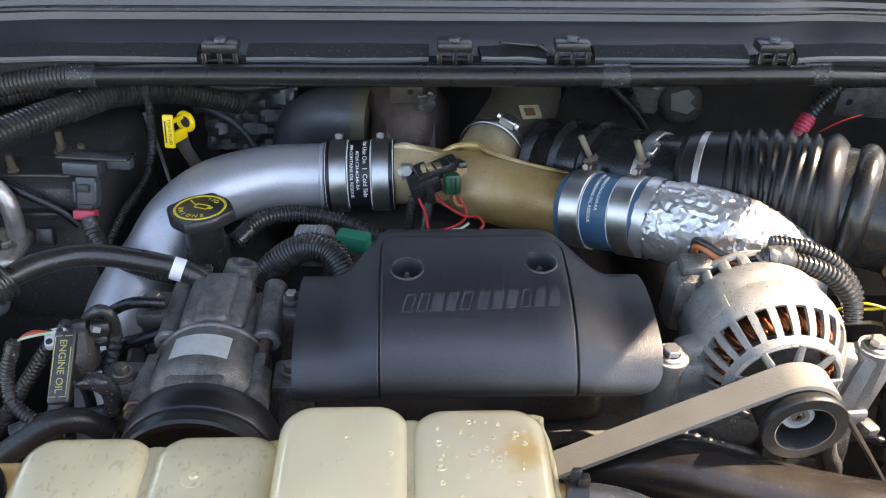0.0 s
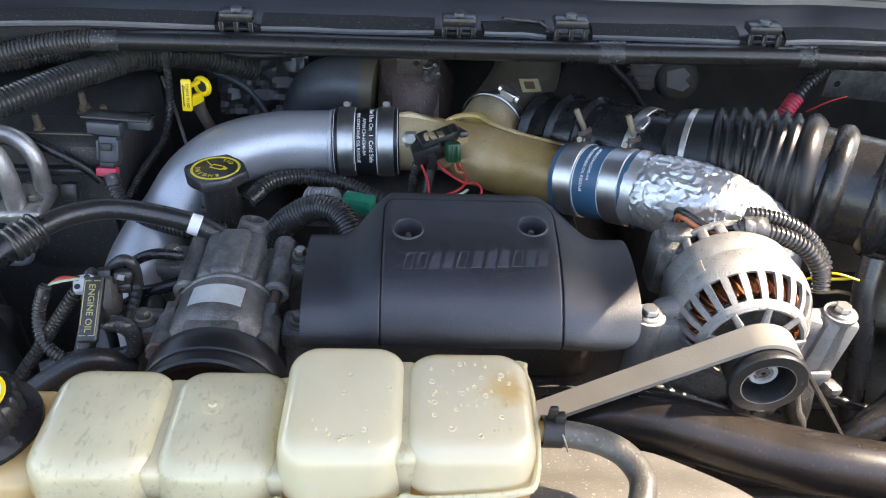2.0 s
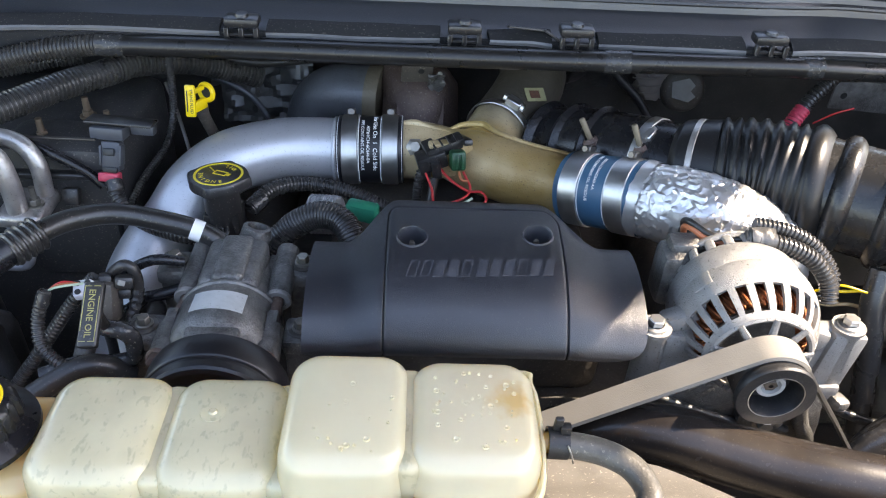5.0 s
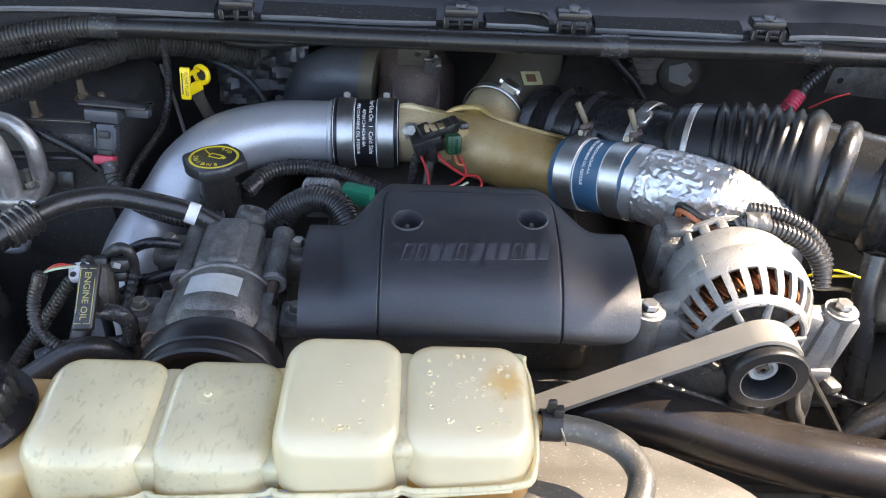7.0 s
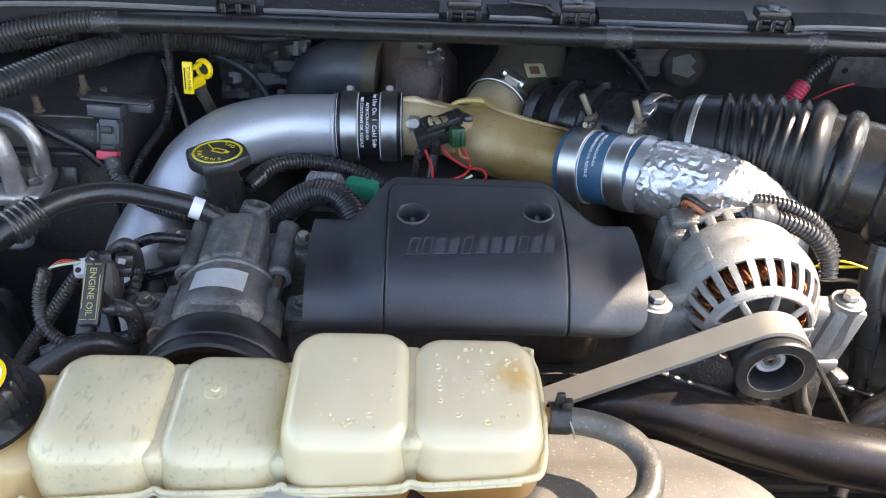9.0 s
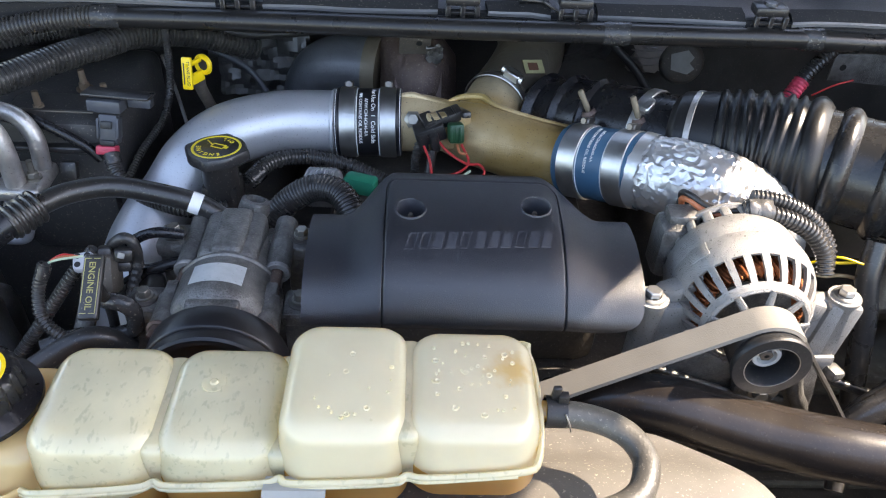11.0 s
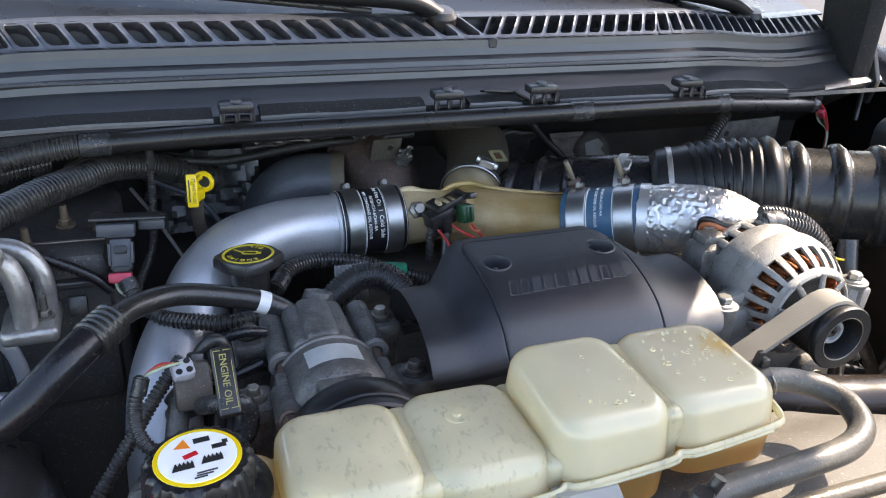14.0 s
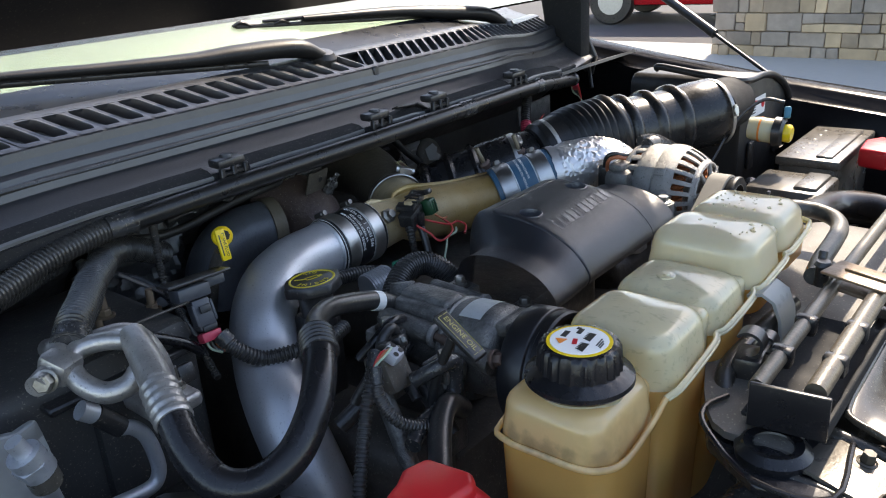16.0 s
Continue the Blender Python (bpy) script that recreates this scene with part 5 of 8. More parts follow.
    part("pulley", lathe([(0.030, 0.0), (0.056, 0.0), (0.0595, 0.002), (0.0600, 0.004), (0.0600, 0.026), (0.0590, 0.0275), (0.0575, 0.028), (0.0570, 0.031), (0.0590, 0.0325), (0.0590, 0.040), (0.057, 0.042), (0.052, 0.042), (0.050, 0.036), (0.020, 0.034), (0, 0.034)], pl, 64), "black_sleeve", k, "black clutch pulley")


compressor()


# ---- oil filler ----
def oil_cap():
    o = thing("oil_filler_cap", "black oil filler cap printed ENGINE OIL in yellow", "oil cap", (-0.211, 0.69, 1.05))
    tilt = axis_at((-0.211, 0.690, 1.108), (-0.02, 0.09, 1))
    prof = [(0, 0.005), (0.028, 0.005), (0.0315, 0.006), (0.0315, 0.0135), (0.0300, 0.0165), (0.0275, 0.0172), (0.0, 0.0175)]
    bm = lathe(prof, None, 48)
    for v in bm.verts:
        a = math.atan2(v.co.y, v.co.x)
        if 0.029 < math.hypot(v.co.x, v.co.y):
            f = 1 + 0.13 * max(0, math.cos(4 * a + 0.6)) ** 3
            v.co.x *= f
            v.co.y *= f
    bm.transform(tilt)
    cap = part("cap", bm, "plastic", o)
    part("ring", joined(lathe([(0.0232, 0.0172), (0.0240, 0.0178), (0.0256, 0.0178), (0.0262, 0.0172)], tilt, 48)), "cap_ink", cap, "printed yellow ring")
    for text, first, step, up in (("ENGINE", -72, -21, -90), ("OIL", 38, 17, 90)):
        for k, ch in enumerate(text):
            w = radians(first + step * k)
            b = lettering(ch, 0.0072, 0.0002)
            b.transform(tilt @ pose(0.0182 * math.cos(w), 0.0182 * math.sin(w), 0.0178, 0, 0, math.degrees(w) + up))
            part("printing", b, "cap_ink", cap)
    can = joined(obox((0.002, 0.0036, 0), (0.014, 0.0012, 0.0004), 0, 0, 0, 0), obox((0.002, -0.0036, 0), (0.014, 0.0012, 0.0004), 0, 0, 0, 0), obox((0.009, 0, 0), (0.0012, 0.008, 0.0004), 0, 0, 0, 0), obox((-0.005, 0, 0), (0.0012, 0.008, 0.0004), 0, 0, 0, 0), obox((-0.011, 0.004, 0), (0.013, 0.0012, 0.0004), -32, 0, 0, 0), obox((0.0115, 0, 0), (0.004, 0.0045, 0.0004), 0, 0, 0, 0))
    can.transform(tilt @ pose(0.0, 0.002, 0.0178, 0, 0, -22))
    part("oil_can_sign", can, "cap_ink", cap)
    part("neck", joined(lathe([(0.019, -0.06), (0.0195, 0.0), (0.022, 0.002), (0.022, 0.009)], tilt, 32), rbox((-0.231, 0.672, 0.98), (-0.191, 0.710, 1.085), 0.006, 2)), "plastic", o)


oil_cap()


def oil_dipstick():
    d = thing("oil_dipstick_handle", "black dipstick handle lettered ENGINE OIL", "dipstick", (-0.257, 0.445, 1.10))
    ex = Vector((0.02, -0.80, -0.56)).normalized()
    ey = Vector((1, 0.0, 0.04)).normalized()
    ez = ex.cross(ey).normalized()
    c = Vector((-0.2575, 0.4465, 1.1475))
    m = Matrix(((ex.x, ey.x, ez.x, c.x), (ex.y, ey.y, ez.y, c.y), (ex.z, ey.z, ez.z, c.z), (0, 0, 0, 1)))
    part("handle", rbox((-0.0265, -0.0080, -0.007), (0.0275, 0.0080, 0.0), 0.0022, 3, m), "plastic", d)
    b = lettering("ENGINE OIL", 0.0074, 0.0002)
    b.transform(m @ pose(0.0, 0, 0.0003))
    part("lettering", b, "yellow_ink", d)
    fr = joined(*[obox((0.004 * u, 0.0060 * u, 0), (0.036, 0.0005, 0.0004), 0, 0, 0, 0) for u in (-1, 1)],
                *[obox((0.0225 * u, 0.0036 * w, 0), (0.0005, 0.0052, 0.0004), 0, 0, 0, 0) for u in (-1, 1) for w in (-1, 1)])
    fr.transform(m @ pose(0, 0, 0.0003))
    part("printed_frame", fr, "yellow_ink", d)
    part("tube", sweep([(-0.257, 0.456, 1.14), (-0.262, 0.476, 1.09), (-0.268, 0.48, 1.03), (-0.27, 0.47, 0.9)], 0.0045, 12, 6), "deep", d)


oil_dipstick()


def fluid_dipstick():
    d = thing("transmission_dipstick", "yellow transmission dipstick handle", "dipstick", (-0.247, 0.80, 1.12))
    part("disc", joined(lathe([(0, -0.003), (0.0105, -0.003), (0.012, -0.001), (0.012, 0.001), (0.0105, 0.003), (0, 0.003)], axis_at((-0.243, 0.800, 1.165), (-0.45, -0.85, 0.1)), 26), obox((-0.251, 0.789, 1.172), (0.022, 0.004, 0.005), 58, 0, 0, 0.001), obox((-0.250, 0.790, 1.1535), (0.022, 0.005, 0.013), 58, 0, 0, 0.002)), "yellow", d)
    tb = part("tab", obox((-0.2565, 0.781, 1.163), (0.0115, 0.005, 0.036), -5, -14, 0, 0.0018), "yellow", d)
    side = pose(-0.2565, 0.781, 1.163, -14, 0, -5) @ Matrix(((0, 1, 0, 0), (0, 0, -1, -0.0027), (-1, 0, 0, 0), (0, 0, 0, 1)))
    w = lettering("TRANS FLUID", 0.0046, 0.0002)
    w.transform(side @ pose(0, 0.0018, 0))
    part("lettering", w, "ink", tb)
    part("print", rbox((-0.012, -0.0035, 0.0), (0.012, -0.0022, 0.0002), 0, 1, side), "ink", tb)
    # black disc laid where the handle has its hole
    part("hole_disc", lathe([(0, 0.0031), (0.0065, 0.0031), (0.0066, 0.0028)], axis_at((-0.243, 0.800, 1.165), (-0.45, -0.85, 0.1)) @ pose(0.002, 0.001, 0), 9), "ink", d, "black disc for the handle's hole")
    part("tube", sweep([(-0.250, 0.798, 1.150), (-0.252, 0.815, 1.12), (-0.24, 0.87, 1.02), (-0.22, 0.95, 0.9)], 0.007, 12, 6), "void", d)


fluid_dipstick()


# ---- coolant tank ----
def chamber(x0, x1, y0, y1, z0, z1, rp, re, taper, dome, foot=True, lid=True):
    """A moulded chamber: rounded in plan, rolled top edge, slightly domed top."""
    bm = bmesh.new()

    def ring(inset, z, k=1.0):
        r = max(0.003, rp - inset * 0.8)
        side = inset - 0.75 * min(inset, taper)
        a0, a1, b0, b1 = x0 + side + r, x1 - side - r, y0 + inset + r, y1 - inset - r
        cx, cy = (x0 + x1) / 2, (y0 + y1) / 2
        out = []
        for px, py, s in ((a1, b1, 0), (a0, b1, 1), (a0, b0, 2), (a1, b0, 3)):
            for i in range(9):
                w = math.pi / 2 * (s + i / 8)
                x, y = px + r * math.cos(w), py + r * math.sin(w)
                out.append(bm.verts.new((cx + (x - cx) * k, cy + (y - cy) * k, z)))
        return out
    rings = [ring(0, z0), ring(0, z0 + 0.25 * (z1 - re - z0)), ring(taper * 0.5, z0 + 0.6 * (z1 - re - z0)), ring(taper, z1 - re)]
    for i in range(1, 7):
        w = math.pi / 2 * i / 6
        rings.append(ring(taper + re * (1 - math.cos(w)), z1 - re + re * math.sin(w)))
    for k in (0.85, 0.6, 0.35, 0.12):
        rings.append(ring(taper + re, z1 + dome * (1 - k * k), k))
    n = len(rings[0])
    for p, q in zip(rings[:-1], rings[1:]):
        for i in range(n):
            bm.faces.new((p[i], p[(i + 1) % n], q[(i + 1) % n], q[i]))
    if foot:
        bm.faces.new(rings[0][::-1])
    if lid:
        bm.faces.new(rings[-1])
    return bm


def coolant_tank():
    t = thing("coolant_tank", "milky plastic coolant tank in joined chambers, amber below, with a stain", "coolant tank", (-0.12, 0.31, 0.95))
    ch = [(-0.327, -0.232, 0.272, 0.366, 1.117, 1.154), (-0.240, -0.157, 0.262, 0.362, 1.140, 1.180), (-0.160, -0.079, 0.260, 0.362, 1.152, 1.180), (-0.082, 0.000, 0.258, 0.366, 1.163, 1.2015), (-0.003, 0.082, 0.260, 0.362, 1.170, 1.2010)]
    floor_z = (0.86, 0.90, 0.98, 1.136, 1.147)
    for n, ((x0, x1, y0, y1, zs, z1), zb) in enumerate(zip(ch, floor_z)):
        b = chamber(x0, x1, y0, y1, zs - 0.004, z1, 0.024, 0.0150, 0.0045, 0.0022, False)
        top = part("chamber", b, ("warm", "hdpe", "hdpe", "clear", "clear")[n], t, "warm yellow filler chamber" if n == 0 else "cloudy cream upper chamber", 50)
        if n:
            zt = min(z1, ch[n - 1][5]) - 0.0065
            part("web", rbox((x0 - 0.008, max(y0, ch[n - 1][2]) + 0.008, zs - 0.02), (x0 + 0.011, y1 - 0.010, zt), 0.007, 3), "hdpe" if n > 1 else "warm", t, "", 50)
        lo = chamber(x0, x1, y0, y1, zb, zs - 0.002, 0.023, 0.002, 0.0, 0.0)
        bmesh.ops.delete(lo, geom=[f for f in lo.faces if f.calc_center_median().z > zs - 0.0035 and f.normal.z > 0.8], context="FACES")
        for v in lo.verts:
            v.co.x += 0.06 * max(0, zs - v.co.z) * (1 if n == 0 and v.co.x < (x0 + x1) / 2 else 0)
            v.co.y += 0.04 * max(0, zs - v.co.z) * (1 if v.co.y < (y0 + y1) / 2 else 0)
        part("chamber_base", lo, "amber", t, "amber lower chamber", 50)
    # the moulding seam runs round the tank and climbs to the right
    loop = [(-0.3275, 0.352, 1.117), (-0.3285, 0.32, 1.117), (-0.3275, 0.290, 1.117), (-0.319, 0.2745, 1.117), (-0.300, 0.2675, 1.117), (-0.262, 0.2675, 1.124), (-0.243, 0.265, 1.138), (-0.228, 0.2590, 1.144), (-0.17, 0.2585, 1.152), (-0.157, 0.262, 1.154), (-0.145, 0.2575, 1.156), (-0.09, 0.2570, 1.161), (-0.079, 0.260, 1.163), (-0.07, 0.2555, 1.164), (-0.012, 0.2555, 1.168), (-0.001, 0.259, 1.169), (0.012, 0.2565, 1.170), (0.066, 0.2580, 1.175), (0.080, 0.267, 1.177), (0.084, 0.31, 1.178), (0.081, 0.352, 1.178), (0.065, 0.364, 1.176), (-0.08, 0.361, 1.160), (-0.24, 0.360, 1.136), (-0.312, 0.366, 1.118)]
    part("seam", sweep(loop[6:-2], 0.0030, 10, 4, None, True, (0.8, 1.0)), "hdpe", t, "raised pale moulding seam")
    part("seam", sweep(loop[-3:] + loop[:7], 0.0030, 10, 4, None, True, (0.8, 1.0)), "warm", t, "raised warm yellow moulding seam")
    part("seam_line", sweep([(x, y - 0.0022, z - 0.0008) for x, y, z in loop[6:18]], 0.0013, 8, 4), "hdpe", t)
    part("nub", joined(lathe([(0.0085, -0.001), (0.008, 0.0008), (0.003, 0.001), (0.002, 0.002), (0, 0.002)], pose(-0.128, 0.319, 1.1815), 24)), "hdpe", t)
    rnd = random.Random(7)
    data = [link_mesh("blister", lathe([(r * 1.3, -0.0006), (r * 1.12, 0.0002), (r, 0.0003), (r * 0.85, 0.0001), (r * 0.6, -0.0003), (0, -0.0003)], None, 16), "clear") for r in (0.0005, 0.0007, 0.0009, 0.0013, 0.0017)]
    for i in range(64):
        x, y = rnd.uniform(0.012, 0.066), rnd.uniform(0.275, 0.345)
        if i > 46:
            x, y = rnd.uniform(-0.068, -0.012), rnd.uniform(0.27, 0.33)
        o = new("blister", rnd.choice(data))
        o.parent = t
        o.matrix_parent_inverse = t.matrix_basis.inverted()
        k = 1 - (max(abs(x - (0.04 if x > 0 else -0.041)) / 0.033, abs(y - 0.311) / 0.042)) ** 2
        o.matrix_basis = pose(x, y, (1.2010 if x > 0 else 1.2015) + 0.0022 * max(0, k))
    # the fold-down mounting tab
    tab = strip([(0.262, 1.158), (0.250, 1.162), (0.241, 1.157), (0.235, 1.142), (0.231, 1.112), (0.226, 1.102), (0.212, 1.099)], -0.088, -0.050, 0.003, 4)
    part("mounting_tab", tab, "tab", t, "clear bent mounting tab")
    c = (-0.283, 0.315)
    part("neck", lathe([(0.030, 1.135), (0.033, 1.150), (0.033, 1.160), (0.028, 1.162)], pose(*c, 0), 36), "hdpe", t)
    prof = [(0.0, 1.1575), (0.0375, 1.1585), (0.0403, 1.1615), (0.0400, 1.1650), (0.0345, 1.1685), (0.0300, 1.1705), (0.0290, 1.1860), (0.0268, 1.1893), (0.0250, 1.1900), (0.0, 1.1900)]
    bm = lathe(prof, None, 96)
    for v in bm.verts:
        r = math.hypot(v.co.x, v.co.y)
        if 0.026 < r < 0.031 and v.co.z > 1.169:
            f = 1 + 0.05 * (1 if math.sin(24 * math.atan2(v.co.y, v.co.x)) > 0 else 0)
            v.co.x, v.co.y = v.co.x * f, v.co.y * f
    bm.transform(pose(*c, 0))
    cap = part("cap", bm, "gloss", t, "black ribbed pressure cap")
    part("label_ring", lathe([(0.0, 1.1903), (0.0238, 1.1903), (0.0240, 1.1900)], pose(*c, 0), 40), "yellow", cap, "yellow bordered warning label")
    part("label", lathe([(0.0, 1.1907), (0.0212, 1.1907), (0.0213, 1.1903)], pose(*c, 0), 40), "white", cap, "white warning label with pictograms")
    at = lambda x, y, rz=0: pose(c[0], c[1], 1.1909, 0, 0, -8) @ pose(x, y, 0, 0, 0, rz)
    tri = slab([(-0.0045, -0.003), (0.0045, -0.003), (0, 0.0048)], 0, 0.0002)
    tri.transform(at(-0.009, 0.010))
    part("warning_sign", tri, "orange", cap)
    comb = [(-0.006, -0.0035), (0.006, -0.0035), (0.006, 0.0005)]
    for k in range(5):
        comb += [(0.0054 - 0.0022 * k, 0.0030), (0.0042 - 0.0022 * k, 0.0002)]
    for x, y in ((-0.0075, -0.0075), (0.0075, -0.0025)):
        b = slab(comb, 0, 0.0003)
        b.transform(at(x, y, 14))
        part("pictogram", b, "ink", cap)
    for x, y, w, h in ((0.001, 0.0135, 0.009, 0.0042), (0.011, 0.0075, 0.008, 0.0036), (0.014, 0.0110, 0.003, 0.0030), (0.006, -0.0130, 0.011, 0.0010), (0.005, -0.0152, 0.009, 0.0010), (0.003, -0.0174, 0.007, 0.0010)):
        b = obox((0, 0, 0), (w, h, 0.0003), 0, 0, 0, 0)
        b.transform(at(x, y, 14))
        part("pictogram", b, "ink", cap)
    b = obox((0, 0, 0), (0.008, 0.0035, 0.0003), 30, 0, 0, 0)
    b.transform(at(-0.004, 0.001))
    part("pictogram", b, "red", cap)
    part("nipple", lathe([(0, 0), (0.007, 0), (0.007, 0.03), (0, 0.03)], axis_at((0.074, 0.307, 1.1735), (1, 0, 0)), 16), "amber", t)
    h = thing("overflow_hose", "worn black rubber hose from tank to radiator", "hose", (0.14, 0.28, 1.14))
    part("hose", sweep([(0.090, 0.306, 1.1735), (0.110, 0.306, 1.171), (0.128, 0.303, 1.168), (0.142, 0.295, 1.166), (0.1495, 0.283, 1.164), (0.150, 0.270, 1.163), (0.141, 0.252, 1.161), (0.116, 0.240, 1.160), (0.070, 0.235, 1.160), (0.025, 0.233, 1.159), (-0.012, 0.229, 1.157)], 0.0088, 18, 8), "dust_hose", h)
    cl = part("spring_clamp", joined(lathe([(0.0090, 0), (0.0106, 0.0), (0.0106, 0.0135), (0.0090, 0.0135)], axis_at((0.088, 0.307, 1.1735), (1, 0, -0.05)), 24), obox((0.094, 0.309, 1.189), (0.006, 0.004, 0.016), 0, 12, 0, 0.0015), obox((0.099, 0.308, 1.186), (0.007, 0.006, 0.007), 0, 0, 0, 0.001)), "deep", h, "black spring hose clamp")
    part("wire", sweep([(0.100, 0.2985, 1.181), (0.103, 0.2955, 1.174), (0.105, 0.2965, 1.166)], 0.0006, 6, 4), "steel", cl)


coolant_tank()


# ---- radiator hose and shroud ----
def radiator_hose():
    h = thing("radiator_hose", "thick dusty black upper radiator hose", "hose", (0.3, 0.38, 1.0))
    part("hose", sweep([(0.13, 0.45, 1.006), (0.185, 0.428, 1.040), (0.225, 0.412, 1.053), (0.262, 0.399, 1.052), (0.30, 0.387, 1.051), (0.34, 0.375, 1.052), (0.40, 0.364, 1.050), (0.47, 0.356, 1.044), (0.55, 0.345, 1.034), (0.595, 0.305, 1.025), (0.605, 0.25, 1.01), (0.605, 0.18, 0.99)], 0.0265, 28, 8), "sun_hose", h)
    part("clamp", band((0.605, 0.22, 1.002), (0, -1, -0.3), 0.028, 0.012), "steel", h)


radiator_hose()


def fan_shroud():
    f = thing("fan_shroud", "dusty black plastic fan shroud in the sun", "fan shroud", (0.09, 0.28, 0.7))
    edge = lambda y: (-0.24 if y < 0.23 else -0.24 + 0.30 * fade(0.22, 0.362, y), 0.26 if y < 0.25 else 0.1495 + 0.11 * math.sqrt(max(0.0, 1 - ((y - 0.25) / 0.111) ** 2)))
    ys = [0.175 + 0.0925 * i / 8 for i in range(8)] + [0.2675 + 0.093 * math.sin(math.pi / 2 * i / 16) for i in range(17)]

    def shroud_top(u, v):
        y = ys[int(round(u * (len(ys) - 1)))]
        lo, hi = edge(y)
        return (hi + (lo - hi) * v, y, 1.0905 + 0.034 * (1 - fade(0.285, 0.350, y)) - 0.003 * fade(0.354, 0.361, y) - 0.012 * fade(0.07, 0.0, v) * (1 - fade(0.285, 0.35, y)))
    plate = grid_plate(len(ys) - 1, 24, shroud_top, 0.006)
    part("top_plate", plate, "dust_lit", f, "", 50)
    m = axis_at((0.06, 0.16, 0.74), (0, 1, 0))
    part("ring", lathe([(0.33, 0.0), (0.33, 0.02), (0.325, 0.12), (0.32, 0.19), (0.31, 0.194), (0.305, 0.19), (0.305, 0.0)], m, 72), "dusty", f, smooth=50)
    part("fan_hub", lathe([(0, 0.05), (0.07, 0.05), (0.07, 0.2), (0, 0.2)], m, 32), "void", f)
    for k in range(9):
        b = rbox((0.06, -0.03, -0.002), (0.29, 0.03, 0.002), 0.001, 1)
        b.transform(m @ pose(0, 0, 0.12, 0, 0, 40 * k) @ pose(0, 0, 0, 30, 0, 0))
        part("blade", b, "void", f)


fan_shroud()


# ---- top of the radiator ----
def radiator_tray():
    t = thing("cooler_lines", "two dusty metal cooler lines in black plastic clips", "cooler lines", (0.03, 0.19, 1.15))
    for y, z, x0, x1, r in ((0.207, 1.158, -0.225, 0.62, 0.0062), (0.170, 1.162, -0.218, 0.62, 0.0075)):
        part("line", sweep([(x0, y, z), ((x0 + x1) / 2, y + 0.002, z), (x1, y, z - 0.01)], r, 16, 6), "line", t)
    part("end_plate", obox((-0.231, 0.183, 1.150), (0.004, 0.052, 0.034), 8, 0, 0, 0.001), "gloss", t)
    part("channel", joined(rbox((-0.229, 0.160, 1.134), (-0.05, 0.215, 1.138), 0.001, 1), rbox((-0.229, 0.157, 1.134), (-0.05, 0.161, 1.146), 0.001, 1)), "matte", t)
    for x in (-0.17, -0.11):
        for y, z in ((0.207, 1.158), (0.170, 1.162)):
            part("clip", obox((x, y, z - 0.001), (0.012, 0.017, 0.0165), 0, 0, 0, 0.003), "gloss", t)
    b = thing("line_bracket", "dusty folded metal bracket clamping the lines", "bracket", (-0.03, 0.19, 1.17))
    part("plate", obox((-0.026, 0.187, 1.172), (0.036, 0.056, 0.0025), -14, 2, 0, 0.001), "bronze", b)
    part("rib", obox((-0.026, 0.184, 1.1742), (0.005, 0.036, 0.0025), -14, 2, 0, 0.001), "bronze", b)
    part("side", obox((-0.026, 0.187, 1.160), (0.032, 0.050, 0.003), -14, 2, 0, 0.001), "bronze", b)
    part("hose_nipple", joined(lathe([(0, 0), (0.006, 0), (0.006, 0.018), (0.008, 0.02), (0.006, 0.024), (0, 0.024)], pose(-0.012, 0.222, 1.150), 14), lathe([(0, 0), (0.004, 0), (0.004, 0.014), (0, 0.014)], pose(-0.004, 0.226, 1.165, 0, 25, 0), 12)), "plastic", b)
    g = thing("hose_clip", "empty black plastic hose clip", "hose clip", (-0.15, 0.235, 1.13))
    part("base", obox((-0.150, 0.236, 1.132), (0.030, 0.022, 0.020), 8, 0, 0, 0.003), "plastic", g)
    part("hook", lathe([(0.009, -0.008), (0.0115, -0.008), (0.0115, 0.008), (0.009, 0.008), (0.009, -0.008)], pose(-0.152, 0.236, 1.152, 90, 0, 95), 20, 0.6, 4.2), "plastic", g)
    part("hook", lathe([(0.006, -0.007), (0.008, -0.007), (0.008, 0.007), (0.006, 0.007), (0.006, -0.007)], pose(-0.136, 0.228, 1.147, 90, 0, 95), 18, 0.6, 4.2), "plastic", g)
    part("drain_line", sweep([(-0.20, 0.23, 1.10), (-0.17, 0.248, 1.125), (-0.12, 0.247, 1.133), (-0.03, 0.24, 1.135)], 0.008, 12, 6), "rubber", g)


radiator_tray()


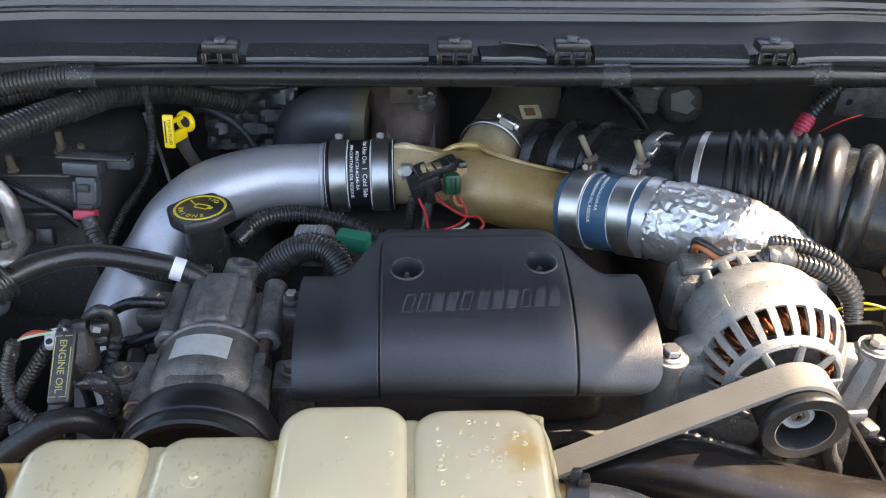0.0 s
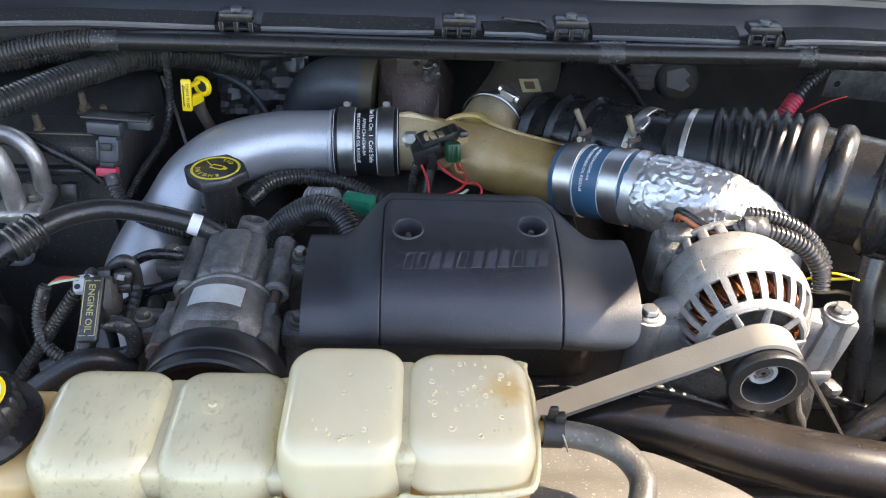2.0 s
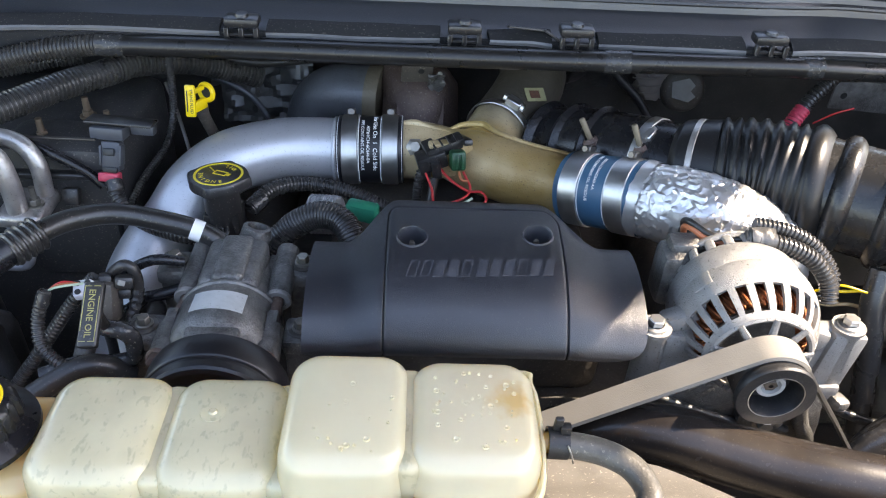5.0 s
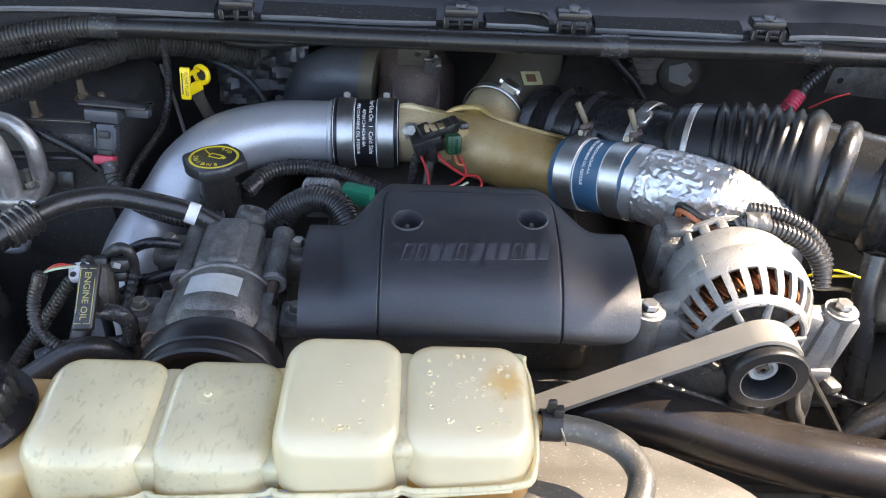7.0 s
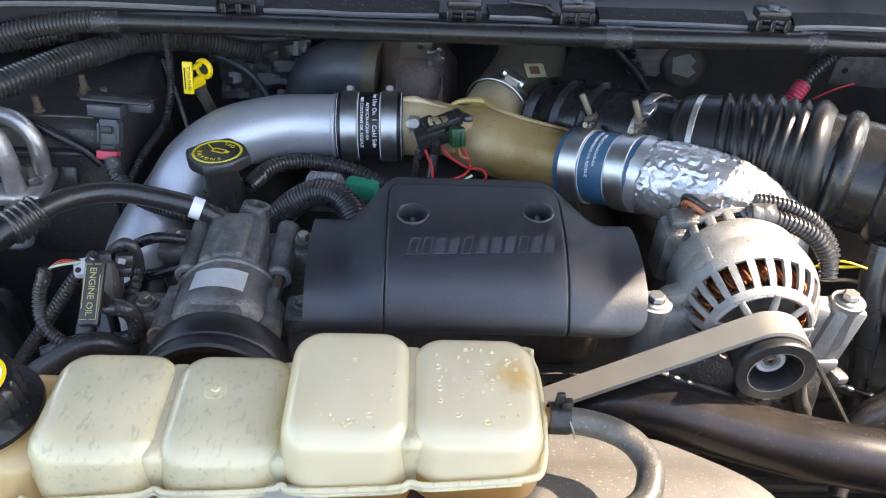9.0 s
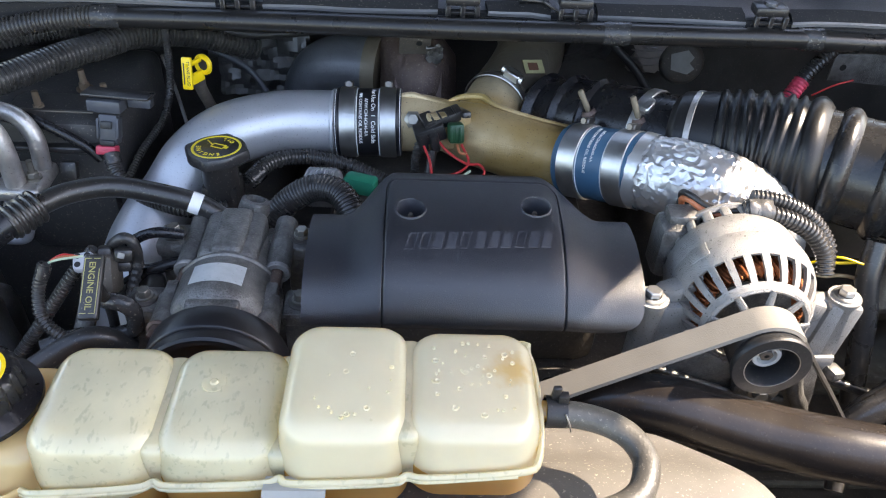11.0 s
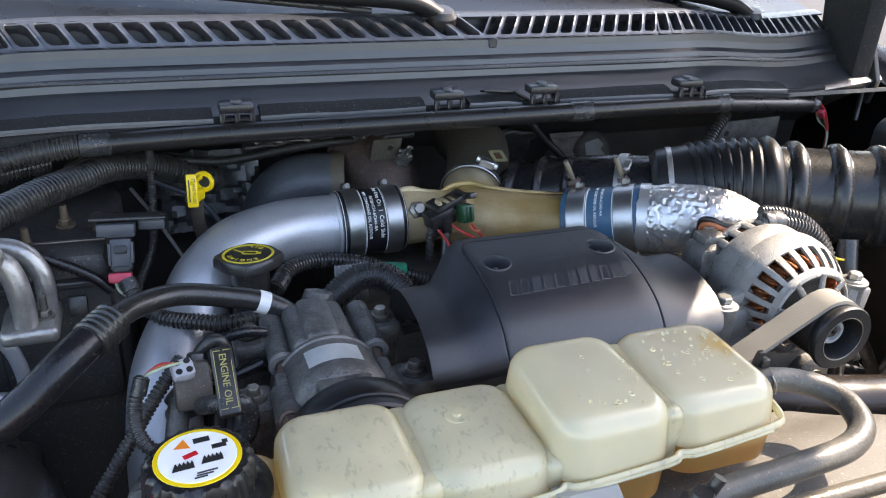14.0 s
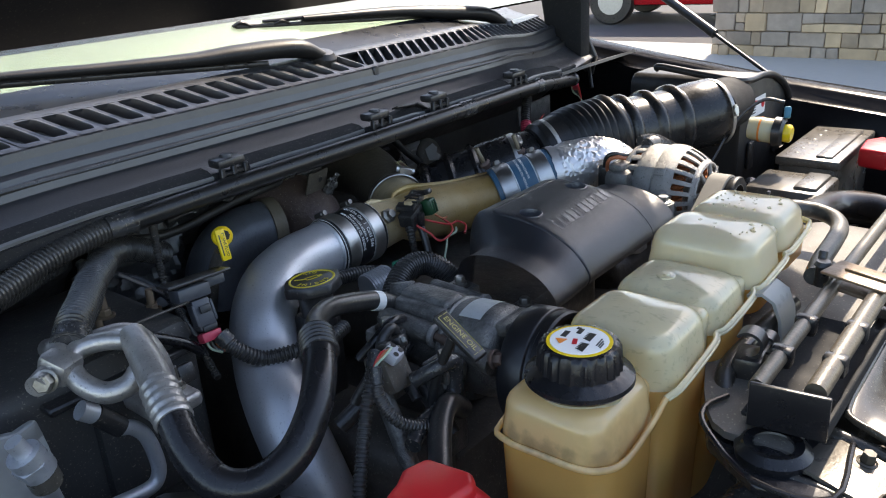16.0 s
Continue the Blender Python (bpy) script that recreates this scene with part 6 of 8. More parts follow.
def core_support():
    c = thing("radiator_support", "dusty black radiator support with bolted plates", "radiator support", (-0.1, 0.12, 1.0), kind="structure")
    part("beam", rbox((-0.262, -0.10, 0.90), (0.90, 0.225, 1.02), 0.008, 2), "void", c)
    part("radiator_tank", rbox((-0.20, 0.165, 0.80), (0.62, 0.225, 1.120), 0.008, 2), "plastic", c)
    # rubber mount in its pressed cup
    part("mount_plate", slab([(-0.276, 0.188), (-0.245, 0.232), (-0.222, 0.243), (-0.198, 0.234), (-0.197, 0.150), (-0.268, 0.142)], 1.106, 1.116, None, 0.003), "gloss", c)
    part("mount_rim", sweep([(-0.20, 0.146, 1.120), (-0.265, 0.142, 1.118), (-0.277, 0.188, 1.120), (-0.246, 0.233, 1.126), (-0.222, 0.243, 1.128), (-0.199, 0.235, 1.128)], 0.0022, 8, 4), "gloss", c)
    part("rubber_mount", lathe([(0, 1.114), (0.025, 1.114), (0.026, 1.122), (0.020, 1.127), (0.014, 1.126), (0.012, 1.121), (0.006, 1.123), (0, 1.123)], pose(-0.238, 0.188, 0), 28), "gloss", c)
    # folded bracket with two bolts
    pl = strip([(0.172, 1.106), (0.168, 1.114), (0.158, 1.118), (0.124, 1.114), (0.100, 1.110), (0.094, 1.102)], -0.254, -0.205, 0.003, 3)
    pl.transform(pose(-0.229, 0.134, 0, 0, 0, -11) @ pose(0.229, -0.134, 0))
    bp = part("bolted_plate", pl, "plate", c, "sunlit dusty steel plate")
    for p in ((-0.214, 0.134, 1.1165), (-0.244, 0.113, 1.1130)):
        part("washer", lathe([(0, 0), (0.0118, 0), (0.0118, 0.0012), (0.0108, 0.0018), (0, 0.0018)], axis_at(p, (0, -0.15, 1)), 24), "black_bolt", bp)
        part("bolt", bolt(p, (0, -0.15, 1), 0.0050, 0.010, 1.4), "black_bolt", bp)
    part("edge_roll", sweep([(-0.189, 0.172, 1.116), (-0.192, 0.160, 1.117), (-0.195, 0.131, 1.114), (-0.203, 0.098, 1.110)], [0.004, 0.0062, 0.0062, 0.0055], 14, 5), "shield", c)
    part("edge_roll", sweep([(-0.253, 0.176, 1.114), (-0.254, 0.147, 1.112), (-0.264, 0.103, 1.107)], [0.004, 0.0048, 0.0048], 14, 5), "shield", c)
    part("corner_plate", slab([(-0.25, 0.035), (-0.190, 0.040), (-0.183, 0.085), (-0.205, 0.096), (-0.268, 0.082)], 1.094, 1.100, None, 0.002), "shield", c)


core_support()


def fluid_bottle():
    g = thing("fluid_reservoir", "dark green capped reservoir with fine print", "reservoir", (-0.26, 0.16, 1.0))
    part("cap", lathe([(0, 1.066), (0.036, 1.064), (0.042, 1.058), (0.043, 1.03), (0.040, 0.98)], pose(-0.262, 0.150, 0), 36), mat("dark_green_plastic", (0.05, 0.09, 0.07), 0.4, specks=0.2), g)
    for i in range(4):
        part("print", obox((-0.255 + 0.003 * i, 0.146 - 0.007 * i, 1.0672), (0.034, 0.0018, 0.0005), -35, 0, 0, 0), "white", g)
    h = thing("taped_harness", "shiny taped wiring harness in ribbed conduit", "wiring loom", (-0.30, 0.21, 1.06))
    part("conduit", sweep([(-0.40, 0.225, 1.03), (-0.35, 0.219, 1.058), (-0.310, 0.214, 1.064), (-0.285, 0.212, 1.066)], 0.0115, 16, 8, (0.0048, 0.002)), "loom", h, smooth=25)
    tp = sweep([(-0.292, 0.212, 1.065), (-0.262, 0.210, 1.066), (-0.225, 0.204, 1.066), (-0.19, 0.19, 1.06)], [0.014, 0.011, 0.012, 0.012], 18, 10)
    for v in tp.verts:
        v.co += noise.noise_vector(v.co * 120) * 0.003
    part("tape", tp, "tape", h, "wrinkled glossy tape", 25)


fluid_bottle()


def sight_shield():
    s = thing("radiator_sight_shield", "dusty black plastic radiator shield dished and glossy in the sun", "radiator shield", (0.1, 0.09, 1.1))
    def top(u, v):
        x, y = -0.180 + 0.79 * u ** 1.5, 0.158 - 0.24 * v
        # floor of the recess: a steep back wall, then a floor that bows forward
        back = 0.138
        fall = (0.30 + 0.70 * fade(-0.13, -0.06, x)) * (0.08 * max(0.0, back - max(y, 0.035)) + 1.4 * max(0.0, back - max(y, 0.035)) ** 2)
        depth = (0.004 + 0.013 * fade(-0.17, -0.07, x)) * fade(0.157, back, y)
        floor_z = 1.131 - depth - fall
        # a boss that starts at the back edge and slopes down into the floor
        boss_z = 1.131 + 0.008 * (1 - fade(0.148, 0.158, y)) - 0.27 * max(0.0, 0.146 - y)
        boss_z += (1.131 - 0.017 - fall - boss_z) * fade(0.100, 0.076, y)
        # the flat field past the boss, tilted forward
        field_z = 1.131 - 0.20 * max(0.0, 0.146 - max(y, 0.035)) - 0.7 * max(0.0, 0.110 - max(y, 0.035)) ** 2
        wall = -0.042 - 0.35 * (0.158 - y)
        beyond = 0.022 + 0.25 * (0.158 - y)
        k = fade(wall - 0.008, wall + 0.003, x)
        z = floor_z + (boss_z - floor_z) * k
        z += (field_z - z) * fade(beyond - 0.006, beyond + 0.008, x)
        z -= 0.085 * fade(0.046, -0.05, y)
        z += 0.0008 * noise.noise(Vector((x * 22, y * 22, 0)))
        return (x - 0.40 * max(0, 0.158 - max(y, 0.03)) * (1 - fade(0.0, 0.5, u)), y, z)

    bm = grid_plate(360, 110, top, 0.004)
    part("panel", bm, "shield", s, smooth=60)
    part("rolled_lip", sweep([(-0.06, 0.1585, 1.130), (-0.12, 0.1585, 1.130), (-0.172, 0.157, 1.130), (-0.184, 0.150, 1.1285), (-0.192, 0.128, 1.1265), (-0.207, 0.092, 1.1205), (-0.222, 0.054, 1.110)], 0.0028, 10, 6), "shield", s)
    part("push_pin", lathe([(0.012, -0.002), (0.011, 0.002), (0.006, 0.005), (0, 0.006)], axis_at((-0.182, 0.108, 1.1230), (0, -0.15, 1)), 24), "shield", s)
    part("push_pin", lathe([(0.010, 0), (0.0095, 0.002), (0.006, 0.002), (0.005, 0.001), (0, 0.001)], axis_at((-0.010, 0.150, 1.142), (0, 0, 1)), 24), "dusty", s)
    # slotted strip behind the shield
    part("vent_rail", joined(rbox((-0.02, 0.152, 1.118), (0.62, 0.155, 1.138), 0.001, 1), rbox((-0.02, 0.182, 1.118), (0.62, 0.185, 1.130), 0.001, 1)), "dusty", s)
    rib = rbox((-0.0048, -0.014, -0.006), (0.0048, 0.014, 0.0035), 0.0015, 2)
    data = link_mesh("slat", rib, "dusty")
    for i in range(34):
        o = new("slat", data)
        o.parent = s
        o.matrix_parent_inverse = s.matrix_basis.inverted()
        o.matrix_basis = pose(0.004 + 0.0182 * i, 0.169, 1.130, 0, 0, -12)
    # the maker's oval drawn plain
    part("oval_mark", lathe([(0.0178, -0.002), (0.0174, 0.0006), (0.0168, 0.0009), (0.0162, 0.0006), (0.0158, -0.002)], pose(0.070, 0.100, 1.1216, 12, 0, 0) @ Matrix.Diagonal((1.5, 1.1, 1, 1)), 40), "shield", s)


sight_shield()


# ---- batteries ----
def battery_left():
    b = thing("battery", "black car battery with white hazard printing", "battery", (-0.50, 0.41, 0.85), "batteries")
    part("case", rbox((-0.64, 0.305, 0.82), (-0.372, 0.50, 1.000), 0.006, 2), "plastic", b)
    part("lid", joined(rbox((-0.644, 0.302, 0.995), (-0.368, 0.504, 1.012), 0.004, 2), rbox((-0.49, 0.385, 1.008), (-0.385, 0.445, 1.022), 0.004, 2), rbox((-0.64, 0.385, 1.008), (-0.53, 0.445, 1.022), 0.004, 2)), "plastic", b)
    m = pose(-0.437, 0.418, 1.0225, 0, 0, -3)
    rnd = random.Random(21)
    for i in range(7):
        x = -0.040
        while x < 0.018:
            w = rnd.uniform(0.003, 0.009)
            bar = obox((0, 0, 0), (w, 0.0022, 0.0004), 0, 0, 0, 0)
            bar.transform(m @ pose(x + w / 2, 0.0165 - 0.0053 * i, 0))
            part("print", bar, "worn_print", b)
            x += w + 0.0015
    for x, y, w, h in ((0.0, 0.0215, 0.098, 0.0008), (0.0, -0.019, 0.098, 0.0006), (0.024, 0.0, 0.0006, 0.038), (-0.045, 0.0, 0.008, 0.010)):
        bar = obox((0, 0, 0), (w, h, 0.0004), 0, 0, 0, 0)
        bar.transform(m @ pose(x, y, 0))
        part("print", bar, "worn_print", b)
    for k in range(3):
        a = 2 * math.pi * k / 3
        bar = obox((0, 0, 0), (0.010, 0.003, 0.0004), 0, 0, 0, 0)
        bar.transform(m @ pose(0.036 + 0.007 * math.cos(a), 0.004 + 0.008 * math.sin(a), 0, 0, 0, math.degrees(a) + 90))
        part("print", bar, "worn_print", b)
    for text, s, x, y in (("DANGER / POISON", 0.013, -0.585, 0.432), ("SULFURIC ACID", 0.007, -0.560, 0.416)):
        w = lettering(text, s, 0.0003)
        w.transform(pose(x, y, 1.0228, 0, 0, -3))
        part("lettering", w, "worn_print", b)
    for i in range(3):
        bar = obox((-0.565, 0.407 - 0.006 * i, 1.0226), (0.05, 0.0025, 0.0004), -3, 0, 0, 0)
        part("print", bar, "worn_print", b)
    b.location, b.scale = (-0.5133, 0.3289, 0.9342), (0.8625, 0.8625, 0.8625)
    r = thing("terminal_cover", "red plastic battery terminal boot", "terminal cover", (-0.37, 0.40, 1.02), "terminal covers")
    body_bm = slab([(-0.428, 0.398), (-0.418, 0.432), (-0.385, 0.440), (-0.372, 0.448), (-0.345, 0.440), (-0.338, 0.392), (-0.352, 0.378), (-0.390, 0.384), (-0.408, 0.378)], 1.030, 1.078, None, 0.007, 3)
    part("boot", body_bm, "red", r)
    part("spout", sweep([(-0.352, 0.395, 1.055), (-0.350, 0.372, 1.050), (-0.351, 0.348, 1.040), (-0.353, 0.328, 1.030)], [0.016, 0.0125, 0.0105, 0.0095], 18, 6), "red", r)
    part("lip", sweep([(-0.353, 0.332, 1.032), (-0.3535, 0.324, 1.028)], 0.0115, 18, 2), "red", r)
    r.location, r.scale = (-0.386, 0.3640, 1.060), (0.82, 0.82, 0.82)
    cb = thing("battery_cable", "black ribbed battery cable loom", "cable", (-0.36, 0.28, 0.95))
    part("loom", sweep([(-0.353, 0.33, 1.030), (-0.357, 0.300, 1.010), (-0.362, 0.265, 0.975), (-0.365, 0.22, 0.90)], 0.0095, 16, 8, (0.0045, 0.0016)), "loom", cb, smooth=25)
    cb.location, cb.scale = (-0.3766, 0.2478, 0.9858), (0.93, 0.93, 0.93)


battery_left()


def battery_shield():
    """Soft black sheet folded over behind the battery, with two raised welts."""
    b = thing("battery_shield", "soft black plastic sheet folded behind the battery", "battery shield", (-0.55, 0.53, 0.94))

    def sheet(u, v):
        x = -0.80 + (0.414 - 0.02 * fade(0.0, 0.5, 1 - v)) * v ** 0.8
        low = 0.424 + 0.22 * max(0.0, -0.442 - x)
        mid = max(low + 0.007, 0.430 + 0.50 * max(0.0, -0.413 - x) - 0.55 * max(0.0, -0.49 - x) ** 1.5 * 3)
        top = 0.648 - 0.11 * fade(-0.47, -0.386, x)
        ys = [low - 0.010, low - 0.004, low, low + 0.004, (low + mid) / 2, mid - 0.004, mid, mid + 0.005, mid + 0.025, (mid + top) / 2 + 0.01, top - 0.02, top, top + 0.006]
        zs = [1.045, 1.066, 1.074, 1.070, 1.066, 1.071, 1.079, 1.073, 1.062, 1.050, 1.032, 1.012, 0.93]
        k = int(round(u * 12))
        return (x, ys[k], zs[k] - 0.05 * fade(-0.402, -0.384, x) + 0.003 * noise.noise(Vector((x * 14, ys[k] * 14, 0))))
    part("sheet", grid_plate(12, 30, sheet, 0.004), "rubber", b, "", 60)
    part("flap", rbox((-0.80, 0.50, 0.75), (-0.41, 0.60, 1.02), 0.02, 3), "rubber", b)


battery_shield()


def battery_right():
    b = thing("battery", "dusty black car battery in the sun", "battery", (0.75, 0.40, 0.9), "batteries")
    part("case", rbox((0.635, 0.368, 0.86), (0.865, 0.460, 1.072), 0.006, 2), "dusty", b)
    part("lid", joined(rbox((0.630, 0.363, 1.068), (0.872, 0.465, 1.084), 0.004, 2), rbox((0.645, 0.378, 1.082), (0.855, 0.405, 1.088), 0.003, 2)), "dusty", b)
    for i in range(6):
        part("vent_hole", lathe([(0.004, 0), (0.003, 0.0006), (0, 0.0006)], pose(0.665 + 0.034 * i, 0.440, 1.0842), 12), "deep", b)
    part("tray", joined(rbox((0.505, 0.355, 0.90), (0.612, 0.470, 1.066), 0.006, 2), rbox((0.515, 0.365, 1.06), (0.602, 0.400, 1.072), 0.004, 2)), "dusty", b, "dusty hold-down ledge")
    r = thing("terminal_cover", "red plastic battery terminal boot", "terminal cover", (0.70, 0.33, 1.08), "terminal covers")
    part("boot", slab([(0.655, 0.30), (0.665, 0.345), (0.73, 0.350), (0.76, 0.33), (0.74, 0.295)], 1.070, 1.102, None, 0.006, 3), "red", r)


battery_right()


# ---- cowl loom with clips ----
def cowl_loom():
    c = thing("cowl_wiring_loom", "black taped wiring loom along the cowl", "wiring loom", (0.1, 0.81, 1.21))
    part("conduit", sweep([(-0.345, 0.822, 1.208), (-0.2, 0.808, 1.215), (0.025, 0.798, 1.219), (0.214, 0.800, 1.219), (0.41, 0.818, 1.2125), (0.445, 0.823, 1.2095), (0.52, 0.841, 1.200), (0.57, 0.855, 1.193), (0.62, 0.868, 1.187), (0.668, 0.881, 1.182)], 0.0115, 18, 8), "conduit", c)
    part("loom", sweep([(-0.70, 0.70, 1.14), (-0.56, 0.77, 1.175), (-0.45, 0.81, 1.197), (-0.38, 0.822, 1.206), (-0.34, 0.822, 1.208)], 0.0125, 18, 8, (0.0045, 0.0017)), "loom", c, smooth=25)
    for x, y, z in ((-0.347, 0.822, 1.208), (0.217, 0.8005, 1.219), (0.445, 0.823, 1.211)):
        t = sweep([(x - 0.015, y, z), (x + 0.015, y, z)], 0.0128, 18, 8)
        for v in t.verts:
            v.co += noise.noise_vector(v.co * 220) * 0.0012
        part("tape", t, "tape", c, "crinkled tape wrap")
    part("end_cap", lathe([(0.0118, -0.01), (0.0135, -0.008), (0.0135, 0.004), (0, 0.005)], axis_at((0.670, 0.8815, 1.1818), (0.95, 0.26, -0.1)), 18), "loom", c)
    part("red_tape", obox((0.716, 0.902, 1.160), (0.026, 0.012, 0.012), 30, 0, 35, 0.003), "pink", c, "torn red tape")
    for i, mt in enumerate(("red_wire", "orange_wire", "rubber", "rubber", "pale_wire")):
        part("wire", sweep([(0.67, 0.881, 1.182), (0.695, 0.888 + 0.003 * i, 1.178 + 0.003 * i), (0.720, 0.898 + 0.003 * i, 1.160 - 0.003 * i), (0.735, 0.90, 1.13), (0.74, 0.90, 1.09)], 0.0022, 8, 6), mt, c)


cowl_loom()


def cowl_clips():
    first = None
    for x, y, z in ((-0.200, 0.823, 1.231), (0.047, 0.820, 1.234), (0.172, 0.818, 1.236), (0.395, 0.826, 1.232)):
        if first is None:
            first = thing("seal_clip", "black plastic clip on the cowl flange", "clip", (x, y, z), "cowl clips")
            part("cap", rbox((x - 0.017, y - 0.004, z + 0.002), (x + 0.017, y + 0.016, z + 0.011), 0.003, 2), "plastic", first)
            part("button", lathe([(0.007, 0), (0.006, 0.0025), (0, 0.003)], pose(x, y + 0.006, z + 0.011), 16), "plastic", first)
            for dx in (-0.0145, 0.0, 0.0145):
                part("leg", rbox((x + dx - 0.0025, y - 0.007, z - 0.018), (x + dx + 0.0025, y - 0.001, z + 0.004), 0.001, 1), "plastic", first)
            first.scale = (1.12, 1.15, 1.22)
            part("crossbar", rbox((x - 0.016, y - 0.006, z - 0.006), (x + 0.016, y - 0.002, z - 0.002), 0.001, 1), "plastic", first)
        else:
            copy_thing(first, Matrix.Translation((x, y, z)))


cowl_clips()


# ---- hoses and looms at the back of the engine ----
def loom(name, label, pts, r, period=0.0045, depth=None, material="loom", cat="wiring loom"):
    t = thing(name, label, cat, pts[len(pts) // 2])
    part("conduit", sweep(pts, r, 16, 8, (period, depth or r * 0.18)), material, t, smooth=25)
    a, b = Vector(pts[0]), Vector(pts[1])
    part("tape", sweep([a.lerp(b, 0.05), a.lerp(b, 0.3), a.lerp(b, 0.55)], r * 1.06, 14, 4), "tape", t, "wrinkled tape at the end")
    return t


loom("wiring_loom", "black split loom running past the oil cap", [(-0.185, 0.70, 1.075), (-0.165, 0.730, 1.082), (-0.130, 0.750, 1.078), (-0.085, 0.748, 1.072), (-0.045, 0.738, 1.060), (0.0, 0.73, 1.045)], 0.0095)
loom("breather_hose", "ribbed black breather hose curving into the cover", [(-0.165, 0.628, 1.045), (-0.150, 0.636, 1.072), (-0.128, 0.645, 1.094), (-0.102, 0.648, 1.107), (-0.078, 0.640, 1.106), (-0.063, 0.622, 1.090), (-0.058, 0.605, 1.06)], 0.0145, 0.0034, 0.0014, "loom", "hose")
loom("wiring_loom", "black split loom from the connector under the pipe", [(-0.329, 0.703, 1.106), (-0.322, 0.69, 1.09), (-0.300, 0.678, 1.072), (-0.268, 0.66, 1.072), (-0.235, 0.65, 1.072), (-0.20, 0.66, 1.07)], 0.0085)
loom("wiring_loom", "thick black corrugated loom by the firewall", [(-0.475, 0.700, 1.160), (-0.458, 0.722, 1.168), (-0.43, 0.757, 1.169), (-0.40, 0.80, 1.168), (-0.371, 0.837, 1.165), (-0.34, 0.88, 1.16), (-0.29, 0.93, 1.14), (-0.22, 0.98, 1.10)], 0.0160, 0.0052, 0.0022)
loom("wiring_loom", "thin black loom dropping down from the cowl", [(-0.295, 0.850, 1.195), (-0.297, 0.850, 1.15), (-0.300, 0.842, 1.11), (-0.305, 0.81, 1.085), (-0.32, 0.76, 1.07), (-0.33, 0.72, 1.05)], 0.0046, 0.0034)
loom("wiring_loom", "black corrugated loom with a worn pale stripe", [(-0.62, 0.755, 1.168), (-0.55, 0.79, 1.172), (-0.47, 0.825, 1.176), (-0.40, 0.86, 1.178)], 0.011, 0.0045, 0.0018)
loom("wiring_loom", "thin black loom running down beside the pipe", [(-0.285, 0.525, 1.120), (-0.305, 0.515, 1.10), (-0.335, 0.50, 1.06), (-0.38, 0.47, 1.0), (-0.42, 0.43, 0.93)], 0.0062, 0.004)


def connector_plug():
    c = thing("sensor_connector", "grey connector with pink lock on a black bracket", "connector", (-0.325, 0.735, 1.13))
    part("bracket", obox((-0.322, 0.742, 1.1565), (0.072, 0.026, 0.003), -3, -10, 2, 0.001), "plastic", c)
    part("sensor", joined(obox((-0.334, 0.735, 1.1475), (0.036, 0.022, 0.014), -3, -10, 2, 0.002), obox((-0.301, 0.745, 1.1460), (0.026, 0.014, 0.012), -3, -10, 2, 0.003)), "grey", c, "dark grey sensor block")
    hs = part("housing", joined(obox((-0.332, 0.724, 1.124), (0.020, 0.015, 0.032), -3, -22, 2, 0.002), obox((-0.3425, 0.722, 1.126), (0.003, 0.012, 0.022), -3, -22, 2, 0.001), obox((-0.3215, 0.722, 1.126), (0.003, 0.012, 0.022), -3, -22, 2, 0.001)), "grey", c)
    part("latch", obox((-0.332, 0.7155, 1.133), (0.012, 0.003, 0.008), -3, -22, 2, 0.001), "ink", hs)
    part("latch", obox((-0.333, 0.711, 1.1135), (0.016, 0.003, 0.006), -3, -22, 2, 0.001), "ink", hs)
    part("lock", obox((-0.335, 0.7115, 1.1045), (0.022, 0.014, 0.010), -3, -22, 2, 0.002), "pink", c, "pink secondary lock")
    for i, mt in enumerate(("pale_wire", "rubber", "orange_wire")):
        part("wire", sweep([(-0.340 + 0.005 * i, 0.711, 1.100), (-0.338 + 0.004 * i, 0.708, 1.092), (-0.330 + 0.002 * i, 0.702, 1.086)], 0.0014, 8, 5), mt, c)
    s = thing("cam_sensor_connector", "pale grey round connector with orange and red wires", "connector", (-0.287, 0.505, 1.12))
    m = axis_at((-0.287, 0.505, 1.118), (0.1, -0.45, 0.9))
    part("face", joined(rbox((-0.0088, -0.0085, 0), (0.0088, 0.0085, 0.012), 0.004, 2, m)), mat("pale_grey_plastic", (0.45, 0.46, 0.50), 0.45), s)
    for dx, dy in ((-0.004, -0.004), (0.004, -0.004), (-0.004, 0.004), (0.004, 0.004)):
        part("socket", lathe([(0.0026, 0.0122), (0.0026, 0.0126), (0, 0.0126)], m @ pose(dx, dy, 0), 14), "ink", s)
    part("base", obox((-0.280, 0.515, 1.100), (0.030, 0.030, 0.040), 0, -25, 0, 0.006), "void", s)
    for i, mt in enumerate(("red_wire", "orange_wire", "pale_wire")):
        part("wire", sweep([(-0.292 + 0.003 * i, 0.503, 1.130), (-0.303, 0.500 - 0.003 * i, 1.133), (-0.316, 0.497, 1.124), (-0.320, 0.49, 1.11)], 0.0011, 8, 6), mt, s)
    loom("wiring_loom", "short black loom behind the round connector", [(-0.316, 0.495, 1.128), (-0.324, 0.485, 1.105), (-0.320, 0.470, 1.085), (-0.300, 0.460, 1.072), (-0.275, 0.455, 1.065)], 0.0058, 0.0036)


connector_plug()


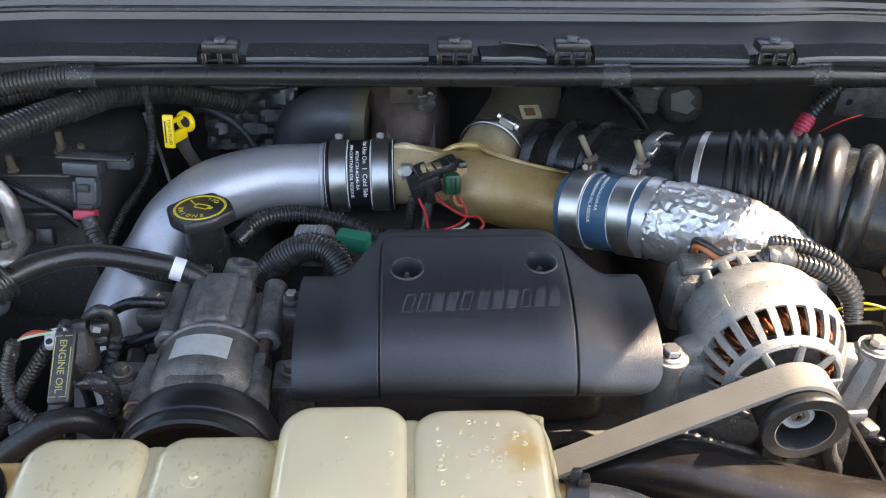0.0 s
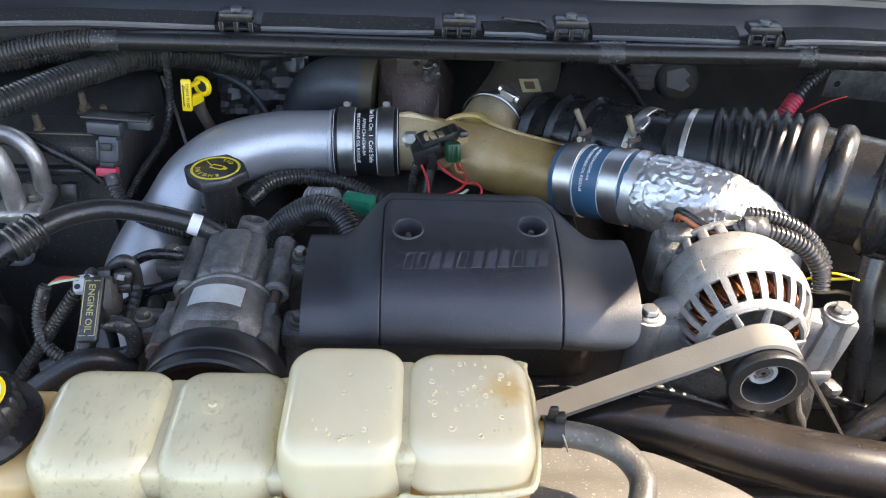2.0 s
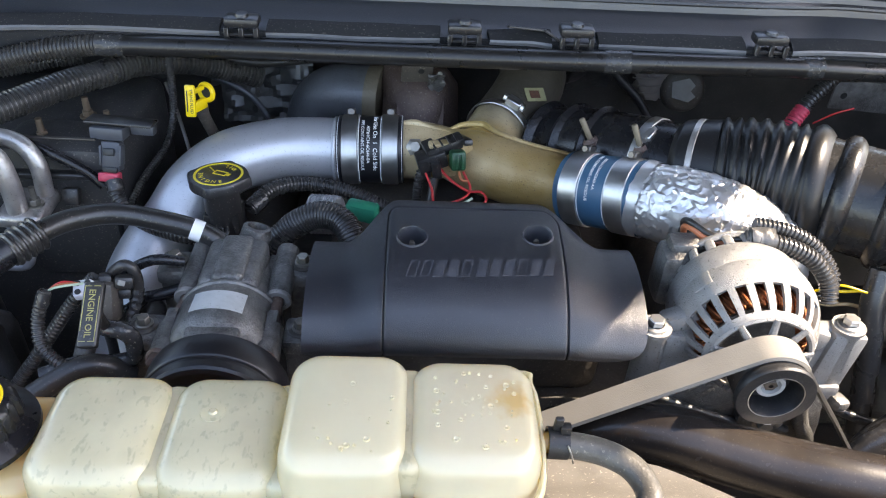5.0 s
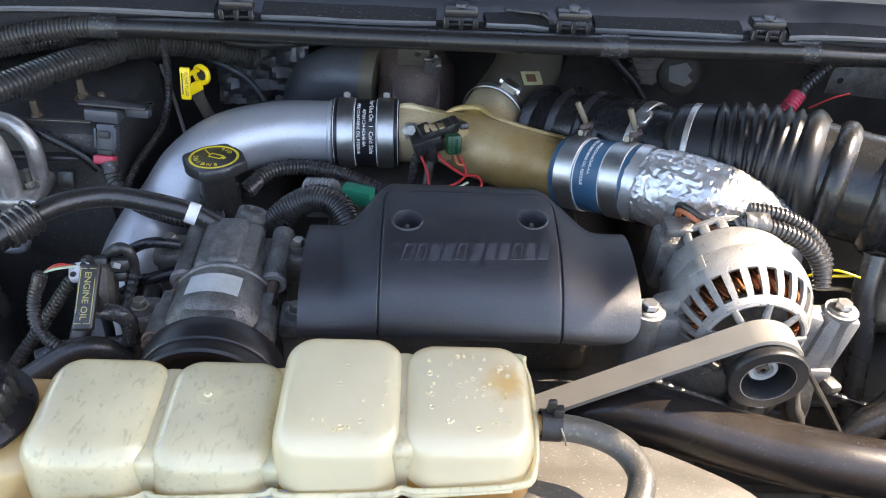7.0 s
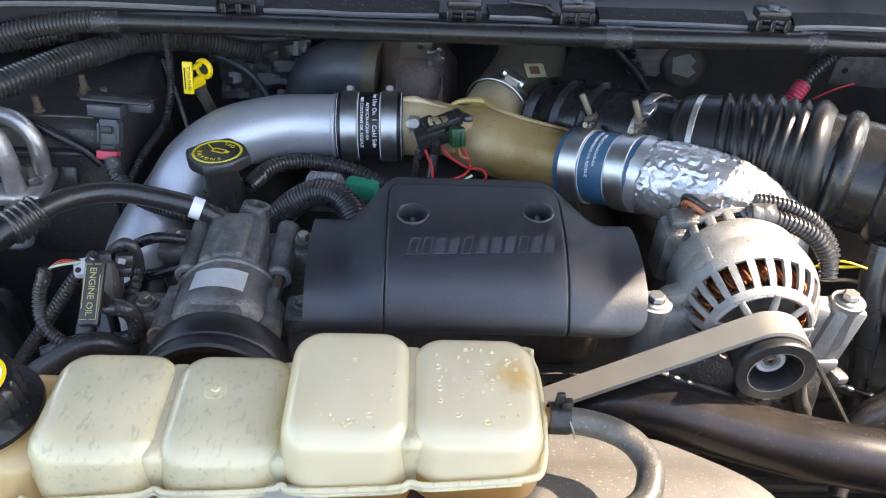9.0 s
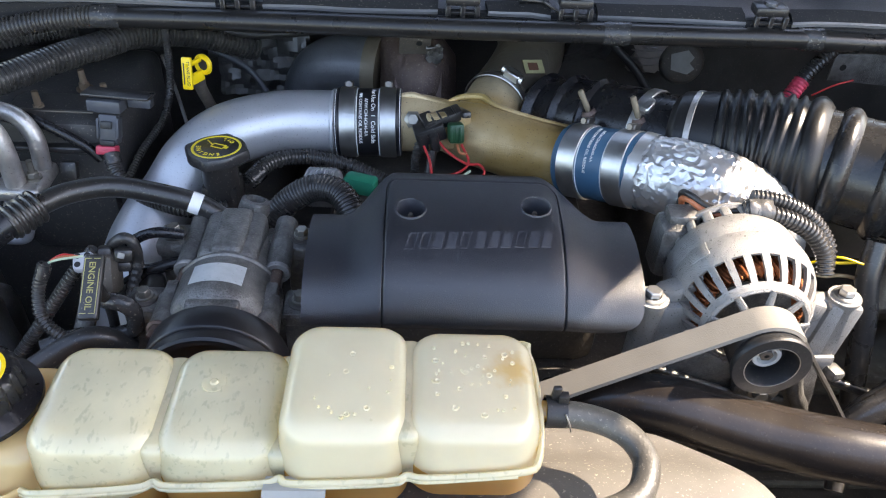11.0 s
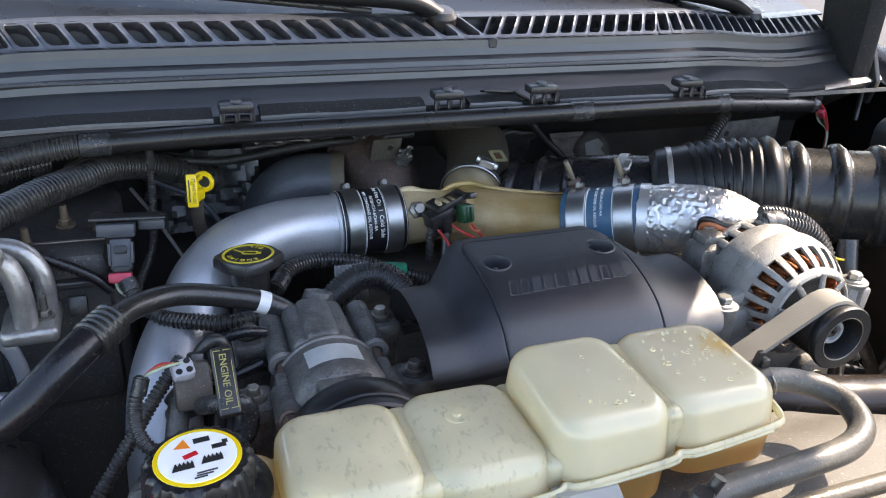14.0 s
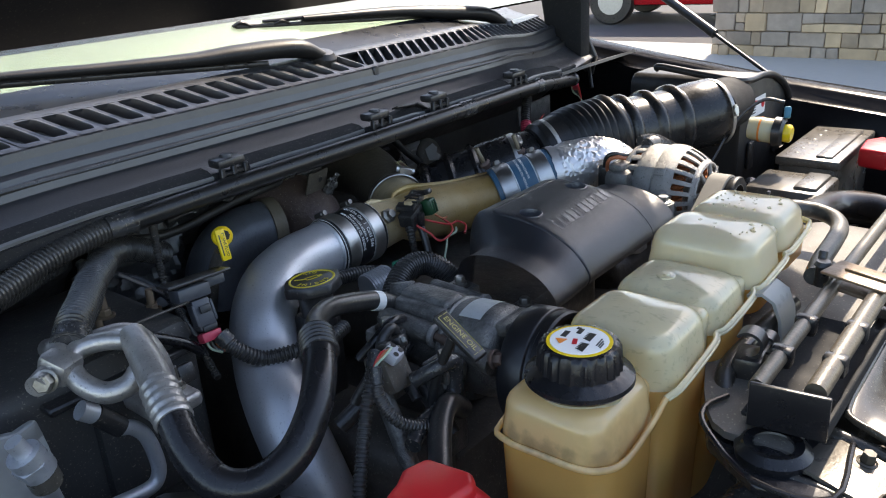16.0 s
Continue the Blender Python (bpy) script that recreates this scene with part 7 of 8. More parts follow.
def boost_sensor():
    s = thing("map_sensor", "black sensor with a green plug on the Y pipe", "sensor", (0.02, 0.76, 1.11))
    part("body", joined(obox((0.014, 0.744, 1.120), (0.034, 0.022, 0.020), 12, 0, -16, 0.003), obox((0.006, 0.738, 1.112), (0.012, 0.014, 0.026), 12, 8, -10, 0.003), obox((0.020, 0.734, 1.113), (0.010, 0.012, 0.024), 12, 8, -10, 0.003)), "plastic", s)
    part("head", joined(obox((0.028, 0.753, 1.132), (0.046, 0.020, 0.014), 18, 0, -16, 0.003), obox((0.050, 0.762, 1.136), (0.010, 0.044, 0.007), 14, -20, 0, 0.002), obox((0.012, 0.750, 1.131), (0.014, 0.026, 0.009), 18, 0, -16, 0.002)), "plastic", s)
    for k in range(4):
        part("head_rib", obox((0.016 + 0.008 * k, 0.7425 + 0.0026 * k, 1.1385 + 0.0022 * k), (0.002, 0.016, 0.003), 18, 0, -16, 0.0006), "plastic", s)
    plug = part("plug", joined(obox((0.043, 0.736, 1.125), (0.017, 0.016, 0.022), 10, -15, 0, 0.003)), "green", s, "green ribbed plug")
    for k in range(3):
        part("plug_rib", obox((0.038 + 0.005 * k, 0.7275, 1.127), (0.002, 0.002, 0.017), 10, -15, 0, 0.0005), "green", plug)
    part("nozzle", sweep([(0.004, 0.738, 1.108), (0.000, 0.733, 1.095), (-0.002, 0.726, 1.07)], [0.0065, 0.0055, 0.0055], 12, 5, (0.004, 0.0010)), "rubber", s)
    part("nozzle", sweep([(0.018, 0.731, 1.104), (0.016, 0.724, 1.09), (0.012, 0.715, 1.07)], [0.0055, 0.005, 0.005], 12, 5), "rubber", s)
    part("fitting", joined(lathe([(0.006, 0), (0.0105, 0), (0.0105, 0.010), (0.006, 0.012), (0.006, 0.018), (0, 0.018)], axis_at((-0.005, 0.775, 1.117), (0, -0.75, 0.45)), 6)), "bolt", s, "brass hexagon fitting")
    for mt, pts in (("red_wire", [(0.05, 0.732, 1.112), (0.058, 0.715, 1.10), (0.045, 0.70, 1.095), (0.02, 0.70, 1.09), (0.015, 0.715, 1.10), (0.008, 0.73, 1.11)]),
                    ("orange_wire", [(0.045, 0.728, 1.114), (0.048, 0.718, 1.110), (0.055, 0.716, 1.110)]),
                    ("pale_wire", [(0.06, 0.705, 1.095), (0.05, 0.698, 1.093), (0.035, 0.70, 1.09), (0.02, 0.69, 1.085), (0.0, 0.68, 1.07)]),
                    ("red_wire", [(0.022, 0.738, 1.115), (0.035, 0.722, 1.108), (0.055, 0.712, 1.10), (0.07, 0.71, 1.10), (0.075, 0.70, 1.095), (0.06, 0.69, 1.09)])):
        part("wire", sweep(pts, 0.0015, 8, 6), mt, s)


boost_sensor()


def fuel_heater_parts():
    t = thing("injector_harness_plug", "teal plug beside a pale ribbed heat shield", "connector", (-0.07, 0.70, 1.06))
    part("plug", obox((-0.060, 0.69, 1.084), (0.036, 0.018, 0.020), -18, 0, 0, 0.004), "teal", t, "teal plastic plug")
    sh = part("shield", sweep([(-0.118, 0.702, 1.070), (-0.086, 0.695, 1.074)], 0.021, 24, 10), "alu", t, "bare corrugated heat shield")
    for i in range(8):
        part("fin", lathe([(0.0208, -0.0008), (0.0225, 0), (0.0208, 0.0008)], axis_at((-0.117 + 0.0039 * i, 0.7018 - 0.0008 * i, 1.0701 + 0.0005 * i), (1, -0.15, 0.1)), 24), "alu", sh)


fuel_heater_parts()


def bleed_studs():
    first = None
    for x, y, z, rx, ry in ((0.181, 0.748, 1.142, 4, -28), (0.227, 0.716, 1.152, 4, -22)):
        s = thing("sensor_stud", "rusty sensor stud rising beside the sleeve", "stud", (x, y, z), "sensor studs")
        m = pose(x + 0.016, y + 0.002, z - 0.006, rx - 10, ry, 0)
        part("base", joined(lathe([(0, -0.02), (0.0085, -0.02), (0.0095, 0.004), (0.0085, 0.010), (0.0095, 0.012), (0.006, 0.016)], m, 14)), "iron", s)
        part("pin", lathe([(0.0032, 0.014), (0.0034, 0.040), (0.0026, 0.041), (0.0026, 0.038), (0, 0.038)], m, 12), "brown", s)


bleed_studs()


# ---- left back corner ----
def heater_box():
    h = thing("heater_box", "black plastic heater case with exposed studs", "heater case", (-0.46, 0.82, 0.9))
    part("case", joined(rbox((-0.70, 0.735, 0.70), (-0.335, 0.94, 1.118), 0.015, 3), rbox((-0.46, 0.725, 0.95), (-0.345, 0.80, 1.128), 0.012, 2)), "case", h)
    part("ledge", rbox((-0.50, 0.715, 1.095), (-0.34, 0.735, 1.103), 0.002, 1), "plastic", h)
    for x, y in ((-0.388, 0.812), (-0.353, 0.781), (-0.420, 0.759)):
        part("stud", joined(bolt((x, y, 1.122), (0, 0, 1), 0.0065, 0.009, 1.5), lathe([(0.0042, 1.13), (0.0036, 1.147), (0, 1.148)], pose(x, y, 0), 10)), "stud", h, "rusty stud and nut")
    part("strap", obox((-0.392, 0.722, 1.145), (0.094, 0.004, 0.002), 0, 0, 1, 0.0006), "dark_bolt", h, "thin metal strap")
    part("vent_tube", sweep([(-0.422, 0.722, 1.139), (-0.398, 0.718, 1.130), (-0.362, 0.716, 1.107), (-0.345, 0.714, 1.09)], 0.0055, 12, 6), "gloss", h)
    part("clip", obox((-0.376, 0.700, 1.085), (0.018, 0.012, 0.020), 0, -20, 0, 0.003), "plastic", h)
    # torn shiny insulation on the firewall
    for x, y, z, w in ((-0.14, 1.06, 1.09, 0.08), (0.25, 1.06, 1.085, 0.07), (-0.36, 1.05, 1.09, 0.10)):
        b = rbox((-w / 2, -0.004, -0.04), (w / 2, 0.004, 0.04), 0.002, 1, pose(x, y, z, 35, 0, 10))
        bmesh.ops.subdivide_edges(b, edges=b.edges[:], cuts=5, use_grid_fill=True)
        for v in b.verts:
            v.co += noise.noise_vector(v.co * 45) * 0.008
        part("insulation", b, "wrap", h, "torn grey insulation", 25)


heater_box()


def ac_lines():
    a = thing("ac_lines", "bare aluminium refrigerant lines with crimped black hose", "refrigerant line", (-0.46, 0.62, 1.1))
    part("block", joined(obox((-0.490, 0.690, 1.152), (0.026, 0.03, 0.024), 20, 20, 0, 0.006), lathe([(0, 0), (0.009, 0), (0.009, 0.02), (0, 0.02)], axis_at((-0.502, 0.690, 1.15), (-0.6, -0.5, 0)), 16)), "tube", a)
    part("nut", bolt((-0.507, 0.682, 1.149), (-0.5, -0.6, 0.2), 0.008, 0.012, 1.3), "bolt", a)
    part("tube", sweep([(-0.475, 0.745, 1.145), (-0.482, 0.72, 1.155), (-0.485, 0.70, 1.158), (-0.490, 0.69, 1.152)], 0.0095, 16, 6), "tube", a)
    part("tube", sweep([(-0.486, 0.686, 1.150), (-0.484, 0.670, 1.138), (-0.474, 0.654, 1.130), (-0.458, 0.646, 1.132), (-0.446, 0.646, 1.140)], 0.0095, 18, 8), "tube", a)
    part("tube", sweep([(-0.482, 0.690, 1.154), (-0.470, 0.694, 1.158), (-0.452, 0.684, 1.160), (-0.438, 0.664, 1.160)], 0.0085, 18, 8), "tube", a)
    part("tube", sweep([(-0.438, 0.668, 1.157), (-0.425, 0.668, 1.150), (-0.418, 0.664, 1.125), (-0.417, 0.662, 1.09)], 0.0105, 18, 8), "tube", a)
    part("tube", sweep([(-0.478, 0.712, 1.146), (-0.446, 0.709, 1.152), (-0.418, 0.705, 1.147), (-0.403, 0.700, 1.125), (-0.401, 0.694, 1.090)], 0.0092, 18, 8), "tube", a)
    part("joint", sweep([(-0.434, 0.668, 1.162), (-0.443, 0.640, 1.158), (-0.452, 0.612, 1.151), (-0.460, 0.590, 1.146)], [0.012, 0.013, 0.0135, 0.0135], 18, 6), "tube", a)
    part("ferrule", sweep([(-0.457, 0.598, 1.148), (-0.465, 0.576, 1.142), (-0.471, 0.556, 1.136)], 0.0155, 20, 8, (0.0085, 0.0014)), "tube", a)
    part("hose", sweep([(-0.469, 0.562, 1.138), (-0.476, 0.535, 1.120), (-0.474, 0.507, 1.103), (-0.455, 0.488, 1.098), (-0.425, 0.480, 1.108), (-0.395, 0.487, 1.126), (-0.368, 0.505, 1.143), (-0.345, 0.530, 1.152)], 0.0140, 20, 8), "gloss", a, "black rubber hose")
    part("crimp", sweep([(-0.352, 0.520, 1.149), (-0.334, 0.545, 1.152)], 0.0165, 20, 6, (0.006, 0.0016)), "rubber", a)
    part("pipe", sweep([(-0.337, 0.541, 1.152), (-0.315, 0.566, 1.151), (-0.283, 0.585, 1.146), (-0.245, 0.592, 1.135), (-0.211, 0.594, 1.123), (-0.190, 0.592, 1.110), (-0.178, 0.590, 1.095)], 0.0100, 18, 8), "rubber", a)
    part("tape", sweep([(-0.216, 0.594, 1.1248), (-0.2065, 0.594, 1.1206)], 0.0106, 18, 2), "white", a, "white tape band")
    b = thing("ac_low_line", "bare aluminium service line with a fitting", "refrigerant line", (-0.50, 0.64, 1.05))
    part("tube", sweep([(-0.460, 0.678, 1.078), (-0.448, 0.680, 1.071), (-0.438, 0.680, 1.056), (-0.433, 0.680, 1.030), (-0.434, 0.680, 1.012), (-0.445, 0.680, 1.0025), (-0.478, 0.680, 1.006), (-0.510, 0.680, 1.013), (-0.522, 0.676, 1.026), (-0.531, 0.665, 1.050), (-0.541, 0.645, 1.085), (-0.546, 0.640, 1.108), (-0.556, 0.640, 1.135)], 0.0070, 16, 6), "alu", b)
    part("fitting", joined(sweep([(-0.543, 0.641, 1.100), (-0.552, 0.640, 1.122)], 0.0135, 16, 2), sweep([(-0.546, 0.641, 1.106), (-0.549, 0.640, 1.113)], 0.0150, 6, 2)), "alu", b)
    part("sleeve", sweep([(-0.540, 0.645, 1.086), (-0.544, 0.641, 1.101)], 0.0128, 16, 2), "dusty", b, "dark crimp sleeve")
    part("fitting", sweep([(-0.488, 0.681, 1.111), (-0.477, 0.680, 1.101)], 0.0088, 14, 2), "alu", b)
    part("cap", sweep([(-0.477, 0.680, 1.101), (-0.459, 0.678, 1.078)], 0.0095, 14, 3), "plastic", b)
    ins = obox((-0.572, 0.695, 1.052), (0.11, 0.016, 0.12), 8, 0, 0, 0.004)
    bmesh.ops.subdivide_edges(ins, edges=ins.edges[:], cuts=7, use_grid_fill=True)
    for v in ins.verts:
        v.co += noise.noise_vector(v.co * 38) * 0.008
    part("insulation", ins, mat("pale_crumpled_liner", (0.34, 0.34, 0.33), 0.5, 0.2, var=0.2, scale=40, bump=0.5, bscale=90), b, "crumpled grey insulation", 25)
    st = thing("accumulator_flange", "cast flange with a stud and nut", "flange", (-0.415, 0.65, 1.08))
    part("flange", rbox((-0.440, 0.648, 1.076), (-0.390, 0.708, 1.092), 0.006, 3), "tube", st)
    part("stud", bolt((-0.402, 0.672, 1.092), (0, 0, 1), 0.006, 0.008, 1.4, 0.014), "bolt", st)


ac_lines()


def lower_loom():
    l = thing("lower_wiring", "taped black harness in the dark below the tank", "wiring loom", (-0.33, 0.40, 1.02))
    part("harness", sweep([(-0.40, 0.36, 1.03), (-0.35, 0.40, 1.055), (-0.30, 0.44, 1.075), (-0.27, 0.455, 1.08), (-0.245, 0.46, 1.06)], 0.010, 14, 6), "plastic", l)
    part("harness", sweep([(-0.30, 0.57, 1.03), (-0.26, 0.55, 1.06), (-0.24, 0.53, 1.075), (-0.245, 0.50, 1.06), (-0.25, 0.47, 1.03)], 0.009, 14, 6), "plastic", l)
    part("loop", sweep([(-0.300, 0.545, 1.065), (-0.284, 0.535, 1.092), (-0.276, 0.53, 1.108), (-0.271, 0.53, 1.121), (-0.260, 0.53, 1.1295), (-0.2525, 0.53, 1.124), (-0.251, 0.528, 1.107), (-0.256, 0.52, 1.086), (-0.262, 0.50, 1.065)], 0.0052, 14, 6), "plastic", l)
    part("tape", sweep([(-0.2510, 0.528, 1.105), (-0.2555, 0.521, 1.088), (-0.260, 0.508, 1.070)], 0.0064, 14, 6, (0.006, 0.0008)), "tape", l, "wrinkled black tape")
    part("branch", sweep([(-0.275, 0.49, 1.095), (-0.262, 0.472, 1.108), (-0.246, 0.468, 1.108), (-0.240, 0.47, 1.095), (-0.244, 0.47, 1.075), (-0.262, 0.468, 1.070), (-0.292, 0.465, 1.070), (-0.32, 0.455, 1.065)], 0.0075, 14, 6), "tape", l, "wrinkled black tape")
    for p, sz in (((-0.259, 0.521, 1.118), (0.016, 0.014, 0.012)), ((-0.276, 0.520, 1.114), (0.012, 0.014, 0.022)), ((-0.262, 0.522, 1.104), (0.013, 0.012, 0.010))):
        part("splice", obox(p, sz, 15, -20, 8, 0.003), "plastic", l)
    part("label", obox((-0.2585, 0.5135, 1.1225), (0.006, 0.003, 0.005), 20, -35, 30, 0.0005), "tab", l, "small white tape flag")
    part("hose", sweep([(-0.275, 0.56, 1.095), (-0.258, 0.55, 1.112), (-0.247, 0.55, 1.118), (-0.234, 0.55, 1.121), (-0.215, 0.555, 1.115)], 0.0050, 16, 6), "gloss", l)
    part("hard_hose", sweep([(-0.270, 0.535, 1.070), (-0.252, 0.54, 1.082), (-0.243, 0.54, 1.085), (-0.220, 0.545, 1.090)], 0.0058, 16, 6), "gloss", l)
    part("hard_line", sweep([(-0.29, 0.52, 1.09), (-0.30, 0.49, 1.05), (-0.31, 0.46, 1.0), (-0.34, 0.42, 0.95)], 0.009, 14, 6), "grime", l)


lower_loom()


def strap(name, label, pts, r, material, cat):
    t = thing(name, label, cat, pts[0])
    part("run", sweep(pts, r, 12, 8), material, t)


strap("ground_cable", "thin black cable hanging by the hinge", [(0.83, 0.96, 1.36), (0.825, 0.95, 1.30), (0.83, 0.945, 1.25), (0.82, 0.93, 1.19), (0.80, 0.91, 1.14)], 0.004, "rubber", "cable")
red = thing("red_taped_loom", "black ribbed loom with red tape by the firewall", "wiring loom", (0.49, 0.87, 1.14))
part("conduit", sweep([(0.445, 0.845, 1.085), (0.462, 0.855, 1.112), (0.478, 0.867, 1.134), (0.495, 0.878, 1.152), (0.52, 0.89, 1.172)], 0.0092, 16, 8, (0.0050, 0.0018)), "loom", red, smooth=25)
part("tape", sweep([(0.463, 0.856, 1.113), (0.472, 0.8625, 1.126), (0.480, 0.868, 1.1365)], 0.0104, 16, 8, (0.0040, 0.0010)), "pink", red, "red tape wrap", 25)
elbow = thing("turbo_elbow", "dull silver turbo outlet elbow under the cowl", "pipe", (-0.12, 0.97, 1.06))
part("elbow", sweep([(-0.155, 0.985, 1.00), (-0.142, 0.98, 1.055), (-0.110, 0.968, 1.086), (-0.055, 0.955, 1.090)], 0.040, 24, 8), "dull", elbow)
part("band", sweep([(-0.068, 0.958, 1.090), (-0.050, 0.954, 1.090)], 0.0425, 24, 2), "brown", elbow, "dull steel band")
strap("dipstick_rod", "thin bent steel rod behind the intake pipe", [(-0.322, 0.90, 1.125), (-0.300, 0.86, 1.105), (-0.272, 0.80, 1.075)], 0.0022, "tube", "rod")
strap("side_cable", "black cable in the dark corner by the alternator", [(0.50, 0.50, 1.05), (0.46, 0.47, 1.02), (0.42, 0.45, 0.99), (0.40, 0.40, 0.95)], 0.009, "rubber", "cable")
strap("yellow_wire", "thin yellow wire behind the alternator", [(0.385, 0.555, 1.10), (0.405, 0.55, 1.112), (0.43, 0.545, 1.108)], 0.0012, "yellow", "wire")
strap("red_wire_lead", "thin red wire by the cowl corner", [(0.50, 0.87, 1.115), (0.52, 0.865, 1.132), (0.545, 0.87, 1.138)], 0.0012, "red_wire", "wire")


def tensioner_bracket():
    t = thing("tensioner_bracket", "grey cast bracket below the alternator pulley", "bracket", (0.32, 0.46, 1.02))
    flat = Matrix(((1, 0, 0, 0), (0, 0, 1, 0), (0, 1, 0, 0), (0, 0, 0, 1)))
    part("plate", slab([(0.205, 1.062), (0.235, 1.075), (0.300, 1.072), (0.352, 1.066), (0.376, 1.050), (0.383, 1.015), (0.388, 0.950), (0.300, 0.950), (0.225, 0.985)], 0.462, 0.474, flat, 0.004, 2), "grime", t)
    part("rib", sweep([(0.350, 0.458, 1.065), (0.352, 0.457, 1.045), (0.360, 0.457, 1.022), (0.372, 0.458, 1.000), (0.378, 0.458, 0.965)], 0.0075, 12, 6), "grime", t)
    part("rib", sweep([(0.212, 0.459, 1.058), (0.250, 0.457, 1.040), (0.300, 0.457, 1.022), (0.350, 0.458, 1.012)], 0.004, 10, 6), "grime", t)
    part("hub", lathe([(0, 0), (0.022, 0), (0.022, 0.012), (0.018, 0.015), (0, 0.015)], axis_at((0.318, 0.462, 1.035), (0, -1, 0)), 28), "grime", t)
    part("bolt", bolt((0.318, 0.447, 1.035), (0, -1, 0), 0.007, 0.008, 1.5), "bolt", t)


tensioner_bracket()


def firewall_details():
    f = thing("firewall_bracket", "small black bracket with a hole on the firewall", "bracket", (0.0, 0.92, 1.14))
    part("plate", obox((-0.005, 0.905, 1.150), (0.040, 0.003, 0.034), 5, 20, 0, 0.001), "void", f)
    part("hole", lathe([(0.004, 0), (0, 0)], pose(0.0, 0.902, 1.152, 110, 0, 5), 14), "ink", f)
    sh = thing("heat_shield_scraps", "torn shiny heat shield and glint strips under the cowl", "heat shield", (0.02, 0.90, 1.14))
    rnd = random.Random(11)
    # the narrow strips are added as glints under the cowl lip
    for x, y, z, w, h in ((0.02, 0.90, 1.140, 0.018, 0.030), (-0.12, 0.925, 1.168, 0.10, 0.012), (-0.02, 0.93, 1.165, 0.05, 0.010), (0.10, 0.955, 1.165, 0.05, 0.010), (0.345, 1.045, 1.075, 0.07, 0.06), (-0.25, 1.055, 1.072, 0.12, 0.075)):
        b = rbox((-w / 2, -0.002, -h / 2), (w / 2, 0.002, h / 2), 0.0, 1)
        bmesh.ops.subdivide_edges(b, edges=b.edges[:], cuts=14, use_grid_fill=True)
        b.transform(pose(x, y, z, 30, 0, rnd.uniform(-12, 12)))
        for v in b.verts:
            v.co += noise.noise_vector(v.co * 60) * 0.005 + noise.noise_vector(v.co * 190) * 0.0035
        part("scrap", b, "old_foil" if h > 0.045 else "wrap", sh, smooth=20)


firewall_details()


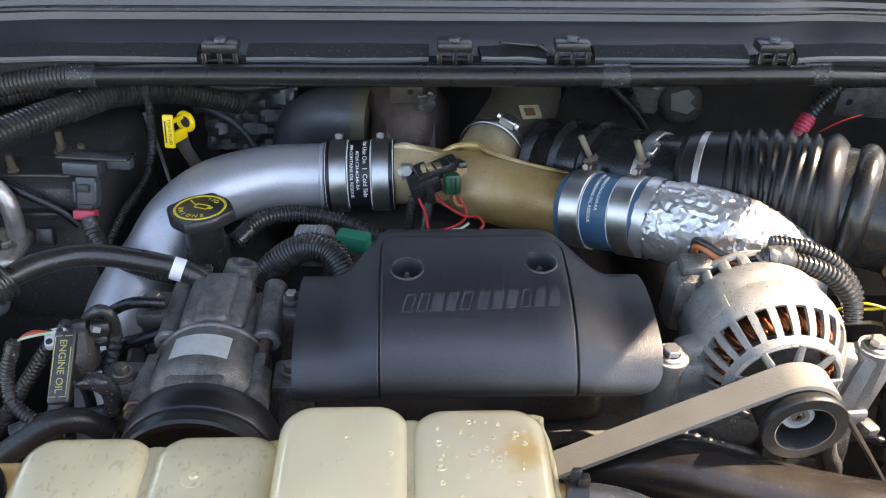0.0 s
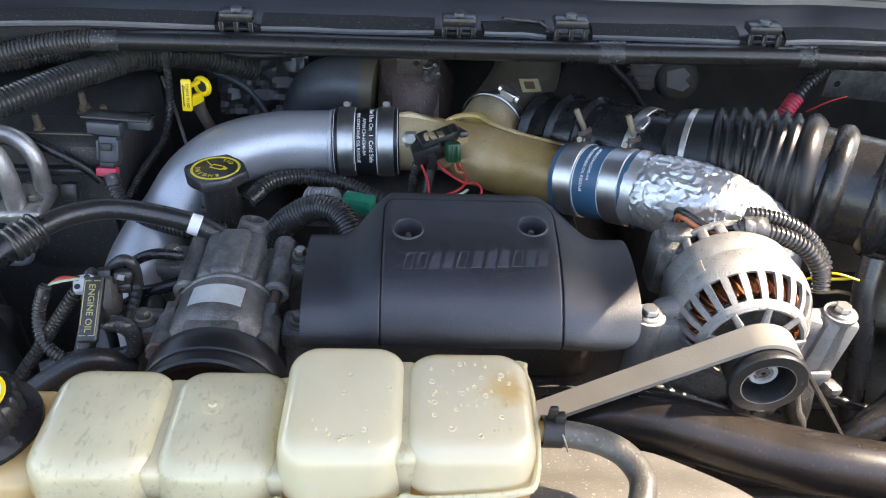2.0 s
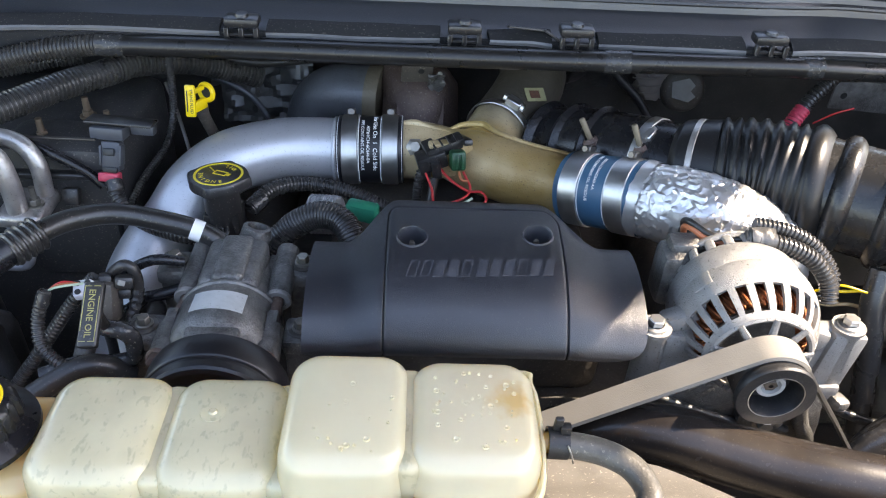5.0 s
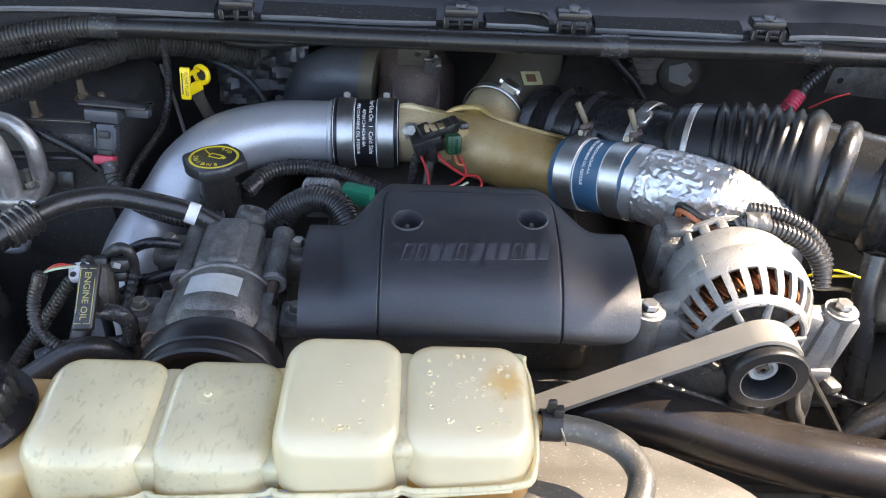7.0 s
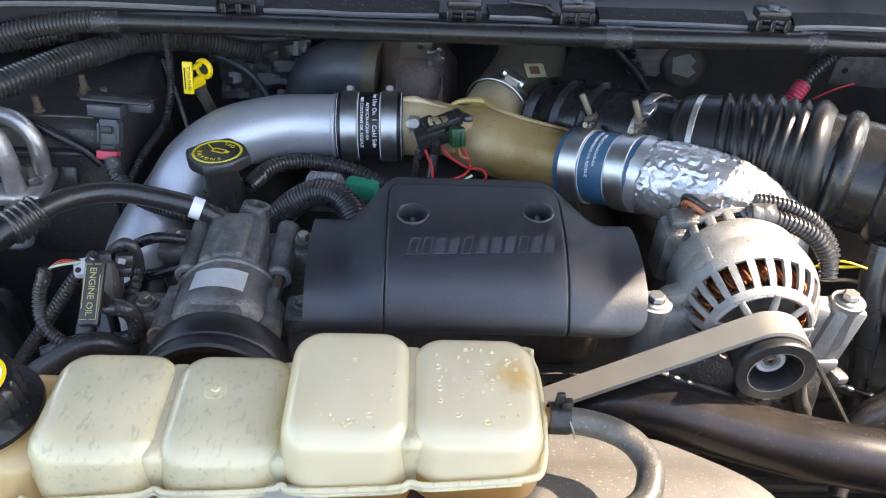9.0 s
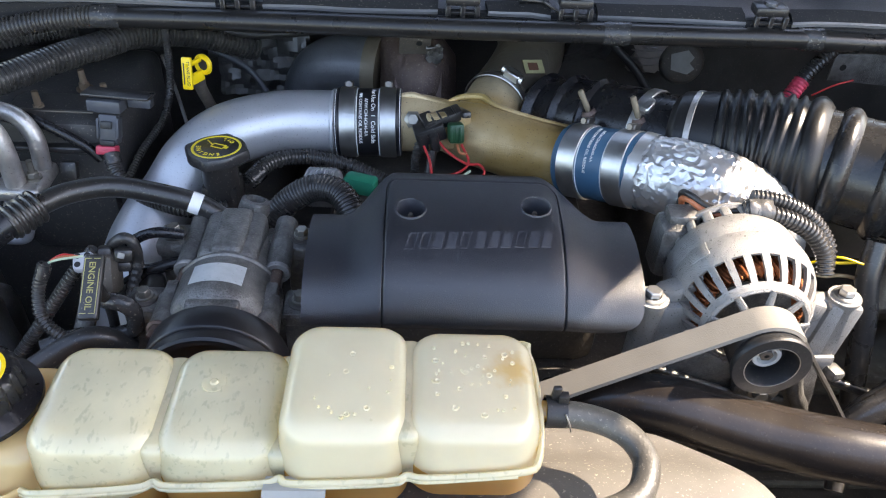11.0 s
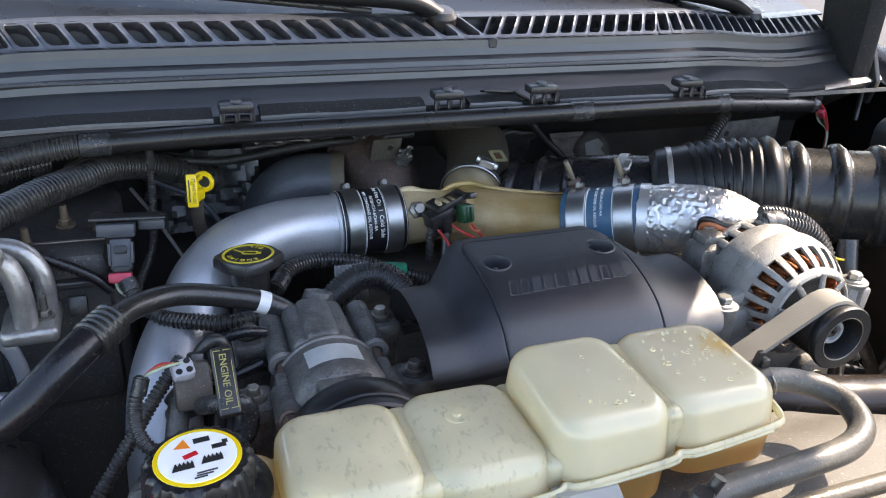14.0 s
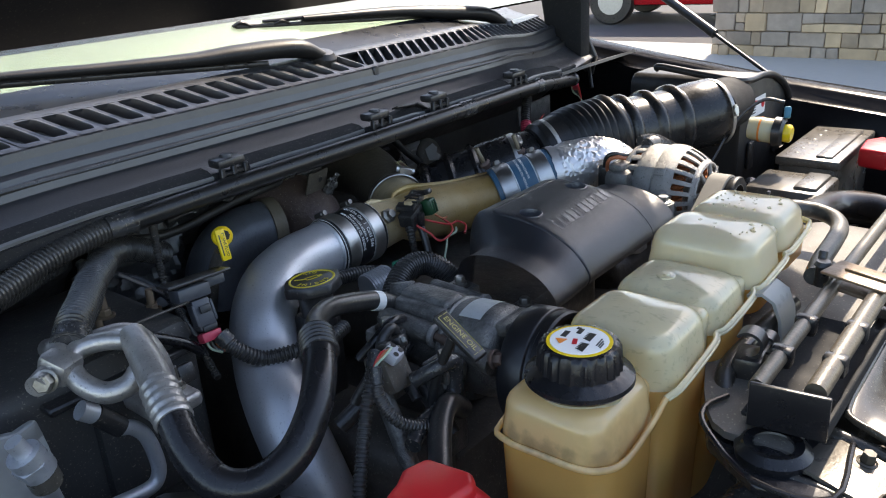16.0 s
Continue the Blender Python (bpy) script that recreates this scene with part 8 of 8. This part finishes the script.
def firewall_clutter():
    g = thing("firewall_plate", "grimy grey bracket plate with a bolt hole", "bracket", (0.59, 0.93, 1.12))
    part("plate", slab([(0.545, 1.108), (0.66, 1.100), (0.66, 1.150), (0.545, 1.146)], 0.928, 0.932, Matrix(((1, 0, 0, 0), (0, 0, 1, 0), (0, 1, 0, 0), (0, 0, 0, 1))), 0.001), "grime", g)
    part("hole", lathe([(0.0045, 0), (0, 0)], axis_at((0.560, 0.9275, 1.127), (0, -1, 0)), 14), "ink", g)
    h = thing("heat_shield", "dull silver heat shield patch on the firewall", "heat shield", (0.33, 1.03, 1.08))
    pts = [(0.300, 1.112), (0.362, 1.112), (0.352, 1.070), (0.345, 1.060), (0.330, 1.062)]
    sh = slab(pts, 1.028, 1.031, Matrix(((1, 0, 0, 0), (0, 0, 1, 0), (0, 1, 0, 0), (0, 0, 0, 1))), 0.0)
    part("sheet", sh, "old_foil", h)
    for z in (1.104, 1.096, 1.085, 1.074):
        part("crease", sweep([(0.304, 1.0275, z), (0.33, 1.0270, z - 0.002), (0.356, 1.0275, z + 0.001)], 0.0011, 6, 4), "old_foil", h)
    fw = thing("firewall_foil", "dirty crumpled foil insulation on the firewall", "insulation", (-0.22, 1.03, 1.06))
    crumple = lambda u, v: (-0.290 + 0.135 * u, 1.035 + 0.012 * noise.noise(Vector((u * 7, v * 7, 2))) + 0.006 * abs(noise.noise(Vector((u * 19, v * 17, 5)))), 1.000 + 0.120 * v)
    part("sheet", grid_plate(22, 18, crumple, 0.001), mat("dark_foil", (0.22, 0.22, 0.22), 0.42, 0.6, var=0.4, scale=60, bump=0.5, bscale=120, dust=0.6, dust_col=(0.05, 0.045, 0.04), dscale=30), fw, "", 20)
    d = thing("bulkhead_plug", "round rubber bulkhead plug with a torn pale label", "plug", (0.38, 1.02, 1.085))
    part("plug", lathe([(0, 0.010), (0.024, 0.009), (0.030, 0.004), (0.032, 0), (0.032, -0.01)], axis_at((0.379, 1.022, 1.082), (0, -1, 0.3)), 28), "void", d)
    part("label", slab([(-0.016, -0.012), (0.008, -0.018), (0.018, -0.010), (0.010, -0.002), (0.016, 0.006), (0.006, 0.016), (-0.018, 0.010)], 0, 0.0008, axis_at((0.376, 1.011, 1.088), (0, -1, 0.3)), 0.0), mat("torn_label", (0.27, 0.26, 0.24), 0.6, var=0.3, scale=90), d, "torn pale label")
    for name, label, pts, r, mt in (
            ("heater_hose", "black heater hose along the firewall", [(0.24, 0.985, 1.15), (0.27, 0.98, 1.118), (0.30, 0.975, 1.09), (0.33, 0.97, 1.05)], 0.006, "deep"),
            ("vacuum_line", "thin vacuum line under the cowl", [(-0.33, 0.94, 1.16), (-0.22, 0.96, 1.13), (-0.10, 0.955, 1.145), (0.05, 0.96, 1.15)], 0.006, "deep"),
            ("brake_line", "thin dark metal line beside the turbo", [(-0.30, 0.99, 1.10), (-0.24, 1.0, 1.06), (-0.20, 0.99, 1.0)], 0.004, "dull"),
            ("side_loom", "thick black ribbed loom below the air hose", [(0.445, 0.56, 1.125), (0.441, 0.545, 1.09), (0.450, 0.535, 1.05), (0.458, 0.53, 1.01), (0.47, 0.52, 0.94)], 0.0115, "loom"),
            ("tan_wire", "dusty tan wire behind the alternator", [(0.385, 0.56, 1.085), (0.41, 0.565, 1.075), (0.43, 0.56, 1.08), (0.47, 0.57, 1.06)], 0.002, "tan"),
            ("yellow_lead", "thin yellow wire in the corner", [(0.39, 0.55, 1.105), (0.415, 0.556, 1.100), (0.44, 0.55, 1.106), (0.446, 0.545, 1.100)], 0.0016, "yellow"),
            ("ground_strap", "dark cable crossing the corner of the bay", [(0.36, 0.52, 1.02), (0.41, 0.50, 1.0), (0.46, 0.49, 0.985), (0.53, 0.50, 0.96)], 0.005, "rubber"),
            ("coolant_pipe", "black corrugated hose by the radiator", [(0.40, 0.44, 0.97), (0.44, 0.45, 1.01), (0.49, 0.46, 1.035), (0.56, 0.48, 1.05)], 0.014, "loom"),
            ("rusty_pipe", "rusty brown pipe deep beside the engine", [(0.36, 0.60, 0.99), (0.42, 0.58, 1.0), (0.46, 0.60, 0.97), (0.50, 0.66, 0.93)], 0.02, "iron") ):
        strap(name, label, pts, r, mt, "hose" if "hose" in name else "cable")


firewall_clutter()


def hood_hinge():
    h = thing("hinge_arm", "black hood hinge arm at the cowl corner", "hinge", (0.82, 1.0, 1.25))
    part("arm", slab([(0.93, 1.16), (1.02, 1.20), (1.06, 1.36), (1.0, 1.44), (0.95, 1.40), (0.97, 1.30), (0.92, 1.20)], 0.835, 0.845, Matrix(((0, 0, 1, 0), (1, 0, 0, 0), (0, 1, 0, 0), (0, 0, 0, 1))), 0.002), "plastic", h)
    part("boot", obox((0.81, 0.98, 1.40), (0.05, 0.04, 0.10), 0, 20, 0, 0.015), "matte", h)
    part("cover_plate", slab([(0.93, 1.20), (1.02, 1.24), (1.06, 1.48), (0.98, 1.52), (0.93, 1.40)], 0.79, 0.832, Matrix(((0, 0, 1, 0), (1, 0, 0, 0), (0, 1, 0, 0), (0, 0, 0, 1))), 0.01, 2), "matte", h)


hood_hinge()

# ---- outside ----
# asphalt is darkened to carry the shade lying over the drive
M["asphalt"] = mat("asphalt", (0.050, 0.051, 0.056), 0.9, var=0.25, scale=60, bump=0.5, bscale=120, dust=0.2, dust_col=(0.08, 0.078, 0.075), dscale=1.5)
M["concrete"] = mat("pale_concrete", (0.42, 0.40, 0.37), 0.9, var=0.12, scale=20, bump=0.3, bscale=150, dust=0.2, dust_col=(0.30, 0.28, 0.25), dscale=1.2)
M["stone"] = mat("ledge_stone", (0.40, 0.305, 0.21), 0.9, var=0.45, scale=9, bump=0.8, bscale=30, dust=0.4, dust_col=(0.28, 0.22, 0.16), island=0.35, dscale=4)
M["stone_tan"] = mat("tan_ledge_stone", (0.50, 0.37, 0.23), 0.9, var=0.4, scale=7, bump=0.8, bscale=25, dust=0.3, dust_col=(0.34, 0.26, 0.17), island=0.25, dscale=3)
M["stone_grey"] = mat("grey_ledge_stone", (0.33, 0.27, 0.215), 0.9, var=0.45, scale=9, bump=0.8, bscale=30, dust=0.3, dust_col=(0.20, 0.18, 0.16), island=0.25, dscale=4)
M["mortar"] = mat("mortar", (0.36, 0.29, 0.21), 0.95, var=0.15, bump=0.5)
M["car_red"] = mat("red_car_paint", (0.45, 0.01, 0.015), 0.25, coat=0.6, var=0.05, bump=0)
solid("ground", rbox((-400, -400, -0.4), (400, 400, 0.0), 0, 1), "asphalt", "asphalt street and drive, shade put into its grey", "ground", kind="structure")
# slab cut to the strip of drive that lies in sun
solid("pavement", rbox((6.2, -3.0, 0.004), (8.95, 5.4, 0.03), 0.004, 1), "concrete", "pale concrete drive in sun", "driveway", kind="structure")


def stone_pillar():
    s = thing("stone_wall", "ledge stone clad garage wall", "stone wall", (8.3, 1.0, 0.0), kind="structure")
    part("core", rbox((8.22, -3.2, 0.0), (8.6, 3.50, 3.2), 0, 1), "mortar", s)
    kinds = (("stone", 5), ("stone_tan", 3), ("stone_grey", 4))
    names = [n for n, k in kinds for _ in range(k)]
    rnd = random.Random(4)
    z = 0.02
    while z < 2.9:
        h = rnd.choice((0.09, 0.12, 0.15, 0.19, 0.24))
        y = -3.2
        while y < 3.48:
            w = min(rnd.choice((0.11, 0.16, 0.22, 0.28, 0.36)), 3.53 - y)
            d = 0.03 + 0.035 * rnd.random()
            hh = h
            if w > 0.06:
                cuts = [(0, hh)] if hh < 0.17 or rnd.random() < 0.4 else [(0, hh * 0.45), (hh * 0.45, hh)]
                for c0, c1 in cuts:
                    b = rbox((8.22 - d, y + 0.003, z + c0 + 0.003), (8.225, y + w - 0.003, z + c1 - 0.003), 0.008, 1)
                    for v in b.verts:
                        v.co += noise.noise_vector(v.co * 9) * 0.010
                    part("stone", b, rnd.choice(names), s)
            y += w
        z += h


def red_car():
    c = thing("parked_car", "red parked car beyond the drive", "car", (11.9, 4.9, 0.0))
    prof = [(-2.2, 0.27), (-2.25, 0.75), (-1.5, 0.95), (-0.9, 1.5), (1.1, 1.55), (1.9, 1.0), (2.25, 0.9), (2.3, 0.27)]
    m = pose(11.9, 4.9, 0, 0, 0, 98)
    b = slab(prof, -0.88, 0.88, m @ Matrix(((1, 0, 0, 0), (0, 0, -1, 0), (0, 1, 0, 0), (0, 0, 0, 1))), 0.06, 2)
    part("body", b, "car_red", c)
    for x in (-1.4, 1.4):
        for y in (-0.86, 0.86):
            w = part("wheel", lathe([(0.12, -0.1), (0.33, -0.1), (0.35, -0.07), (0.35, 0.07), (0.33, 0.1), (0.12, 0.1)], m @ pose(x, y, 0.35, 90, 0, 0), 28), "rubber", c)
            part("rim", lathe([(0, -0.104), (0.20, -0.104), (0.21, 0.104), (0, 0.104)], m @ pose(x, y, 0.35, 90, 0, 0), 20), "steel", w)


red_car()
stone_pillar()
